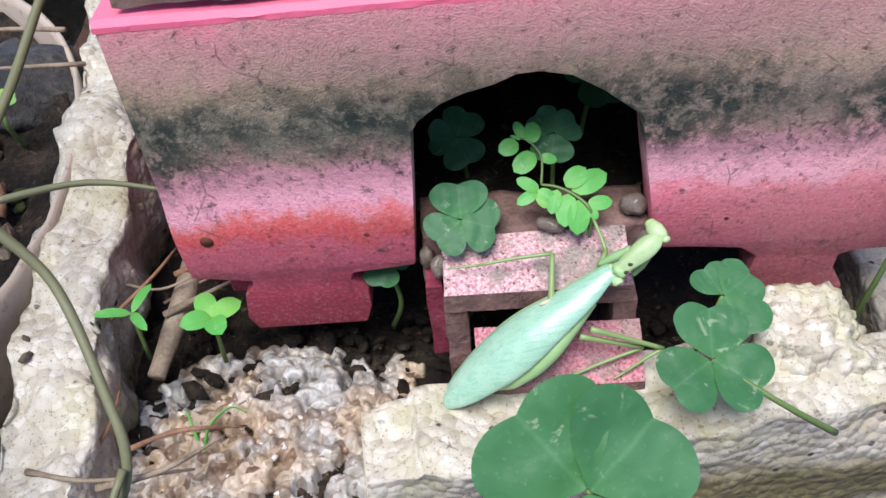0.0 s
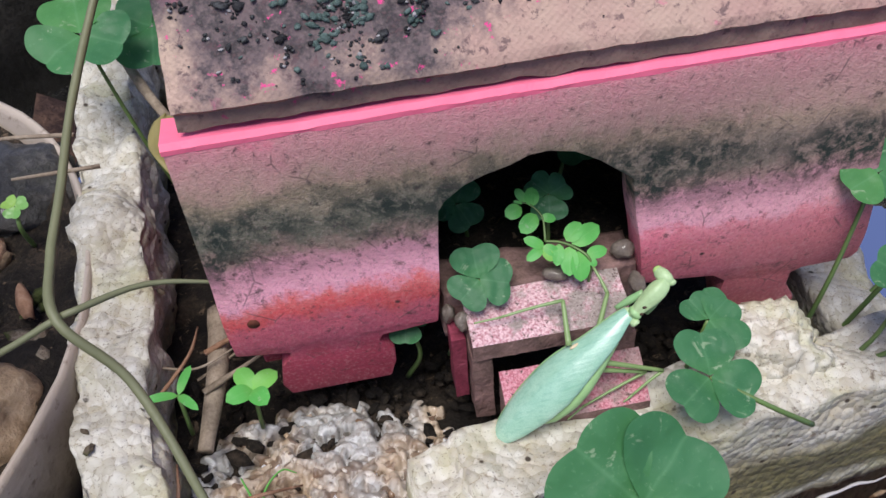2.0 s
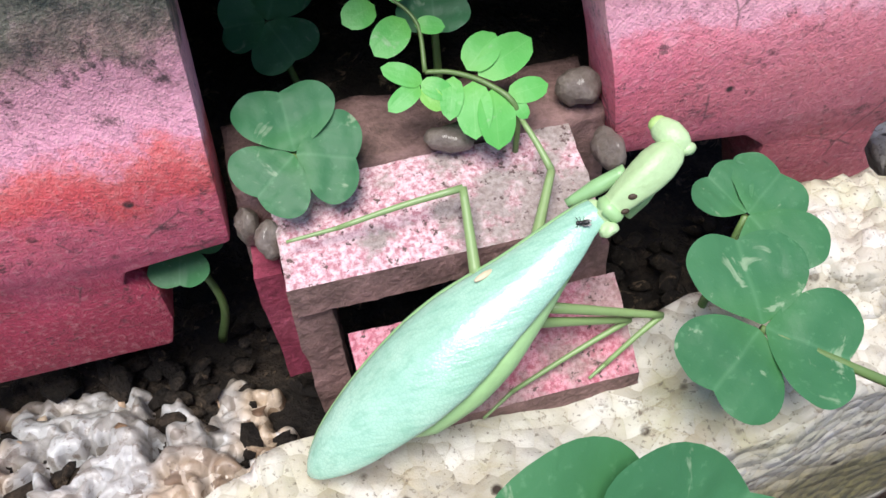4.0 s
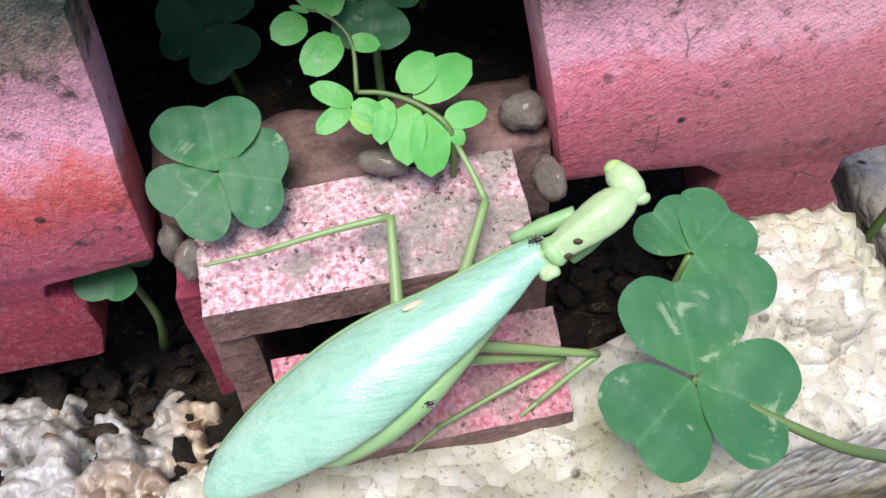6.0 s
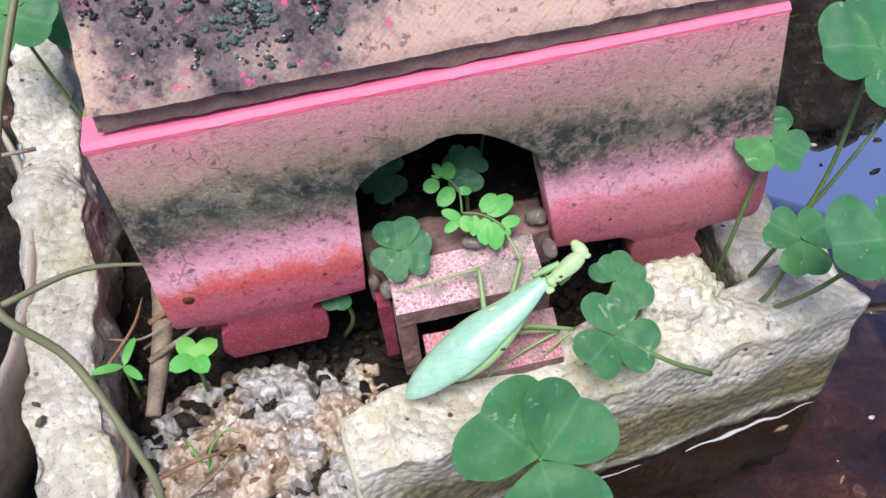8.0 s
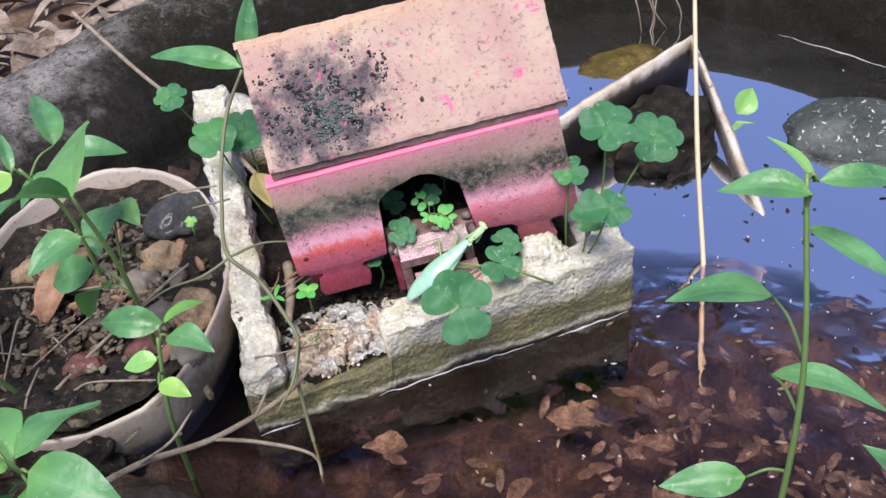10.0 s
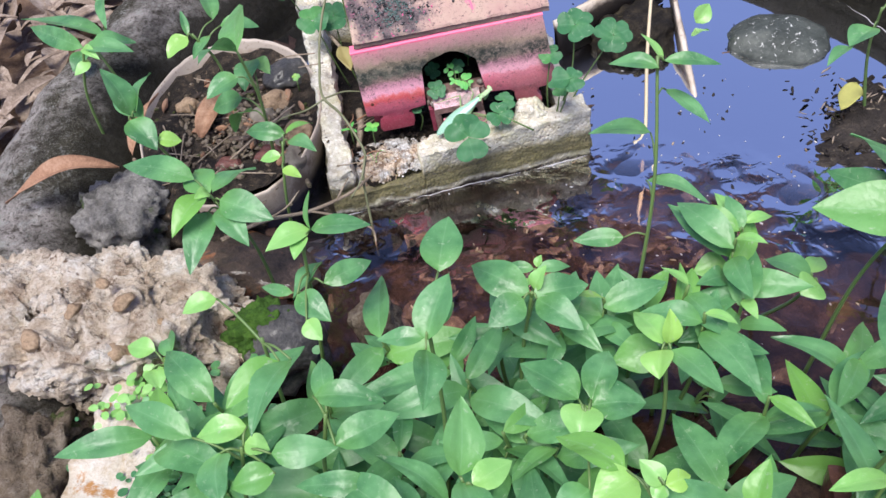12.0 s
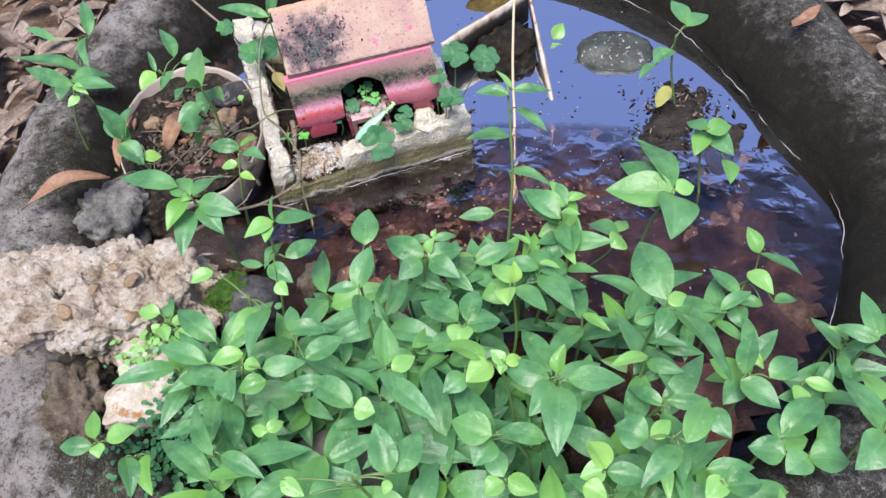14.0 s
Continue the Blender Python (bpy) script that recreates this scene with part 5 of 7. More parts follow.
def pot_material():
    m, n, l, p = mat_new("beige_pot_with_blue_foot")
    v = coords(n)
    z = axis_of(n, l, v, 2)
    f = noise_tex(n, l, v, 28, 5, 0.65)
    g = noise_tex(n, l, v, 260, 4)
    c = ramp(n, l, f, [(0.3, (0.3, 0.23, 0.17)), (0.5, (0.47, 0.39, 0.31)), (0.7, (0.56, 0.49, 0.42))])
    h = calc(n, l, "ADD", z, calc(n, l, "MULTIPLY", f, 0.03))
    c = mix(n, l, calc(n, l, "MULTIPLY", mask(n, l, f, 0.48, 0.58), mask(n, l, h, 0.13, 0.12)), c, (0.26, 0.2, 0.15))
    c = mix(n, l, mask(n, l, h, 0.098, 0.082), c, (0.025, 0.026, 0.045))
    top = mask(n, l, h, 0.132, 0.14)
    c = mix(n, l, top, c, (0.46, 0.39, 0.32))
    c = mix(n, l, calc(n, l, "MULTIPLY", mask(n, l, g, 0.58, 0.72), 0.6), c, (0.14, 0.09, 0.06))
    l.new(c, p.inputs["Base Color"])
    p.inputs["Roughness"].default_value = 0.5
    bump(n, l, p, g, 0.0008, 0.6)
    return m


POT = pot_material()
build_pot()
single("soil_bank", lump((-0.318, -0.068, 0.03), (0.075, 0.05, 0.042), 91, 0.3, 2.2, 5, -25, 0.008, 45), SOIL, (-0.318, -0.068, -0.01), "bank of dark root-bound soil against the pot", "soil")


def stone(name, center, size, mat, label, seed, rough=0.25, sub=4, turn=0, fine=0.0015, fs=90, group="", scale=2.0, ft=1.0, cells=0.0, cs=120, block=0.0):
    c = Vector(center)
    return single(name, lump(center, size, seed, rough, scale, sub, turn, fine, fs, ft, cells, cs, block), mat, c - Vector((0, 0, size[2])), label, "stone", group)


PEBBLES = "stones in the garden pot"
stone("pebble", (-0.203, 0.115, 0.070), (0.028, 0.026, 0.018), DARKROCK, "dark wet pebble in the pot", 1, group=PEBBLES)
stone("pebble", (-0.218, 0.07, 0.067), (0.02, 0.014, 0.013), TANROCK, "tan angular pebble in the pot", 2, 0.3, group=PEBBLES)
stone("pebble", (-0.19, 0.0, 0.064), (0.0165, 0.02, 0.019), TANROCK, "orange-tan rounded pebble in the pot", 3, 0.15, group=PEBBLES)
stone("pebble", (-0.214, 0.004, 0.060), (0.018, 0.022, 0.013), GREYROCK, "grey-green pebble in the pot", 4, group=PEBBLES)
stone("pebble", (-0.196, -0.038, 0.062), (0.013, 0.018, 0.014), GREYROCK, "olive pebble in the pot", 5, group=PEBBLES)
stone("pebble", (-0.222, -0.026, 0.062), (0.018, 0.016, 0.012), BRICK, "chip of red brick in the pot", 6, 0.3, group=PEBBLES)
stone("pebble", (-0.236, 0.045, 0.064), (0.017, 0.013, 0.012), GREYROCK, "olive pebble in the pot", 7, group=PEBBLES)
stone("pebble", (-0.25, 0.01, 0.059), (0.014, 0.011, 0.01), DARKROCK, "dark wet pebble in the pot", 8, group=PEBBLES)
stone("pebble", (-0.205, 0.045, 0.062), (0.009, 0.009, 0.008), GREYROCK, "olive pebble in the pot", 9, group=PEBBLES)
stone("pebble", (-0.275, -0.03, 0.060), (0.018, 0.013, 0.011), BRICK, "chip of red brick in the pot", 10, 0.3, group=PEBBLES)
stone("pebble", (-0.33, 0.09, 0.064), (0.016, 0.013, 0.012), TANROCK, "tan angular pebble in the pot", 11, 0.25, group=PEBBLES)
def build_coral_rock():
    """A blocky mass whose face is broken into knobs, ledges and pits."""
    bm = lump((-0.408, -0.247, 0.044), (0.165, 0.085, 0.072), 21, 0.2, 2.0, 7, -8, 0.006, 20, 0.9, 0.0, 78, 0.4)
    bm.normal_update()
    for v in bm.verts:
        p = v.co
        q = p + 0.012 * noise.noise_vector(p * 30)
        knob = 0.5 - noise.voronoi(q * 27)[0][0]
        small = 0.5 - noise.voronoi(q * 105)[0][0]
        pit = max(0.0, noise.noise(q * 34 + Vector((5, 1, 2))) - 0.22)
        v.co = p + v.normal * (0.026 * knob + 0.01 * small - 0.07 * pit + 0.003 * noise.fractal(q * 150, 1, 2, 3))
    single("coral_rock", bm, CORAL, (-0.408, -0.247, -0.028), "large pale porous rock with pits and knobs", "stone")


build_coral_rock()
for k, (px, py, pz, pr) in enumerate(((-0.352, -0.318, 0.1, 0.013), (-0.34, -0.27, 0.118, 0.007), (-0.385, -0.275, 0.122, 0.006), (-0.31, -0.29, 0.098, 0.007), (-0.42, -0.3, 0.118, 0.009), (-0.36, -0.25, 0.126, 0.005))):
    stone("pebble", (px, py, pz), (pr * 1.5, pr, pr * 0.8), TANROCK, "small pinkish pebble caught in the porous rock", 120 + k, 0.25, 3, 30 * k, group="pebbles caught in the porous rock")
GREYMOSS = rough_material("grey_pitted_rock_with_moss", (0.05, 0.048, 0.045), (0.2, 0.19, 0.175), (0.4, 0.38, 0.35), 30, 0.006, 0.85, (0.06, 0.1, 0.02), 18, 0.58)
BROWNROCK = rough_material("brown_mossy_rock", (0.06, 0.045, 0.03), (0.22, 0.17, 0.12), (0.42, 0.36, 0.28), 34, 0.008, 0.9, (0.08, 0.1, 0.03), 20, 0.56)
stone("pitted_rock", (-0.392, -0.088, 0.05), (0.055, 0.05, 0.05), GREYMOSS, "dark grey pitted rock with moss", 22, 0.25, 5, 0, 0.008, 60, cells=0.008, cs=100, block=0.3)
stone("wet_stone", (-0.27, -0.145, 0.008), (0.085, 0.045, 0.034), REDROCK, "flat wet rusty brown stone", 23, 0.2, 4, -20, 0.003, 60, ft=0.8)
stone("moss_stone", (-0.212, -0.292, 0.04), (0.05, 0.045, 0.04), DARKROCK, "dark stone topped with green moss", 24, 0.25, 4, 0, 0.003, 60)
single("moss_patch", lump((-0.222, -0.282, 0.062), (0.034, 0.028, 0.022), 25, 0.3, 3, 5, 0, 0.006, 160), MOSS, (-0.222, -0.282, 0.045), "bright green cushion of moss on a stone", "moss")
stone("white_rock", (-0.338, -0.39, 0.04), (0.038, 0.062, 0.044), WHITEROCK, "white and orange quartz rock", 26, 0.25, 5, -8, 0.008, 34, ft=0.7, block=0.6)
stone("brown_rock", (-0.425, -0.395, 0.045), (0.04, 0.062, 0.045), BROWNROCK, "brown porous rock beside the basin", 27, 0.3, 5, 0, 0.012, 45, cells=0.008, cs=95, block=0.3)
stone("grey_stone", (-0.125, -0.556, 0.03), (0.062, 0.056, 0.04), GREYROCK, "smooth grey-brown stone among the herbs", 28, 0.18, 4, -12)
stone("round_stone", (-0.235, -0.575, 0.025), (0.045, 0.03, 0.03), REDROCK, "rusty round stone at the basin edge", 29, 0.18, 4)
stone("small_rock", (-0.118, -0.262, 0.03), (0.024, 0.026, 0.028), BROWNROCK, "rough brown rock at the water's edge", 30, 0.3, 4, 0, 0.004, 60)
MUCK = rough_material("black_muck_with_straw", (0.01, 0.008, 0.007), (0.035, 0.028, 0.022), (0.09, 0.07, 0.05), 30, 0.004, 0.5, (0.32, 0.26, 0.18), 110, 0.62)
SPECKLED = rough_material("dark_rock_white_flecks", (0.03, 0.035, 0.03), (0.075, 0.085, 0.075), (0.15, 0.16, 0.14), 22, 0.002, 0.5, (0.66, 0.66, 0.62), 150, 0.6)
stone("pond_rock", (0.443, 0.128, -0.006), (0.068, 0.052, 0.034), SPECKLED, "dark wet rock flecked with white, half under water", 31, 0.15, 4, -15)
stone("pond_rock", (0.475, -0.06, -0.02), (0.085, 0.06, 0.028), MUCK, "low dark rock with debris in the water", 32, 0.3, 4, 20, 0.004, 50)
for k, (x, y, a) in enumerate(((0.53, -0.12, 30), (0.43, -0.11, -10), (0.52, 0.0, 60))):
    stone("pond_rock", (x, y, -0.016), (0.055, 0.035, 0.022), MUCK, "low dark rock with debris in the water", 70 + k, 0.35, 4, a, 0.006, 50)
YELLOWROCK = rough_material("mustard_algae_rock", (0.03, 0.022, 0.008), (0.1, 0.07, 0.015), (0.24, 0.17, 0.04), 34, 0.002, 0.6)
stone("pond_rock", (0.285, 0.335, -0.026), (0.085, 0.05, 0.035), YELLOWROCK, "mustard yellow algae-covered rock", 33, 0.2, 4)


def build_brick():
    bm = box_grid(-0.055, 0.055, -0.045, 0.045, -0.03, 0.03, 0.006)
    wear(bm, 0.004, 22, seed=2)
    bm.transform(Matrix.Translation((0.27, -0.57, 0.045)) @ Matrix.Rotation(radians(-18), 4, "Z") @ Matrix.Rotation(radians(-14), 4, "X"))
    single("brick", bm, BRICK, (0.27, -0.57, 0.015), "broken wet red brick among the herbs", "brick", smooth=False)


build_brick()


def planter_material():
    """Pale plastic, near black below its rim."""
    m, n, l, p = mat_new("stained_pale_plastic")
    v = coords(n)
    z = axis_of(n, l, v, 2)
    f = noise_tex(n, l, v, 30, 5, 0.65)
    g = noise_tex(n, l, v, 300, 4)
    c = ramp(n, l, f, [(0.3, (0.4, 0.32, 0.23)), (0.55, (0.58, 0.5, 0.4)), (0.7, (0.66, 0.6, 0.52))])
    h = calc(n, l, "ADD", z, calc(n, l, "MULTIPLY", calc(n, l, "SUBTRACT", f, 0.5), 0.03))
    c = mix(n, l, calc(n, l, "MULTIPLY", mask(n, l, h, 0.108, 0.097), 0.95), c, (0.018, 0.013, 0.009))
    c = mix(n, l, calc(n, l, "MULTIPLY", mask(n, l, g, 0.58, 0.7), 0.5), c, (0.16, 0.11, 0.07))
    l.new(c, p.inputs["Base Color"])
    p.inputs["Roughness"].default_value = 0.5
    bump(n, l, p, g, 0.0006, 0.5)
    return m


PLANTER = planter_material()


MUCKSOIL = rough_material("black_planter_mud", (0.006, 0.005, 0.004), (0.02, 0.016, 0.012), (0.07, 0.055, 0.035), 60, 0.005, 0.75, (0.16, 0.13, 0.06), 90, 0.62)


def build_shard():
    """The corner of a sunken square planter: two walls with a pale rim."""
    root = thing("sunken_planter", pose(0.3, 0.2, -0.05), "corner of a pale square planter standing half sunk in the pond", "planter")
    apex, left, right = Vector((0.327, 0.262, 0.064)), Vector((0.15, 0.165, 0.06)), Vector((0.302, 0.02, -0.006))
    cen = Vector((0.235, 0.13, 0))
    for end in (left, right):
        bm = bmesh.new()
        rows = []
        n = 24
        for i in range(n + 1):
            s = i / n
            top = apex.lerp(end, s)
            top.z += 0.0025 * noise.noise(top * 60)
            inn = (cen - top)
            inn.z = 0
            inn.normalize()
            low = top + inn * 0.004
            low.z = top.z - 0.018 if end is right else min(top.z - 0.016, top.z * 0.35 - 0.02)
            t = 0.0042 + 0.001 * noise.noise(top * 40)
            rows.append([bm.verts.new(p) for p in (top - inn * t, top + Vector((0, 0, 0.0015)), top + inn * t, top.lerp(low, 0.25) + inn * 0.0025, low + inn * 0.002, low - inn * 0.004, top.lerp(low, 0.25) - inn * 0.0025)])
        for a, b in zip(rows, rows[1:]):
            for j in range(7):
                bm.faces.new((a[j], a[(j + 1) % 7], b[(j + 1) % 7], b[j]))
        bm.faces.new(rows[0])
        bm.faces.new(rows[-1][::-1])
        part("wall", bm, RIMPALE if end is right else PLANTER, root)
    bm = lump((0.268, 0.182, -0.004), (0.066, 0.055, 0.046), 41, 0.22, 3, 5, 30, 0.005, 70)
    for v in bm.verts:
        for end in (left, right):
            way = (end - apex).normalized()
            out = Vector((way.y, -way.x, 0)) if end is right else Vector((-way.y, way.x, 0))
            if out.dot(cen - apex) > 0:
                out = -out
            over = (v.co - apex).dot(out.normalized()) + 0.006
            if over > 0:
                v.co -= out.normalized() * over
    part("soil", bm, MUCKSOIL, root, "black muddy soil filling the planter")


build_shard()
single("straw", tube([(0.276, 0.16, 0.175), (0.262, 0.12, 0.145), (0.2405, 0.05, 0.07), (0.229, -0.003, 0.0), (0.2115, -0.06, -0.048)], [0.0019, 0.0024], 8, 6, None, 0.1), STRAW, (0.226, -0.005, -0.045), "long pale dry straw standing in the water", "straw")


def twig(name, pts, radii, mat, label, forks=()):
    base = Vector(pts[0])
    root = thing(name, Matrix.Translation(base), label, "twig")
    part("branch", tube(pts, radii, 8, 7, None, 0.1), mat, root)
    for f, r in forks:
        part("side_branch", tube(f, r, 6, 5, None, 0.25), mat, root)
    return root


twig("vine", [(-0.116, 0.114, 0.2), (-0.136, 0.105, 0.17), (-0.147, 0.065, 0.147), (-0.15, 0.03, 0.134), (-0.151, 0.005, 0.128), (-0.147, -0.017, 0.124), (-0.131, -0.026, 0.105), (-0.117, -0.048, 0.085), (-0.112, -0.061, 0.07), (-0.119, -0.075, 0.045), (-0.118, -0.105, -0.02)], [0.0013, 0.0015, 0.0016, 0.0015, 0.0014], VINE, "olive-green vine bending over the foam rim",
     [([(-0.146, -0.015, 0.124), (-0.125, 0.0, 0.118), (-0.1, 0.004, 0.11)], [0.0011, 0.0006]), ([(-0.146, -0.015, 0.124), (-0.17, -0.02, 0.115), (-0.2, -0.015, 0.105), (-0.235, -0.03, 0.095)], [0.0012, 0.0007]), ([(-0.112, -0.063, 0.072), (-0.12, -0.085, 0.058), (-0.135, -0.1, 0.045)], [0.0013, 0.0007])])
twig("twig", [(-0.29, 0.36, 0.17), (-0.265, 0.32, 0.16), (-0.235, 0.27, 0.15), (-0.205, 0.215, 0.148), (-0.19, 0.195, 0.145)], [0.0022, 0.0018], TWIG, "pale dry twig leaning against the box")
twig("twig", [(-0.27, -0.16, 0.07), (-0.225, -0.135, 0.065), (-0.18, -0.115, 0.05), (-0.135, -0.09, 0.045), (-0.108, -0.07, 0.05)], [0.0026, 0.0018], TWIG, "pale dry twigs at the corner of the box",
     [([(-0.18, -0.115, 0.05), (-0.15, -0.115, 0.035), (-0.118, -0.12, 0.015), (-0.115, -0.13, -0.005)], [0.0016, 0.001]), ([(-0.15, -0.1, 0.047), (-0.135, -0.075, 0.055)], [0.0012, 0.0008]), ([(-0.225, -0.135, 0.065), (-0.2, -0.13, 0.075), (-0.185, -0.112, 0.08)], [0.0013, 0.0008])])
twig("twig", [(-0.3, -0.06, 0.062), (-0.26, -0.02, 0.07), (-0.215, 0.02, 0.078), (-0.19, 0.035, 0.085)], [0.0016, 0.0011], TWIG, "thin dry twig across the pot")
twig("root_stub", [(-0.118, 0.05, 0.05), (-0.117, 0.02, 0.052), (-0.122, -0.012, 0.045)], [0.0045, 0.0042, 0.003], TWIG, "brown dry stalk lying beside the house")
twig("twig", [(-0.158, 0.17, 0.12), (-0.14, 0.13, 0.11), (-0.122, 0.1, 0.1)], [0.0024, 0.0018], TWIG, "dry twig over the foam rim",
     [([(-0.16, 0.09, 0.115), (-0.19, 0.1, 0.11), (-0.21, 0.098, 0.108)], [0.001, 0.0006]), ([(-0.15, 0.075, 0.11), (-0.18, 0.07, 0.112)], [0.001, 0.0006])])


def dry_stems():
    """Thin dead stems and roots between the foam rim and the house."""
    pick = random.Random(91)
    for i in range(9):
        p = Vector((pick.uniform(-0.15, -0.115), pick.uniform(-0.07, 0.03), pick.uniform(0.045, 0.06)))
        a, s = pick.uniform(-0.6, 1.2), pick.uniform(0.02, 0.05)
        m = p + Vector((math.cos(a) * s * 0.5, math.sin(a) * s * 0.5, pick.uniform(0.0, 0.008)))
        e = p + Vector((math.cos(a + 0.3) * s, math.sin(a + 0.3) * s, pick.uniform(-0.01, 0.004)))
        single("dead_twig", tube([p, m, e], [pick.uniform(0.0006, 0.0014), 0.0004], 6, 5, None, 0.3), (TWIG, DRYLEAF)[i % 2], p, "thin brown dead twig in the foam box", "twig", "dead twigs in the box")


dry_stems()
sprout = thing("grass_sprout", pose(-0.104, -0.036, 0.034), "small curved green sprout in the crumbled foam", "sprout")
part("blade", tube([(-0.104, -0.036, 0.033), (-0.102, -0.03, 0.042), (-0.096, -0.024, 0.044), (-0.091, -0.024, 0.041)], [0.0009, 0.0007, 0.0003], 6, 5, None, 0.0, 0.5), FRESH, sprout)
part("blade", tube([(-0.104, -0.036, 0.033), (-0.107, -0.03, 0.04), (-0.11, -0.024, 0.043)], [0.0008, 0.0003], 6, 5, None, 0.0, 0.5), FRESH, sprout)


def dry_leaf(base, tip, width, seed, curl=0.5, mat=None, label="curled brown dry leaf", name="dry_leaf"):
    bm = blade(base, tip, width, (rng.uniform(-0.4, 0.4), rng.uniform(-0.4, 0.4), 1), curl, rng.uniform(-0.1, 0.2), "lance", 12, 8, 0.08)
    bmesh.ops.solidify(bm, geom=bm.faces[:], thickness=0.0006)
    single(name, bm, mat or DRYLEAF, base, label, "leaf", "fallen leaves")


dry_leaf((-0.375, -0.07, 0.115), (-0.5, -0.09, 0.105), 0.025, 1, 0.9)
dry_leaf((-0.36, -0.06, 0.12), (-0.345, 0.05, 0.12), 0.02, 2, 0.9)
dry_leaf((-0.31, 0.02, 0.065), (-0.275, 0.1, 0.075), 0.028, 3, 0.8)
dry_leaf((-0.3, 0.01, 0.06), (-0.26, 0.08, 0.066), 0.02, 4, 0.8)
dry_leaf((0.655, -0.04, 0.125), (0.72, -0.005, 0.128), 0.024, 5, 0.3, None, "tan fallen leaf on the concrete rim")
dry_leaf((0.487, -0.005, 0.02), (0.45, -0.045, 0.018), 0.026, 6, 0.3, YELLOW, "yellow fallen leaf on a wet rock", "yellow_leaf")
dry_leaf((-0.128, 0.105, 0.11), (-0.118, 0.065, 0.1), 0.02, 8, 0.5, OLIVE, "olive old leaf beside the house", "old_leaf")
single("floating_leaf", blade((0.352, 0.192, 0.004), (0.375, 0.21, 0.02), 0.026, (0.3, -0.5, 0.8), 0.5, 0.1), YOUNG, (0.352, 0.192, 0.0), "pale green leaf floating upright in the pond", "leaf", "fallen leaves")

OLIVEROCK = rough_material("olive_grey_pebble", (0.1, 0.08, 0.065), (0.18, 0.15, 0.125), (0.27, 0.235, 0.2), 120, 0.0006, 0.4, wet=0.3)
# pebbles and snail shells on the threshold
for k, (x, y, z, a, b, c) in enumerate(((0.0062, 0.004, 0.0945, 0.0045, 0.0028, 0.0024), (0.031, 0.0075, 0.0985, 0.0046, 0.0032, 0.0033), (0.0328, -0.0035, 0.0935, 0.0022, 0.0038, 0.003), (-0.0315, 0.0025, 0.083, 0.002, 0.0022, 0.0045), (-0.0285, -0.004, 0.0855, 0.0024, 0.0028, 0.0032))):
    stone("pebble", (x, y, z), (a, b, c), OLIVEROCK, "small olive-grey pebble by the doorstep", 50 + k, 0.12, 3, 0, group="pebbles on the threshold")
bl = thing("leafy_plant", pose(-0.112, 0.118, 0.06), "single long green leaf by the roof", "plant", "herbs in and round the pond")
part("stem", tube([(-0.11, 0.118, 0.06), (-0.114, 0.118, 0.14), (-0.116, 0.117, 0.198)], [0.0014, 0.001], 7, 5), STEM, bl)
part("leaf", blade((-0.116, 0.117, 0.2), (-0.19, 0.166, 0.2), 0.021, (0, -0.4, 1), 0.4, 0.08, "lance", 12, 6, 0.05), LEAF, bl)
part("leaf", blade((-0.116, 0.117, 0.2), (-0.098, 0.16, 0.245), 0.018, (0.4, -0.6, 0.5), 0.3, 0.05, "lance", 12, 6, 0.03), LEAF, bl)


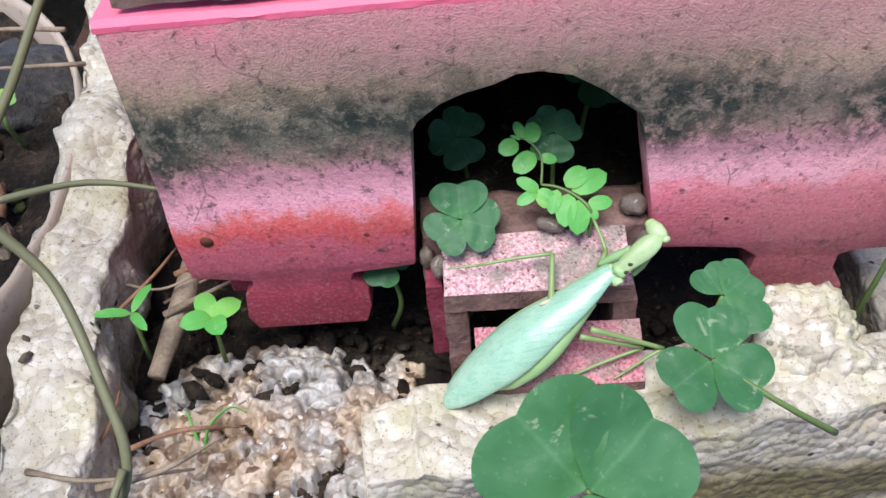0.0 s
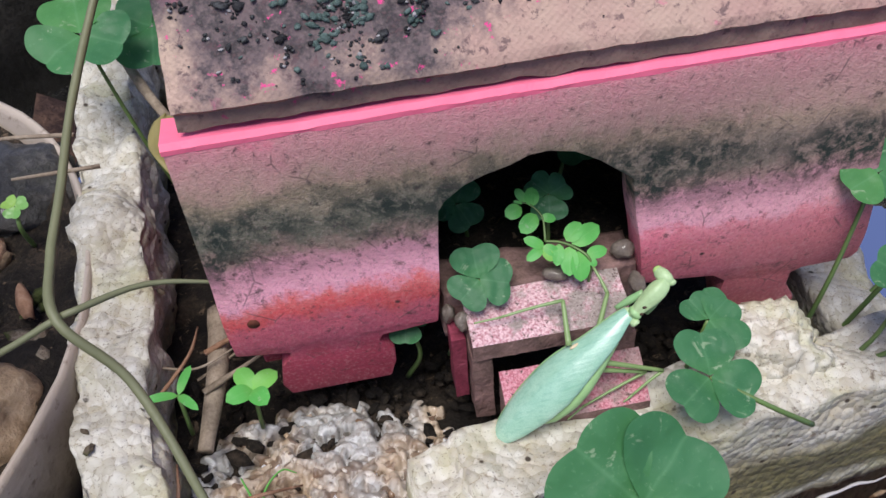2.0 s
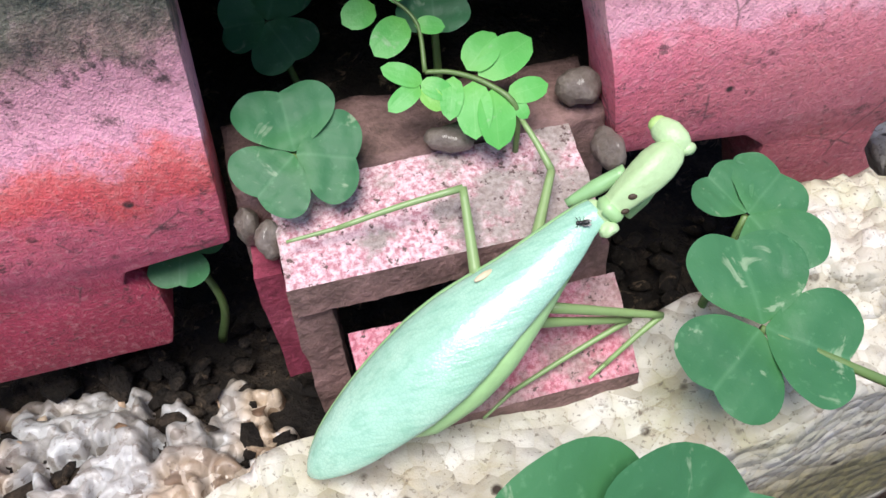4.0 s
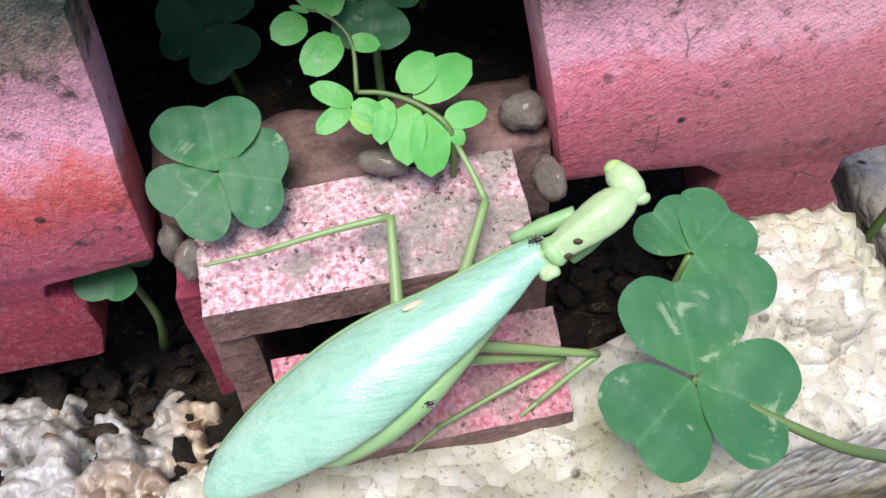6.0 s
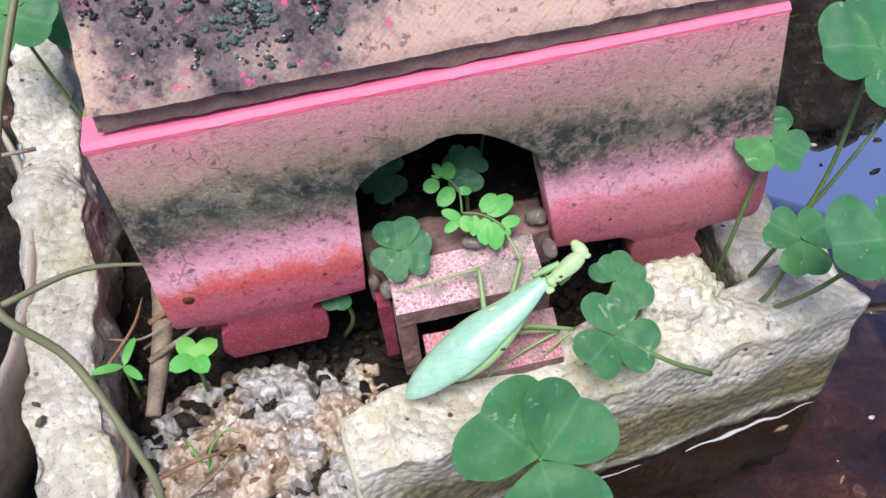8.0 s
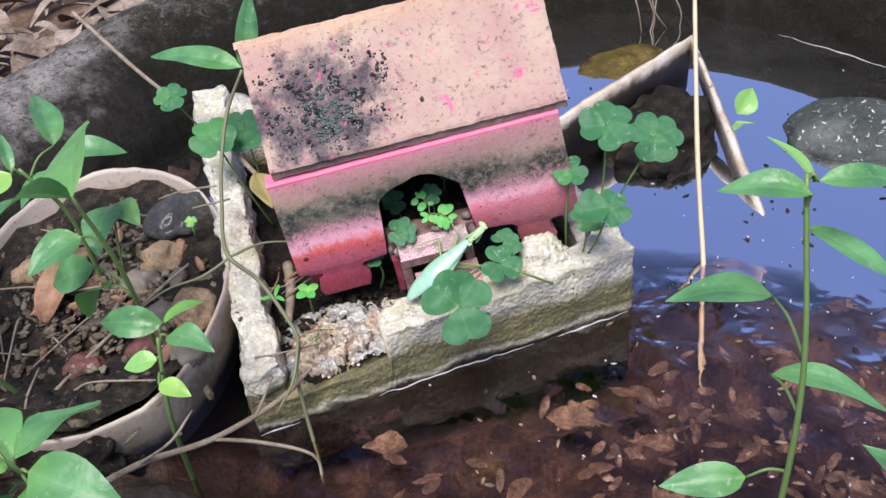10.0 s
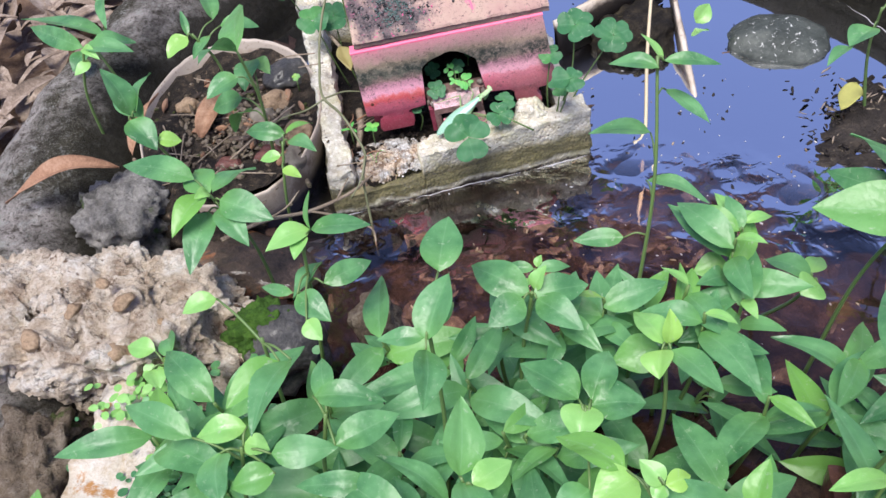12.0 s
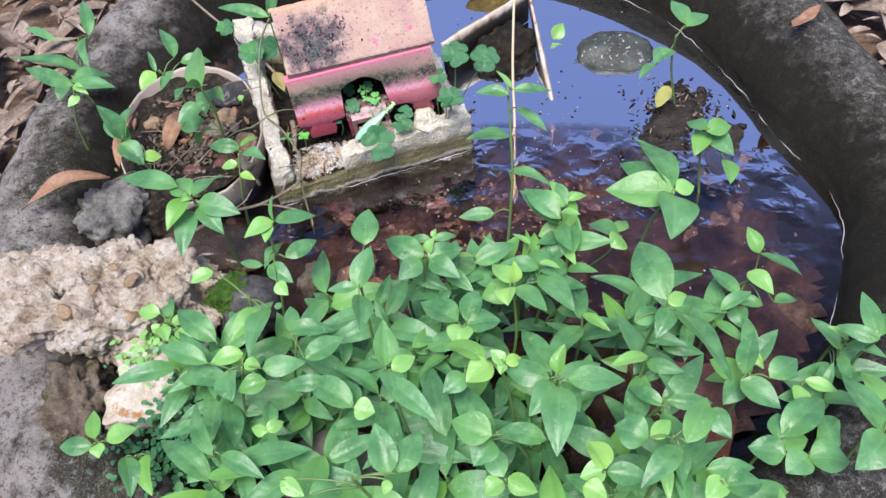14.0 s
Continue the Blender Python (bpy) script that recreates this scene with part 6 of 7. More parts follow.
def herbs():
    leafy_plant((-0.400, 0.153, 0.200), [((-0.385, 0.153, 0.200), (-0.392, 0.225, 0.216), 0.021), ((-0.385, 0.153, 0.200), (-0.381, 0.078, 0.196), 0.019), ((-0.431, 0.153, 0.200), (-0.486, 0.212, 0.196), 0.013)])
    leafy_plant((-0.399, 0.038, 0.200), [((-0.399, 0.039, 0.200), (-0.475, 0.107, 0.196), 0.023), ((-0.399, 0.039, 0.200), (-0.341, 0.021, 0.196), 0.026), ((-0.399, 0.039, 0.200), (-0.378, 0.016, 0.196), 0.012), ((-0.398, 0.037, 0.182), (-0.416, 0.024, 0.176), 0.014)])
    leafy_plant((-0.215, -0.056, 0.226), [((-0.215, -0.055, 0.226), (-0.219, 0.044, 0.220), 0.036), ((-0.215, -0.057, 0.226), (-0.240, -0.115, 0.256), 0.024), ((-0.217, 0.013, 0.169), (-0.227, -0.031, 0.160), 0.030), ((-0.217, 0.013, 0.169), (-0.199, -0.008, 0.162), 0.020), ((-0.225, -0.044, 0.188), (-0.260, -0.061, 0.179), 0.029), ((-0.230, -0.036, 0.156), (-0.272, -0.012, 0.129), 0.026), ((-0.225, -0.039, 0.140), (-0.252, -0.031, 0.108), 0.028)], (-0.218, -0.030, 0.060))
    leafy_plant((-0.285, 0.060, 0.184), [((-0.290, 0.057, 0.183), (-0.315, 0.039, 0.171), 0.026), ((-0.290, 0.058, 0.184), (-0.296, 0.087, 0.200), 0.009), ((-0.262, 0.080, 0.186), (-0.278, 0.132, 0.204), 0.022), ((-0.255, 0.075, 0.180), (-0.212, 0.076, 0.170), 0.020), ((-0.268, 0.064, 0.176), (-0.288, 0.038, 0.164), 0.022)], (-0.268, 0.062, 0.060))
    leafy_plant((-0.332, -0.085, 0.190), [((-0.332, -0.085, 0.190), (-0.351, -0.060, 0.233), 0.030), ((-0.328, -0.080, 0.190), (-0.315, -0.030, 0.200), 0.028), ((-0.334, -0.090, 0.188), (-0.309, -0.118, 0.167), 0.030), ((-0.310, -0.105, 0.170), (-0.288, -0.100, 0.160), 0.018), ((-0.324, -0.078, 0.180), (-0.365, -0.018, 0.172), 0.026)])
    leafy_plant((-0.247, -0.207, 0.178), [((-0.262, -0.184, 0.178), (-0.337, -0.145, 0.176), 0.029), ((-0.243, -0.207, 0.178), (-0.205, -0.176, 0.174), 0.036), ((-0.250, -0.200, 0.170), (-0.268, -0.158, 0.166), 0.032), ((-0.238, -0.211, 0.172), (-0.188, -0.240, 0.164), 0.031), ((-0.250, -0.209, 0.178), (-0.278, -0.252, 0.172), 0.025), ((-0.252, -0.212, 0.160), (-0.268, -0.276, 0.146), 0.028), ((-0.240, -0.213, 0.165), (-0.214, -0.256, 0.150), 0.026), ((-0.247, -0.207, 0.180), (-0.256, -0.222, 0.188), 0.012)])
    leafy_plant((-0.189, -0.100, 0.140), [((-0.186, -0.088, 0.140), (-0.230, -0.070, 0.136), 0.021), ((-0.186, -0.088, 0.140), (-0.158, -0.072, 0.136), 0.013), ((-0.183, -0.100, 0.140), (-0.154, -0.119, 0.136), 0.019), ((-0.195, -0.101, 0.122), (-0.219, -0.096, 0.116), 0.015), ((-0.193, -0.122, 0.122), (-0.174, -0.133, 0.116), 0.013)])
    leafy_plant((-0.142, -0.363, 0.250), [((-0.136, -0.347, 0.250), (-0.131, -0.332, 0.276), 0.013), ((-0.136, -0.347, 0.250), (-0.090, -0.348, 0.246), 0.022), ((-0.136, -0.347, 0.250), (-0.171, -0.359, 0.246), 0.022), ((-0.134, -0.370, 0.214), (-0.097, -0.347, 0.206), 0.019), ((-0.135, -0.348, 0.214), (-0.159, -0.375, 0.206), 0.023), ((-0.152, -0.385, 0.223), (-0.128, -0.410, 0.216), 0.021), ((-0.145, -0.411, 0.223), (-0.135, -0.426, 0.216), 0.016), ((-0.162, -0.359, 0.196), (-0.190, -0.339, 0.186), 0.010), ((-0.141, -0.351, 0.250), (-0.149, -0.372, 0.246), 0.014)])
    leafy_plant((-0.056, -0.477, 0.280), [((-0.058, -0.488, 0.280), (-0.038, -0.450, 0.296), 0.026), ((-0.059, -0.486, 0.280), (-0.089, -0.479, 0.276), 0.013), ((-0.059, -0.495, 0.280), (-0.065, -0.535, 0.276), 0.022), ((-0.045, -0.434, 0.280), (-0.033, -0.391, 0.286), 0.029), ((-0.062, -0.480, 0.280), (-0.038, -0.458, 0.276), 0.019)])
    leafy_plant((0.018, -0.422, 0.230), [((0.016, -0.424, 0.230), (-0.021, -0.386, 0.226), 0.027), ((0.018, -0.425, 0.230), (0.059, -0.420, 0.226), 0.024), ((0.020, -0.429, 0.230), (0.047, -0.459, 0.226), 0.023), ((0.011, -0.427, 0.230), (-0.017, -0.444, 0.226), 0.024), ((0.020, -0.421, 0.230), (0.030, -0.413, 0.246), 0.013), ((0.024, -0.406, 0.203), (0.039, -0.418, 0.196), 0.019)])
    leafy_plant((-0.174, -0.431, 0.235), [((-0.161, -0.453, 0.235), (-0.197, -0.482, 0.231), 0.024), ((-0.153, -0.453, 0.235), (-0.179, -0.506, 0.231), 0.026), ((-0.209, -0.388, 0.235), (-0.235, -0.394, 0.231), 0.017)])
    leafy_plant((-0.190, -0.503, 0.215), [((-0.224, -0.490, 0.215), (-0.276, -0.453, 0.211), 0.022), ((-0.187, -0.488, 0.215), (-0.223, -0.488, 0.211), 0.020), ((-0.188, -0.500, 0.215), (-0.172, -0.506, 0.211), 0.016), ((-0.204, -0.505, 0.215), (-0.203, -0.539, 0.211), 0.030), ((-0.167, -0.526, 0.215), (-0.197, -0.529, 0.211), 0.021), ((-0.170, -0.511, 0.215), (-0.126, -0.511, 0.211), 0.022)])
    leafy_plant((-0.131, -0.497, 0.230), [((-0.139, -0.482, 0.230), (-0.091, -0.492, 0.226), 0.020), ((-0.125, -0.521, 0.230), (-0.083, -0.502, 0.226), 0.023), ((-0.129, -0.487, 0.230), (-0.134, -0.449, 0.226), 0.018)])
    leafy_plant((-0.047, -0.584, 0.275), [((-0.049, -0.579, 0.275), (-0.042, -0.538, 0.291), 0.025), ((-0.048, -0.582, 0.275), (-0.045, -0.616, 0.271), 0.023), ((-0.048, -0.592, 0.275), (-0.013, -0.644, 0.271), 0.021), ((-0.043, -0.585, 0.275), (-0.019, -0.572, 0.271), 0.017)])
    leafy_plant((-0.091, -0.564, 0.210), [((-0.086, -0.574, 0.210), (-0.129, -0.528, 0.206), 0.028), ((-0.104, -0.541, 0.210), (-0.156, -0.532, 0.206), 0.017), ((-0.086, -0.574, 0.210), (-0.067, -0.583, 0.206), 0.023), ((-0.088, -0.566, 0.192), (-0.094, -0.524, 0.186), 0.023)])
    leafy_plant((-0.176, -0.562, 0.180), [((-0.176, -0.561, 0.180), (-0.172, -0.525, 0.176), 0.016), ((-0.175, -0.563, 0.180), (-0.179, -0.600, 0.176), 0.017), ((-0.176, -0.563, 0.180), (-0.193, -0.552, 0.176), 0.013), ((-0.178, -0.562, 0.180), (-0.160, -0.553, 0.176), 0.014)])
    leafy_plant((-0.227, -0.582, 0.200), [((-0.226, -0.588, 0.200), (-0.242, -0.520, 0.196), 0.019), ((-0.219, -0.588, 0.200), (-0.180, -0.621, 0.196), 0.019), ((-0.237, -0.571, 0.173), (-0.265, -0.563, 0.166), 0.020)])
    leafy_plant((-0.361, -0.507, 0.140), [((-0.365, -0.502, 0.140), (-0.370, -0.463, 0.136), 0.018), ((-0.367, -0.509, 0.140), (-0.404, -0.500, 0.136), 0.020), ((-0.361, -0.508, 0.140), (-0.361, -0.524, 0.136), 0.018), ((-0.353, -0.508, 0.140), (-0.321, -0.497, 0.136), 0.024)])
    leafy_plant((-0.325, -0.526, 0.130), [((-0.336, -0.525, 0.130), (-0.330, -0.572, 0.126), 0.022), ((-0.314, -0.528, 0.130), (-0.309, -0.575, 0.126), 0.022)])
    leafy_plant((-0.096, -0.665, 0.250), [((-0.064, -0.672, 0.250), (-0.067, -0.628, 0.266), 0.026), ((-0.056, -0.672, 0.250), (-0.029, -0.634, 0.246), 0.024), ((-0.065, -0.676, 0.250), (-0.071, -0.687, 0.246), 0.010), ((-0.159, -0.644, 0.232), (-0.141, -0.662, 0.226), 0.016), ((-0.138, -0.661, 0.223), (-0.108, -0.662, 0.216), 0.025)])
    leafy_plant((-0.296, -0.342, 0.110), [((-0.290, -0.334, 0.110), (-0.298, -0.302, 0.106), 0.022), ((-0.306, -0.327, 0.110), (-0.334, -0.314, 0.106), 0.020), ((-0.293, -0.345, 0.110), (-0.271, -0.345, 0.106), 0.017), ((-0.306, -0.347, 0.110), (-0.299, -0.367, 0.106), 0.019), ((-0.284, -0.356, 0.110), (-0.271, -0.377, 0.106), 0.019)])
    leafy_plant((0.218, -0.579, 0.270), [((0.226, -0.571, 0.270), (0.228, -0.492, 0.266), 0.039), ((0.225, -0.582, 0.270), (0.201, -0.607, 0.266), 0.020), ((0.229, -0.583, 0.270), (0.249, -0.665, 0.266), 0.033), ((0.187, -0.586, 0.270), (0.214, -0.574, 0.266), 0.018), ((0.225, -0.573, 0.270), (0.247, -0.567, 0.266), 0.015)])
    leafy_plant((0.394, -0.472, 0.130), [((0.411, -0.442, 0.130), (0.434, -0.496, 0.146), 0.024), ((0.386, -0.464, 0.130), (0.402, -0.500, 0.126), 0.024), ((0.372, -0.481, 0.112), (0.357, -0.431, 0.106), 0.019), ((0.395, -0.497, 0.103), (0.364, -0.475, 0.096), 0.017), ((0.410, -0.496, 0.103), (0.442, -0.496, 0.096), 0.019), ((0.411, -0.442, 0.130), (0.407, -0.411, 0.146), 0.019), ((0.370, -0.484, 0.094), (0.368, -0.512, 0.086), 0.024)])
    leafy_plant((0.106, -0.616, 0.250), [((0.106, -0.612, 0.250), (0.119, -0.591, 0.266), 0.016), ((0.105, -0.624, 0.250), (0.082, -0.689, 0.246), 0.032), ((0.114, -0.620, 0.250), (0.165, -0.631, 0.246), 0.027), ((0.100, -0.619, 0.250), (0.069, -0.645, 0.246), 0.025), ((0.098, -0.614, 0.250), (0.058, -0.584, 0.246), 0.025), ((0.116, -0.606, 0.223), (0.121, -0.637, 0.216), 0.022)])
    leafy_plant((0.056, -0.585, 0.260), [((0.060, -0.594, 0.260), (0.050, -0.580, 0.266), 0.014), ((0.061, -0.594, 0.260), (0.077, -0.589, 0.256), 0.013), ((0.060, -0.594, 0.260), (0.054, -0.602, 0.256), 0.011), ((0.047, -0.568, 0.233), (0.012, -0.536, 0.226), 0.026), ((0.053, -0.574, 0.233), (0.024, -0.584, 0.226), 0.030)])
    leafy_plant((0.051, -0.645, 0.220), [((0.082, -0.658, 0.220), (0.039, -0.637, 0.216), 0.022), ((0.035, -0.642, 0.220), (0.002, -0.615, 0.216), 0.032), ((0.036, -0.637, 0.202), (0.013, -0.656, 0.196), 0.029)])
    leafy_plant((0.189, -0.691, 0.240), [((0.196, -0.701, 0.240), (0.233, -0.661, 0.236), 0.025), ((0.189, -0.703, 0.240), (0.144, -0.730, 0.236), 0.023), ((0.229, -0.674, 0.240), (0.237, -0.705, 0.236), 0.022), ((0.166, -0.689, 0.240), (0.142, -0.668, 0.236), 0.032), ((0.168, -0.688, 0.240), (0.193, -0.675, 0.236), 0.016)])
    leafy_plant((0.234, -0.556, 0.170), [((0.231, -0.562, 0.170), (0.229, -0.631, 0.166), 0.029), ((0.238, -0.550, 0.152), (0.205, -0.572, 0.146), 0.025)])
    leafy_plant((0.304, -0.693, 0.180), [((0.305, -0.690, 0.180), (0.364, -0.661, 0.176), 0.032), ((0.300, -0.708, 0.180), (0.272, -0.690, 0.176), 0.031), ((0.301, -0.691, 0.180), (0.315, -0.664, 0.176), 0.020), ((0.311, -0.684, 0.153), (0.344, -0.684, 0.146), 0.025)])
    leafy_plant((0.307, -0.617, 0.180), [((0.300, -0.618, 0.180), (0.334, -0.569, 0.176), 0.022), ((0.294, -0.623, 0.180), (0.320, -0.661, 0.176), 0.028), ((0.323, -0.628, 0.180), (0.361, -0.612, 0.176), 0.025), ((0.306, -0.609, 0.153), (0.280, -0.628, 0.146), 0.025), ((0.310, -0.608, 0.153), (0.289, -0.574, 0.146), 0.025)])
    leafy_plant((0.361, -0.631, 0.160), [((0.365, -0.629, 0.160), (0.393, -0.647, 0.156), 0.015), ((0.358, -0.634, 0.160), (0.346, -0.651, 0.156), 0.021)])
    leafy_plant((0.119, -0.702, 0.220), [((0.125, -0.699, 0.220), (0.119, -0.665, 0.216), 0.025), ((0.125, -0.701, 0.220), (0.161, -0.714, 0.216), 0.021), ((0.101, -0.708, 0.220), (0.118, -0.723, 0.216), 0.021), ((0.125, -0.699, 0.220), (0.101, -0.699, 0.216), 0.021)])
    leafy_plant((0.224, -0.722, 0.200), [((0.226, -0.731, 0.200), (0.261, -0.735, 0.196), 0.033), ((0.216, -0.712, 0.200), (0.261, -0.719, 0.196), 0.019), ((0.229, -0.723, 0.200), (0.206, -0.738, 0.196), 0.022)])
    leafy_plant((0.339, -0.698, 0.150), [((0.333, -0.704, 0.150), (0.371, -0.716, 0.146), 0.037), ((0.349, -0.688, 0.150), (0.383, -0.672, 0.146), 0.033), ((0.335, -0.701, 0.150), (0.307, -0.712, 0.146), 0.029)])
    leafy_plant((0.449, -0.612, 0.180), [((0.449, -0.612, 0.180), (0.459, -0.557, 0.186), 0.020), ((0.447, -0.614, 0.180), (0.419, -0.584, 0.176), 0.017), ((0.452, -0.610, 0.180), (0.473, -0.583, 0.176), 0.018)])
    leafy_plant((0.403, -0.700, 0.190), [((0.393, -0.712, 0.190), (0.389, -0.642, 0.186), 0.033), ((0.393, -0.716, 0.190), (0.351, -0.739, 0.186), 0.037), ((0.423, -0.671, 0.163), (0.427, -0.631, 0.156), 0.030)])
    leafy_plant((0.100, -0.473, 0.220), [((0.098, -0.476, 0.220), (0.086, -0.442, 0.216), 0.022), ((0.101, -0.481, 0.220), (0.125, -0.518, 0.216), 0.024), ((0.095, -0.480, 0.220), (0.088, -0.500, 0.216), 0.024), ((0.100, -0.476, 0.220), (0.105, -0.459, 0.236), 0.016), ((0.104, -0.454, 0.184), (0.069, -0.454, 0.176), 0.029)])
    leafy_plant((0.036, -0.517, 0.210), [((0.027, -0.566, 0.210), (0.001, -0.579, 0.206), 0.023), ((0.034, -0.502, 0.210), (0.001, -0.464, 0.206), 0.032), ((0.041, -0.508, 0.210), (0.077, -0.510, 0.206), 0.032), ((0.037, -0.507, 0.210), (0.027, -0.531, 0.206), 0.028), ((0.042, -0.504, 0.210), (0.063, -0.465, 0.206), 0.024)])
    leafy_plant((0.038, -0.677, 0.200), [((0.037, -0.675, 0.200), (0.033, -0.641, 0.196), 0.022), ((0.041, -0.676, 0.200), (0.064, -0.695, 0.196), 0.022), ((0.036, -0.679, 0.200), (0.016, -0.687, 0.196), 0.022)])
    leafy_plant((0.300, -0.409, 0.240), [((0.298, -0.411, 0.240), (0.289, -0.318, 0.236), 0.037), ((0.301, -0.415, 0.240), (0.230, -0.388, 0.236), 0.043), ((0.296, -0.417, 0.240), (0.273, -0.475, 0.236), 0.048), ((0.305, -0.389, 0.222), (0.268, -0.334, 0.216), 0.027), ((0.302, -0.412, 0.240), (0.326, -0.409, 0.236), 0.022)])
    leafy_plant((0.440, -0.233, 0.140), [((0.431, -0.233, 0.140), (0.415, -0.208, 0.136), 0.027), ((0.430, -0.236, 0.140), (0.469, -0.231, 0.136), 0.027), ((0.447, -0.217, 0.122), (0.460, -0.268, 0.116), 0.028), ((0.440, -0.219, 0.122), (0.410, -0.254, 0.116), 0.027), ((0.453, -0.261, 0.104), (0.445, -0.299, 0.096), 0.027)])
    leafy_plant((0.466, -0.040, 0.150), [((0.490, -0.021, 0.150), (0.488, 0.036, 0.156), 0.027), ((0.488, -0.026, 0.150), (0.532, -0.004, 0.146), 0.027), ((0.457, -0.049, 0.132), (0.424, -0.068, 0.126), 0.033), ((0.429, -0.065, 0.123), (0.396, -0.083, 0.116), 0.018)])
    leafy_plant((0.198, -0.347, 0.170), [((0.187, -0.369, 0.170), (0.153, -0.306, 0.176), 0.027), ((0.201, -0.340, 0.170), (0.190, -0.310, 0.186), 0.021), ((0.207, -0.329, 0.170), (0.224, -0.320, 0.166), 0.008), ((0.200, -0.347, 0.143), (0.218, -0.359, 0.136), 0.028), ((0.193, -0.352, 0.143), (0.165, -0.351, 0.136), 0.024)])
    leafy_plant((0.266, -0.363, 0.120), [((0.264, -0.364, 0.120), (0.236, -0.332, 0.116), 0.024), ((0.268, -0.368, 0.120), (0.251, -0.376, 0.116), 0.029), ((0.266, -0.358, 0.120), (0.283, -0.339, 0.116), 0.019)])
    leafy_plant((0.197, -0.357, 0.190), [((0.194, -0.360, 0.190), (0.156, -0.325, 0.186), 0.022), ((0.196, -0.359, 0.190), (0.194, -0.324, 0.196), 0.015), ((0.201, -0.353, 0.190), (0.226, -0.346, 0.186), 0.011)])
    leafy_plant((0.041, -0.290, 0.100), [((0.040, -0.290, 0.100), (0.012, -0.279, 0.096), 0.012), ((0.042, -0.291, 0.100), (0.074, -0.290, 0.096), 0.013), ((0.043, -0.288, 0.100), (0.049, -0.279, 0.106), 0.009)])
    leafy_plant((-0.428, 0.135, 0.150), [((-0.413, 0.141, 0.150), (-0.526, 0.201, 0.156), 0.037), ((-0.428, 0.120, 0.150), (-0.372, 0.124, 0.146), 0.032), ((-0.443, 0.143, 0.132), (-0.455, 0.111, 0.126), 0.023)])
    # a tall herb rising from the water
    leafy_plant((0.166, -0.207, 0.256), [((0.171, -0.207, 0.250), (0.158, -0.180, 0.262), 0.010), ((0.171, -0.210, 0.252), (0.219, -0.218, 0.245), 0.014), ((0.165, -0.216, 0.250), (0.127, -0.194, 0.245), 0.019), ((0.180, -0.197, 0.210), (0.208, -0.241, 0.200), 0.018), ((0.171, -0.193, 0.158), (0.116, -0.172, 0.150), 0.025), ((0.163, -0.217, 0.120), (0.213, -0.255, 0.115), 0.018), ((0.132, -0.259, 0.090), (0.085, -0.249, 0.085), 0.020)], (0.135, -0.29, -0.03), None, "tall herb with pointed leaves standing in the water")


herbs()


def undergrowth():
    """Lower herbs that fill the space under the marked ones."""
    fill = random.Random(21)
    k = 0
    while k < 118:
        x, y = fill.uniform(-0.27, 0.5), fill.uniform(-0.82, -0.36)
        if y > -0.4 - 0.2 * abs(x - 0.05) and x > 0.1:
            continue
        if x > 0.34 or x < -0.12 and y > -0.42 or 0.22 < x < 0.34 and -0.66 < y < -0.52:
            continue
        k += 1
        z = fill.uniform(0.05, 0.19)
        node = Vector((x, y, z))
        leaves = []
        a0 = fill.uniform(0, 360)
        for j in range(fill.choice((4, 5, 6))):
            a = radians(a0 + 137 * j)
            size = fill.uniform(0.036, 0.084)
            b = node + Vector((0, 0, -0.012 * j))
            leaves.append((b, b + Vector((math.cos(a) * size, math.sin(a) * size, fill.uniform(-0.012, 0.018))), size * fill.uniform(0.31, 0.41)))
        leafy_plant(node, leaves, (x, y + 0.02, 0.0))


EXTRA = ((0.072, -0.414, 0.200), (0.106, -0.403, 0.180), (0.139, -0.406, 0.190), (0.184, -0.376, 0.200), (0.182, -0.412, 0.170), (0.003, -0.396, 0.200), (0.038, -0.424, 0.210), (0.139, -0.441, 0.200), (0.437, -0.589, 0.150), (0.390, -0.634, 0.140), (0.348, -0.560, 0.120))


def undergrowth_edge():
    """Herbs along the near edge of the pond."""
    fill = random.Random(33)
    for p in EXTRA:
        node = Vector(p)
        leaves = []
        a0 = fill.uniform(0, 360)
        for j in range(fill.choice((5, 6, 7))):
            a = radians(a0 + 150 * j + fill.uniform(-20, 20))
            size = fill.uniform(0.034, 0.066) if j else 0.024
            b = node + Vector((0, 0, -0.011 * j))
            leaves.append((b, b + Vector((math.cos(a) * size, math.sin(a) * size, fill.uniform(-0.006, 0.02))), size * fill.uniform(0.38, 0.46)))
        leafy_plant(node, leaves, (node.x, node.y + 0.03, 0.0 if node.x < 0.52 else 0.09))


undergrowth()
undergrowth_edge()


def scatter_blades(name, spots, size, mat, at, label, broad=1.0, seed=3):
    """Many tiny leaves in one mesh."""
    pick = random.Random(seed)
    bm = bmesh.new()
    uv = bm.loops.layers.uv.new("uv")
    for x, y, z in spots:
        a, s = pick.uniform(0, 6.283), size * pick.uniform(0.6, 1.3)
        d = Vector((math.cos(a), math.sin(a), pick.uniform(-0.3, 0.3)))
        side = d.cross(Vector((pick.uniform(-0.4, 0.4), pick.uniform(-0.6, 0.2), 1))).normalized()
        p = Vector((x, y, z))
        pts = [(0, 0), (0.25, 0.3), (0.6, 0.4), (0.9, 0.25), (1, 0), (0.9, -0.25), (0.6, -0.4), (0.25, -0.3)]
        f = bm.faces.new([bm.verts.new(p + d * s * u + side * s * v * broad) for u, v in pts])
        for loop, (u, v) in zip(f.loops, pts):
            loop[uv].uv = (v + 0.5, u)
    return single(name, bm, mat, at, label, "ground cover", kind="stuff")


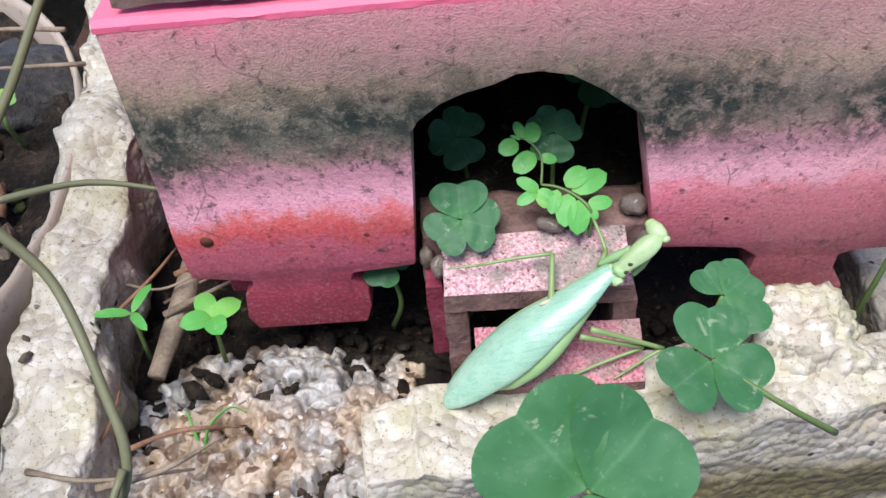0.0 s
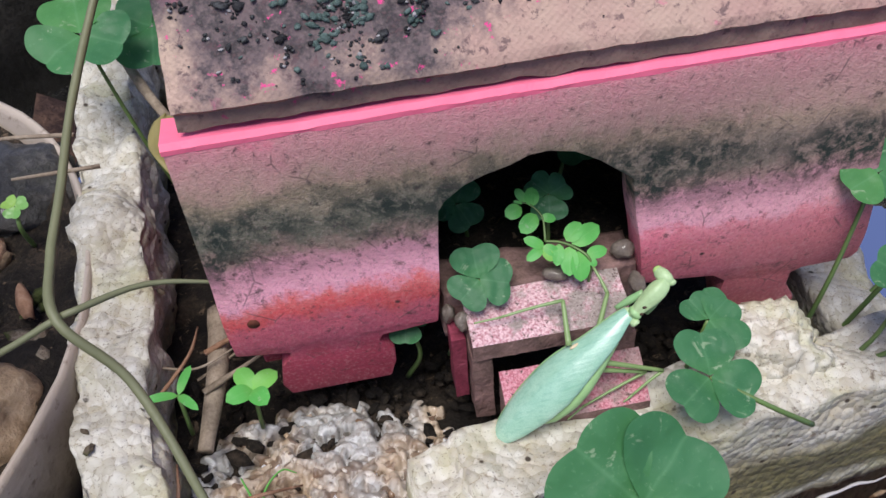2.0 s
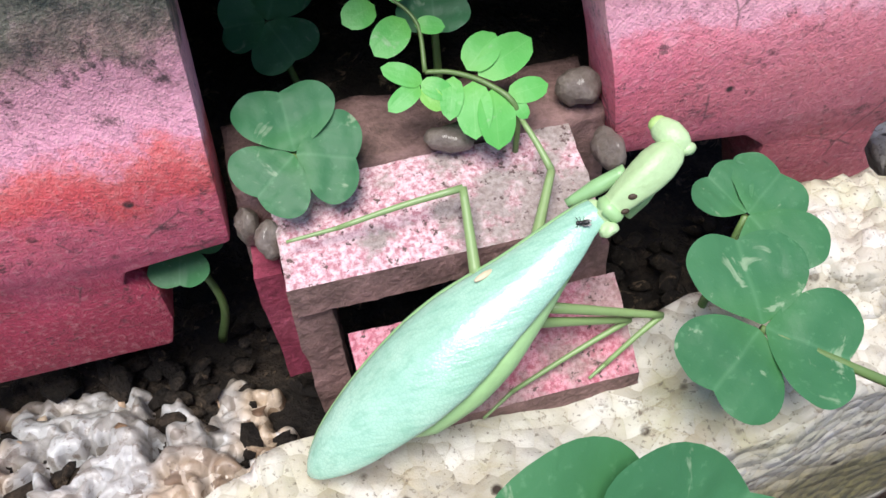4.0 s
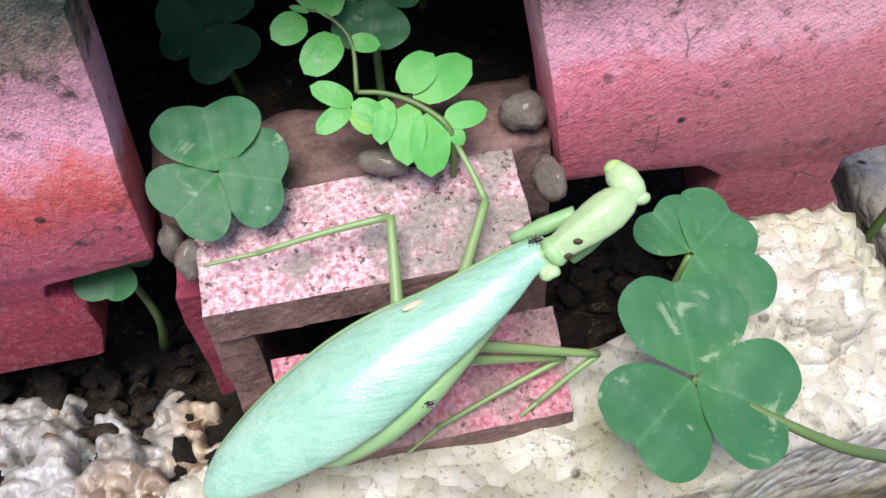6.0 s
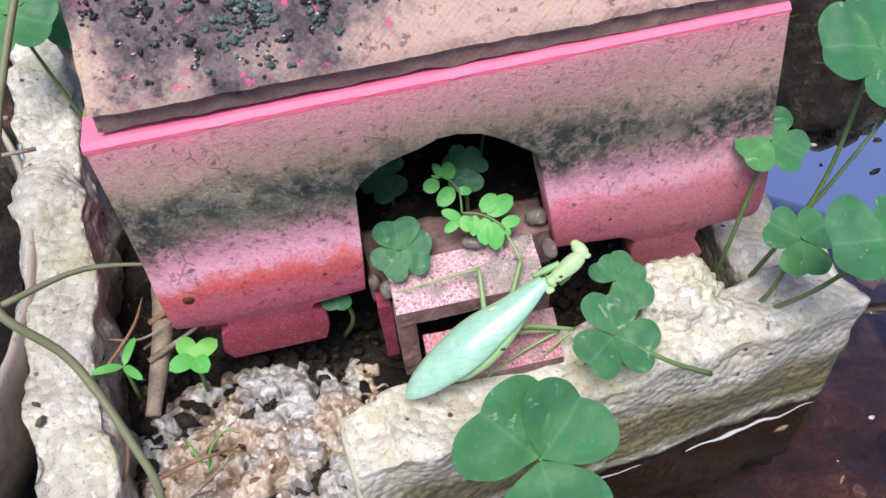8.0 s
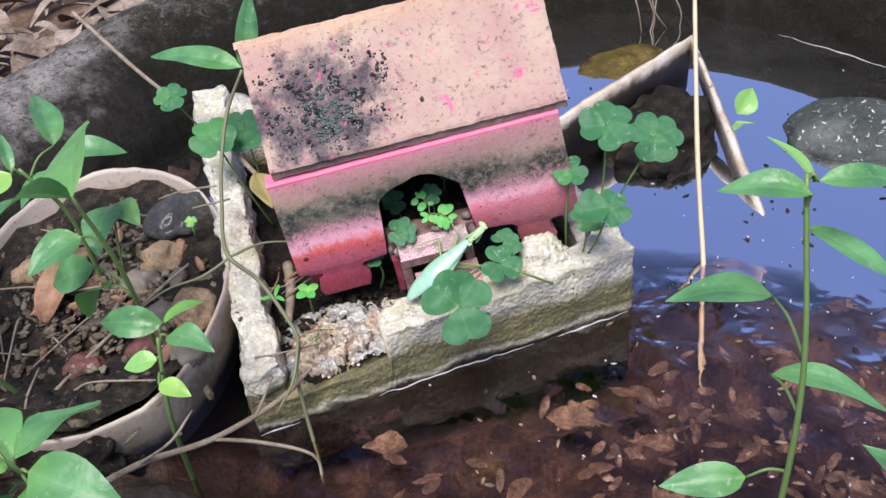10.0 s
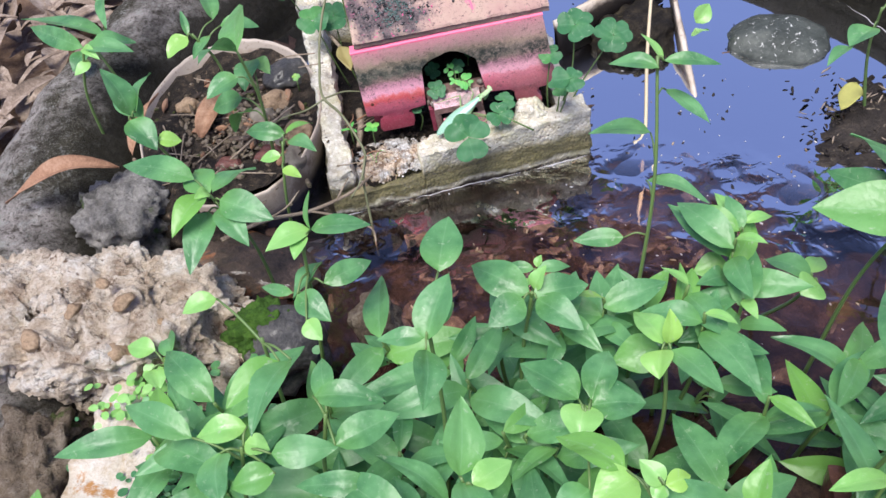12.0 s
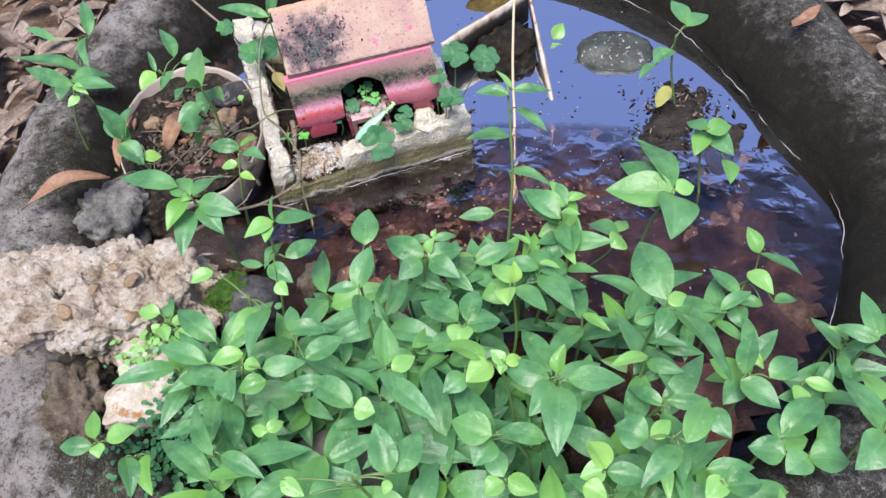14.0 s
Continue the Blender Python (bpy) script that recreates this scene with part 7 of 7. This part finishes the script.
gc = random.Random(9)
spots = []
for i in range(800):
    x, y = gc.gauss(-0.31, 0.04), gc.gauss(-0.485, 0.05)
    spots.append((x, y, 0.03 + 0.05 * gc.random() + 0.02 * noise.noise(Vector((x, y, 0)) * 20)))
scatter_blades("ground_cover", spots, 0.0075, CLOVER, (-0.33, -0.49, 0.03), "tiny round-leaved ground cover between rocks")
spots = [(gc.gauss(-0.25, 0.05), gc.gauss(-0.45, 0.06), 0.03 + 0.06 * gc.random()) for i in range(350)]
scatter_blades("ground_cover", spots, 0.01, LEAF, (-0.25, -0.45, 0.03), "small round-leaved ground cover between rocks", seed=4)
spots = [(gc.gauss(-0.32, 0.02), gc.gauss(-0.34, 0.03), 0.07 + 0.03 * gc.random()) for i in range(120)]
scatter_blades("ground_cover", spots, 0.009, YOUNG, (-0.32, -0.34, 0.08), "small bright leaves on the white rock", seed=5)


def debris(name, count, place, size, mat, at, label, category, seed, sub=1, stretch=1.8):
    """Many small crumbs in one mesh."""
    pick = random.Random(seed)
    proto = bmesh.new()
    bmesh.ops.create_icosphere(proto, subdivisions=sub, radius=1)
    ball_verts = [v.co.copy() for v in proto.verts]
    ball_faces = [[v.index for v in f.verts] for f in proto.faces]
    proto.free()
    verts, faces = [], []
    for i in range(count):
        p, s = Vector(place(pick)), size * pick.uniform(0.4, 1.4)
        m = Euler((pick.uniform(-0.6, 0.6), pick.uniform(-0.6, 0.6), pick.uniform(0, 6.28))).to_matrix() @ Matrix.Diagonal((s * stretch * pick.uniform(0.6, 1.3), s, s * pick.uniform(0.5, 0.9)))
        off, base = Vector((i * 1.7, i * 0.3, 0)), len(verts)
        for v in ball_verts:
            k = 1 + 0.55 * noise.noise(v * 1.3 + off) + 0.25 * noise.noise(v * 3.1 - off)
            verts.append(p + m @ (v * k) - Vector(at))
        faces += [[base + j for j in f] for f in ball_faces]
    me = bpy.data.meshes.new(name)
    me.from_pydata(verts, [], faces)
    me.materials.append(mat)
    me.polygons.foreach_set("use_smooth", [True] * len(me.polygons))
    ob = new(name, me)
    ob.location = at
    return tagged(ob, label, category, kind="stuff")


def heap_height(x, y, grain=1.0):
    """The crumbled filling of the box: low mounds, sinking to its edges."""
    p = Vector((x, y, 0))
    body = max(0.0, 1 - ((x + 0.078) / 0.062) ** 2 - ((y + 0.03) / 0.048) ** 2)
    return 0.021 + 0.012 * body ** 0.5 + 0.006 * noise.noise(p * 55) * min(1.0, body * 3) + grain * (0.005 * noise.noise(p * 170) + 0.003 * noise.noise(p * 330))


def heap_place(pick):
    while True:
        x, y = pick.uniform(-0.136, -0.02), pick.uniform(-0.07, 0.015)
        front = -0.078 + 0.135 * (x + 0.158)
        body = 1 - ((x + 0.078) / 0.06) ** 2 - ((y + 0.03) / 0.046) ** 2
        if y < front + 0.008 or body < 0:
            continue
        if noise.noise(Vector((x, y, 0)) * 75) * 0.7 + noise.noise(Vector((x, y, 3)) * 190) * 0.5 > 0.06 - 0.25 * body:
            return (x, y, heap_height(x, y) + 0.0015 * pick.random())


def build_mash():
    """Crumbled foam run together into worm-like lumps over the soil of the box."""
    pick = random.Random(5)
    nx, ny, x0, y0, cell = 250, 180, -0.14, -0.072, 0.00048
    z = np.zeros((nx, ny))
    ground = np.zeros((nx, ny))
    for i in range(nx):
        for j in range(ny):
            ground[i, j] = heap_height(x0 + i * cell, y0 + j * cell) - 0.002
    z[:] = ground
    gx, gy = np.meshgrid(np.arange(nx), np.arange(ny), indexing="ij")
    for k in range(1150):
        px, py, pz = heap_place(pick)
        a, b, t = pick.uniform(0.0018, 0.0046), pick.uniform(0.0011, 0.0021), pick.uniform(0, 3.14)
        ci, cj, w = (px - x0) / cell, (py - y0) / cell, int(a / cell) + 2
        s = np.s_[max(0, int(ci) - w):int(ci) + w + 1, max(0, int(cj) - w):int(cj) + w + 1]
        dx, dy = (gx[s] - ci) * cell, (gy[s] - cj) * cell
        u, v = (dx * math.cos(t) + dy * math.sin(t)) / a, (dy * math.cos(t) - dx * math.sin(t)) / b
        r = u * u + (v + 0.3 * np.sin(2.0 * u + k)) ** 2
        top = heap_height(px, py, 0.25) + 0.0022 * pick.random() + b * 1.7 * np.sqrt(np.clip(1 - r, 0, 1))
        z[s] = np.where(r < 1, np.maximum(z[s], top), z[s])
    for k in range(2):
        z = (z * 4 + np.roll(z, 1, 0) + np.roll(z, -1, 0) + np.roll(z, 1, 1) + np.roll(z, -1, 1)) / 8
    for name, lift, mat, label in (("mash", 0, MASH, "wet mash of crumbled pale foam filling the box"), ("box_soil", 1, SOIL, "black soil between the foam crumbs")):
        verts, faces, index = [], [], {}
        for i in range(nx - 1):
            for j in range(ny - 1):
                x, y = x0 + i * cell, y0 + j * cell
                if y < -0.07 + 0.135 * (x + 0.158) or 1 - ((x + 0.078) / 0.062) ** 2 - ((y + 0.03) / 0.048) ** 2 < 0:
                    continue
                high = max(z[i, j] - ground[i, j], z[i + 1, j + 1] - ground[i + 1, j + 1]) > 0.0004
                if high == bool(lift):
                    continue
                face = []
                for a, b in ((i, j), (i + 1, j), (i + 1, j + 1), (i, j + 1)):
                    if (a, b) not in index:
                        index[a, b] = len(verts)
                        verts.append((x0 + a * cell + 0.077, y0 + b * cell + 0.032, z[a, b] - 0.02))
                    face.append(index[a, b])
                faces.append(face)
        me = bpy.data.meshes.new(name)
        me.from_pydata(verts, [], faces)
        me.materials.append(mat)
        me.polygons.foreach_set("use_smooth", [True] * len(me.polygons))
        ob = new(name, me)
        ob.location = (-0.077, -0.032, 0.02)
        tagged(ob, label, "soil" if lift else "crumbs", kind="stuff")


build_mash()
debris("foam_crumbs", 340, heap_place, 0.0011, CRUMB, (-0.075, -0.03, 0.03), "loose pale crumbs of foam", "crumbs", 5, 1, 1.5)
debris("grit", 420, lambda r: (r.uniform(-0.14, 0.1), r.uniform(-0.04, 0.03), 0.026 + 0.008 * r.random()), 0.0022, SOIL, (-0.02, 0, 0.03), "dark grit on the box floor", "grit", 6)
debris("pot_grit", 800, lambda r: (-0.272 + 0.09 * r.gauss(0, 0.5), 0.045 + 0.12 * r.gauss(0, 0.5), 0.062 + 0.008 * r.random()), 0.0028, BROWNROCK, (-0.272, 0.045, 0.05), "gravel and bark bits on the pot soil", "gravel", 7)


def lichen_place(r):
    while True:
        x, s = r.gauss(-0.05, 0.026), r.gauss(0.42, 0.2)
        if -0.095 < x < 0.1 and 0.03 < s < 0.95 and noise.noise(Vector((x * 90, s * 6.5, 2))) + noise.noise(Vector((x * 260, s * 19, 5))) > 0.2:
            return HOUSE @ Vector((x, 0.005 + 0.059 * s - 0.0052, 0.0945 + 0.0725 * s + 0.0042))


LICHEN = rough_material("black_crusty_lichen", (0.008, 0.008, 0.009), (0.03, 0.03, 0.032), (0.12, 0.13, 0.13), 90, 0.0008, 0.6)
debris("lichen_crust", 900, lichen_place, 0.0006, LICHEN, (-0.05, 0.03, 0.2), "small crusts of black lichen on the roof", "lichen", 15, 1, 1.3)


debris("lichen_crust", 130, lichen_place, 0.0011, LICHEN, (-0.05, 0.03, 0.2), "larger crusts of black lichen on the roof", "lichen", 16, 2, 1.2)
TEAL = rough_material("grey_turquoise_lichen", (0.03, 0.05, 0.045), (0.1, 0.15, 0.135), (0.22, 0.3, 0.27), 260, 0.0006, 0.85)


def teal_place(r):
    while True:
        x, s = -0.046 + 0.011 * r.gauss(0, 1), 0.33 + 0.12 * r.gauss(0, 1)
        if 0.05 < s < 0.7 and noise.noise(Vector((x * 160, s * 12, 9))) > -0.05:
            return HOUSE @ Vector((x, 0.005 + 0.059 * s - 0.005, 0.0945 + 0.0725 * s + 0.004))


debris("lichen_crust", 260, teal_place, 0.0011, TEAL, (-0.046, 0.02, 0.2), "grey-turquoise leafy lichen amid the black crusts", "lichen", 17, 1, 1.5)
PALECRUST = rough_material("pale_grey_lichen", (0.2, 0.19, 0.19), (0.36, 0.35, 0.35), (0.55, 0.54, 0.54), 300, 0.0004, 0.8)
debris("lichen_crust", 150, lichen_place, 0.0006, PALECRUST, (-0.05, 0.03, 0.2), "pale grey crumbs amid the black lichen", "lichen", 18, 1, 1.4)


debris("floating_bits", 70, lambda r: (0.2 + 0.13 * r.gauss(0, 1), -0.16 + 0.08 * r.gauss(0, 1), 0.0004), 0.0012, TANROCK, (0.2, -0.16, 0), "tan bits of straw floating on the pond", "debris", 8, 1, 2.6)
debris("floating_flecks", 170, lambda r: (0.24 + 0.14 * r.gauss(0, 1), -0.13 + 0.13 * r.gauss(0, 1), 0.0003), 0.0008, SCUM_GLINT, (0.24, -0.13, 0), "pale flecks of scum floating on the pond", "debris", 28, 1, 2.0)
debris("floating_seeds", 60, lambda r: (0.27 + 0.12 * r.gauss(0, 1), 0.05 + 0.12 * r.gauss(0, 1), 0.0004), 0.0014, MUCK, (0.27, 0.05, 0), "dark seeds and bits of leaf floating on the pond", "debris", 29, 1, 2.2)


ROOTS = (((0.320, 0.415, 0.053), (0.328, 0.400, -0.001)), ((0.335, 0.415, 0.050), (0.339, 0.400, -0.015)), ((0.343, 0.415, 0.048), (0.360, 0.400, 0.000)), ((0.352, 0.415, 0.046), (0.332, 0.400, -0.025)), ((0.367, 0.415, 0.044), (0.375, 0.400, -0.011)), ((0.440, 0.415, 0.029), (0.449, 0.400, -0.014)), ((0.451, 0.415, 0.027), (0.444, 0.400, -0.033)), ((0.460, 0.415, 0.025), (0.476, 0.400, -0.047)), ((0.474, 0.415, 0.023), (0.464, 0.400, -0.025)))


def hanging_roots():
    for k, (a, b) in enumerate(ROOTS):
        a, b = Vector(a), Vector(b)
        m = a.lerp(b, 0.5) + Vector((0.008 * math.sin(k * 2.1), -0.006, 0))
        single("root", tube([a, m, b], [0.0012, 0.0009, 0.0005], 6, 5, None, 0.3), TWIG, b, "thin brown root hanging over the basin wall", "root", "hanging roots")


hanging_roots()


def pot_litter():
    """Dead leaves, bark and stalks lying on the soil of the pot."""
    pick = random.Random(52)
    for i in range(66):
        a, r = pick.uniform(0, 6.28), pick.uniform(0.2, 0.95)
        p = Vector((-0.272 + 0.1 * r * math.cos(a), 0.045 + 0.13 * r * math.sin(a), 0.066 + 0.004 * pick.random()))
        b, s = pick.uniform(0, 6.28), pick.uniform(0.01, 0.036)
        tip = p + Vector((math.cos(b) * s, math.sin(b) * s, pick.uniform(-0.002, 0.006)))
        if i % 3:
            single("bark_chip", lump(p.lerp(tip, 0.5), (s * 0.4, s * 0.13, 0.004), i, 0.4, 2.5, 2, math.degrees(b)), (TWIG, DRYLEAF, REDROCK)[i % 3], p, "brown chip of bark on the pot soil", "bark", "bark chips in the pot")
        else:
            single("stalk", tube([p, p.lerp(tip, 0.5) + Vector((0, 0.003, 0.003)), tip + (tip - p)], [0.0011, 0.0007], 6, 4, None, 0.3), TWIG, p, "dry stalk lying on the pot soil", "stalk", "dry stalks in the pot")


pot_litter()


debris("muck_bits", 320, lambda r: (0.49 + 0.035 * r.gauss(0, 1), -0.07 + 0.04 * r.gauss(0, 1), 0.001 + 0.006 * r.random()), 0.0018, MUCK, (0.49, -0.07, 0), "dark bits of muck and straw on the water", "debris", 18, 1, 3.0)
debris("muck_straw", 60, lambda r: (0.49 + 0.035 * r.gauss(0, 1), -0.06 + 0.04 * r.gauss(0, 1), 0.003 + 0.004 * r.random()), 0.0011, TWIG, (0.49, -0.06, 0), "pale straw bits on the muck", "debris", 19, 1, 6.0)
FLAKE = rough_material("soaked_leaf_flake", (0.04, 0.024, 0.018), (0.17, 0.11, 0.08), (0.46, 0.36, 0.27), 90, 0.001, 0.6)


def sunken_leaves():
    pick = random.Random(14)
    for i in range(70):
        x, y = pick.uniform(-0.12, 0.55), pick.uniform(-0.45, 0.3)
        if -0.2 < x < 0.18 and y > -0.09:
            continue
        a, s = pick.uniform(0, 6.28), pick.uniform(0.025, 0.06)
        b = Vector((x, y, pick.uniform(-0.02, -0.008)))
        bm = blade(b, b + Vector((math.cos(a) * s, math.sin(a) * s, pick.uniform(-0.008, 0.006))), s * 0.5, (pick.uniform(-0.3, 0.3), pick.uniform(-0.3, 0.3), 1), 0.3, 0.05, "lance", 8, 4, 0.06)
        single("sunken_leaf", bm, FLAKE, b, "brown dead leaf under the water", "leaf", "sunken leaves")


sunken_leaves()
flakes = random.Random(61)
spots = []
while len(spots) < 260:
    x, y = flakes.gauss(0.14, 0.14), flakes.gauss(-0.19, 0.08)
    if y < -0.09 + 0.135 * x and noise.noise(Vector((x, y, 0)) * 14) > -0.15:
        spots.append((x, y, -0.006 - 0.02 * flakes.random()))
scatter_blades("leaf_flakes", spots, 0.018, FLAKE, (0.14, -0.19, -0.01), "brown leaf flakes hanging in the pond water", 0.45, 8)


def litter():
    """Dry leaves and sticks on the ground outside the basin."""
    pick = random.Random(31)
    bm = bmesh.new()
    bm.loops.layers.uv.new("uv")
    for i in range(900):
        a = pick.uniform(1.6, 3.6) if i % 3 else pick.uniform(-0.4, 0.9)
        r = basin_radius(a) + 0.19 + abs(pick.gauss(0, 0.22))
        p = CENTER + Vector((math.cos(a) * r, math.sin(a) * r, 0.035 + 0.035 * pick.random()))
        b, s = pick.uniform(0, 6.28), pick.uniform(0.03, 0.1)
        d = Vector((math.cos(b), math.sin(b), pick.uniform(-0.15, 0.15)))
        side = d.cross(Vector((pick.uniform(-0.4, 0.4), pick.uniform(-0.4, 0.4), 1))).normalized()
        nor = side.cross(d)
        w = s * pick.choice((0.06, 0.12, 0.25, 0.3))
        rows = []
        for k in range(6):
            u = k / 5
            ww = w * math.sin(math.pi * (0.04 + 0.92 * u)) ** 0.7
            c = p + d * s * u + nor * s * 0.12 * math.sin(math.pi * u)
            rows.append([bm.verts.new(c + side * ww * q + nor * abs(q) * ww * 0.5) for q in (-1, -0.5, 0, 0.5, 1)])
        for a0, b0 in zip(rows, rows[1:]):
            for j in range(4):
                bm.faces.new((a0[j], a0[j + 1], b0[j + 1], b0[j]))
    single("leaf_litter", bm, LITTERLEAF, (-0.6, 0.2, 0.03), "dry tan leaves and straw lying round the basin", "leaf litter", kind="stuff")


LITTERLEAF = rough_material("tan_dry_litter", (0.08, 0.06, 0.045), (0.24, 0.18, 0.135), (0.46, 0.38, 0.31), 22, 0.001, 0.75)
litter()


# coloured dark to carry the unlit underside of the mirrored crown
CANOPY = plain_material("dark_tree_foliage", (0.03, 0.05, 0.02), 0.6, 8, 0.001, 0.4)


def build_tree():
    """The garden tree whose crown hangs over the pond; only its mirror image is seen."""
    tree = thing("tree", pose(-2.2, 3.2, 0), "garden tree with a dense crown hanging over the pond", "tree")
    part("trunk", tube([(-2.2, 3.2, -0.1), (-2.1, 3.1, 1.5), (-1.8, 2.9, 2.2), (-1.4, 2.5, 2.9)], [0.17, 0.12, 0.09, 0.05], 12, 6, None, 0.1), TWIG, tree)
    for e in ((1.5, 2.4, 3.1), (0.6, 2.8, 3.2), (-1.6, 1.0, 3.2), (0.6, 1.4, 3.0)):
        part("limb", tube([(-1.4, 2.5, 2.85), Vector((-1.4, 2.5, 2.85)).lerp(Vector(e), 0.5) + Vector((0, 0, 0.1)), e], [0.05, 0.03, 0.012], 8, 6), TWIG, tree)
    pick = random.Random(77)
    bm = bmesh.new()
    bm.loops.layers.uv.new("uv")
    clumps = []
    while len(clumps) < 95:
        x, y = pick.uniform(-2.6, 2.05), pick.uniform(0.9, 2.85)
        if y > 2.55 + 0.5 * noise.noise(Vector((x * 1.6, 7, 0))) or x > 1.35 + 0.45 * (1 - abs(y - 2.5) / 0.6) or noise.noise(Vector((x * 3.5, y * 3.5, 1))) < (-0.1 if y > 2.3 else 0.12):
            continue
        clumps.append((Vector((x, y, 3.0 + 0.15 * pick.gauss(0, 1))), pick.uniform(0.07, 0.17)))
    for c, r in clumps:
        for i in range(46):
            p = c + Vector((pick.gauss(0, 1), pick.gauss(0, 1), pick.gauss(0, 0.7))) * r * 0.6
            d = Vector((pick.gauss(0, 1), pick.gauss(0, 1), pick.gauss(-0.3, 0.6))).normalized()
            side = d.orthogonal().normalized()
            s = pick.uniform(0.06, 0.12)
            bm.faces.new([bm.verts.new(p + d * s * u + side * s * v) for u, v in ((0, 0), (0.4, 0.26), (1, 0), (0.4, -0.26))])
    part("crown", bm, CANOPY, tree, "dense dark green foliage")


build_tree()


# ---- the mantis sways, the flies walk on it ----
SWAY = ((0.0, (-0.0281, -0.0355, 0.0592), (0.021, -0.02, 0.097)), (0.5, (-0.0234, -0.034, 0.0557), (0.0238, -0.0225, 0.097)), (1.5, (-0.0231, -0.0325, 0.0555), (0.024, -0.022, 0.097)), (3.0, (-0.0243, -0.036, 0.0575), (0.0242, -0.0222, 0.097)),
        (4.0, (-0.029, -0.0377, 0.0645), (0.0243, -0.0227, 0.097)), (6.5, (-0.0303, -0.0375, 0.0698), (0.0262, -0.0238, 0.097)), (7.2, (-0.0285, -0.038, 0.067), (0.026, -0.0232, 0.097)), (14.0, (-0.0285, -0.038, 0.067), (0.026, -0.0232, 0.097)))


def body_at(t):
    """The frame of the mantis's body at a time."""
    for (t0, a0, b0), (t1, a1, b1) in zip(SWAY, SWAY[1:]):
        if t <= t1:
            k = (t - t0) / (t1 - t0)
            return body_frame(Vector(a0).lerp(Vector(a1), k), Vector(b0).lerp(Vector(b1), k))


def motions():
    # the mantis draws its body up, then lowers and lifts its tail; its feet stay where they are
    home = PLACE[SWAYING[0]]
    for ob in SWAYING:
        walk(ob, [(t, home.inverted() @ body_frame(tail, neck) @ BODY.inverted() @ home) for t, tail, neck in SWAY])
    # one fly walks over the wing to the neck, the other keeps to the flank
    for fly, way in ((FLY_A, ((0.0, 0.02, 0.006, -0.0035, 30), (3.1, 0.02, 0.006, -0.0035, 30), (3.3, 0.03, 0.0045, 0.0058, 60), (3.5, 0.0346, 0.0035, 0.0066, 25), (3.75, 0.048, 0.0015, 0.0058, 15), (4.0, 0.0607, -0.0003, 0.0036, 40), (4.2, 0.0625, -0.0015, 0.0028, 30), (6.5, 0.0643, -0.0028, 0.002, 20), (7.2, 0.0643, -0.0028, 0.002, 20), (14.0, 0.0643, -0.0028, 0.002, 20))),
                     (FLY_B, ((0.0, 0.03, 0.0075, -0.002, 20), (3.0, 0.03, 0.0075, -0.002, 20), (3.3, 0.0385, 0.0082, 0.0014, 40), (3.5, 0.0393, 0.0082, 0.0016, 40), (4.0, 0.036, 0.0078, -0.001, 20), (6.3, 0.0379, 0.0086, 0.0014, 40), (7.2, 0.0379, 0.0086, 0.0014, 40), (14.0, 0.0379, 0.0086, 0.0014, 40)))):
        walk(fly, [(t, body_at(t) @ Matrix.Translation((a, q, h)) @ Matrix.Rotation(radians(turn), 4, "Z")) for t, a, q, h, turn in way])


motions()
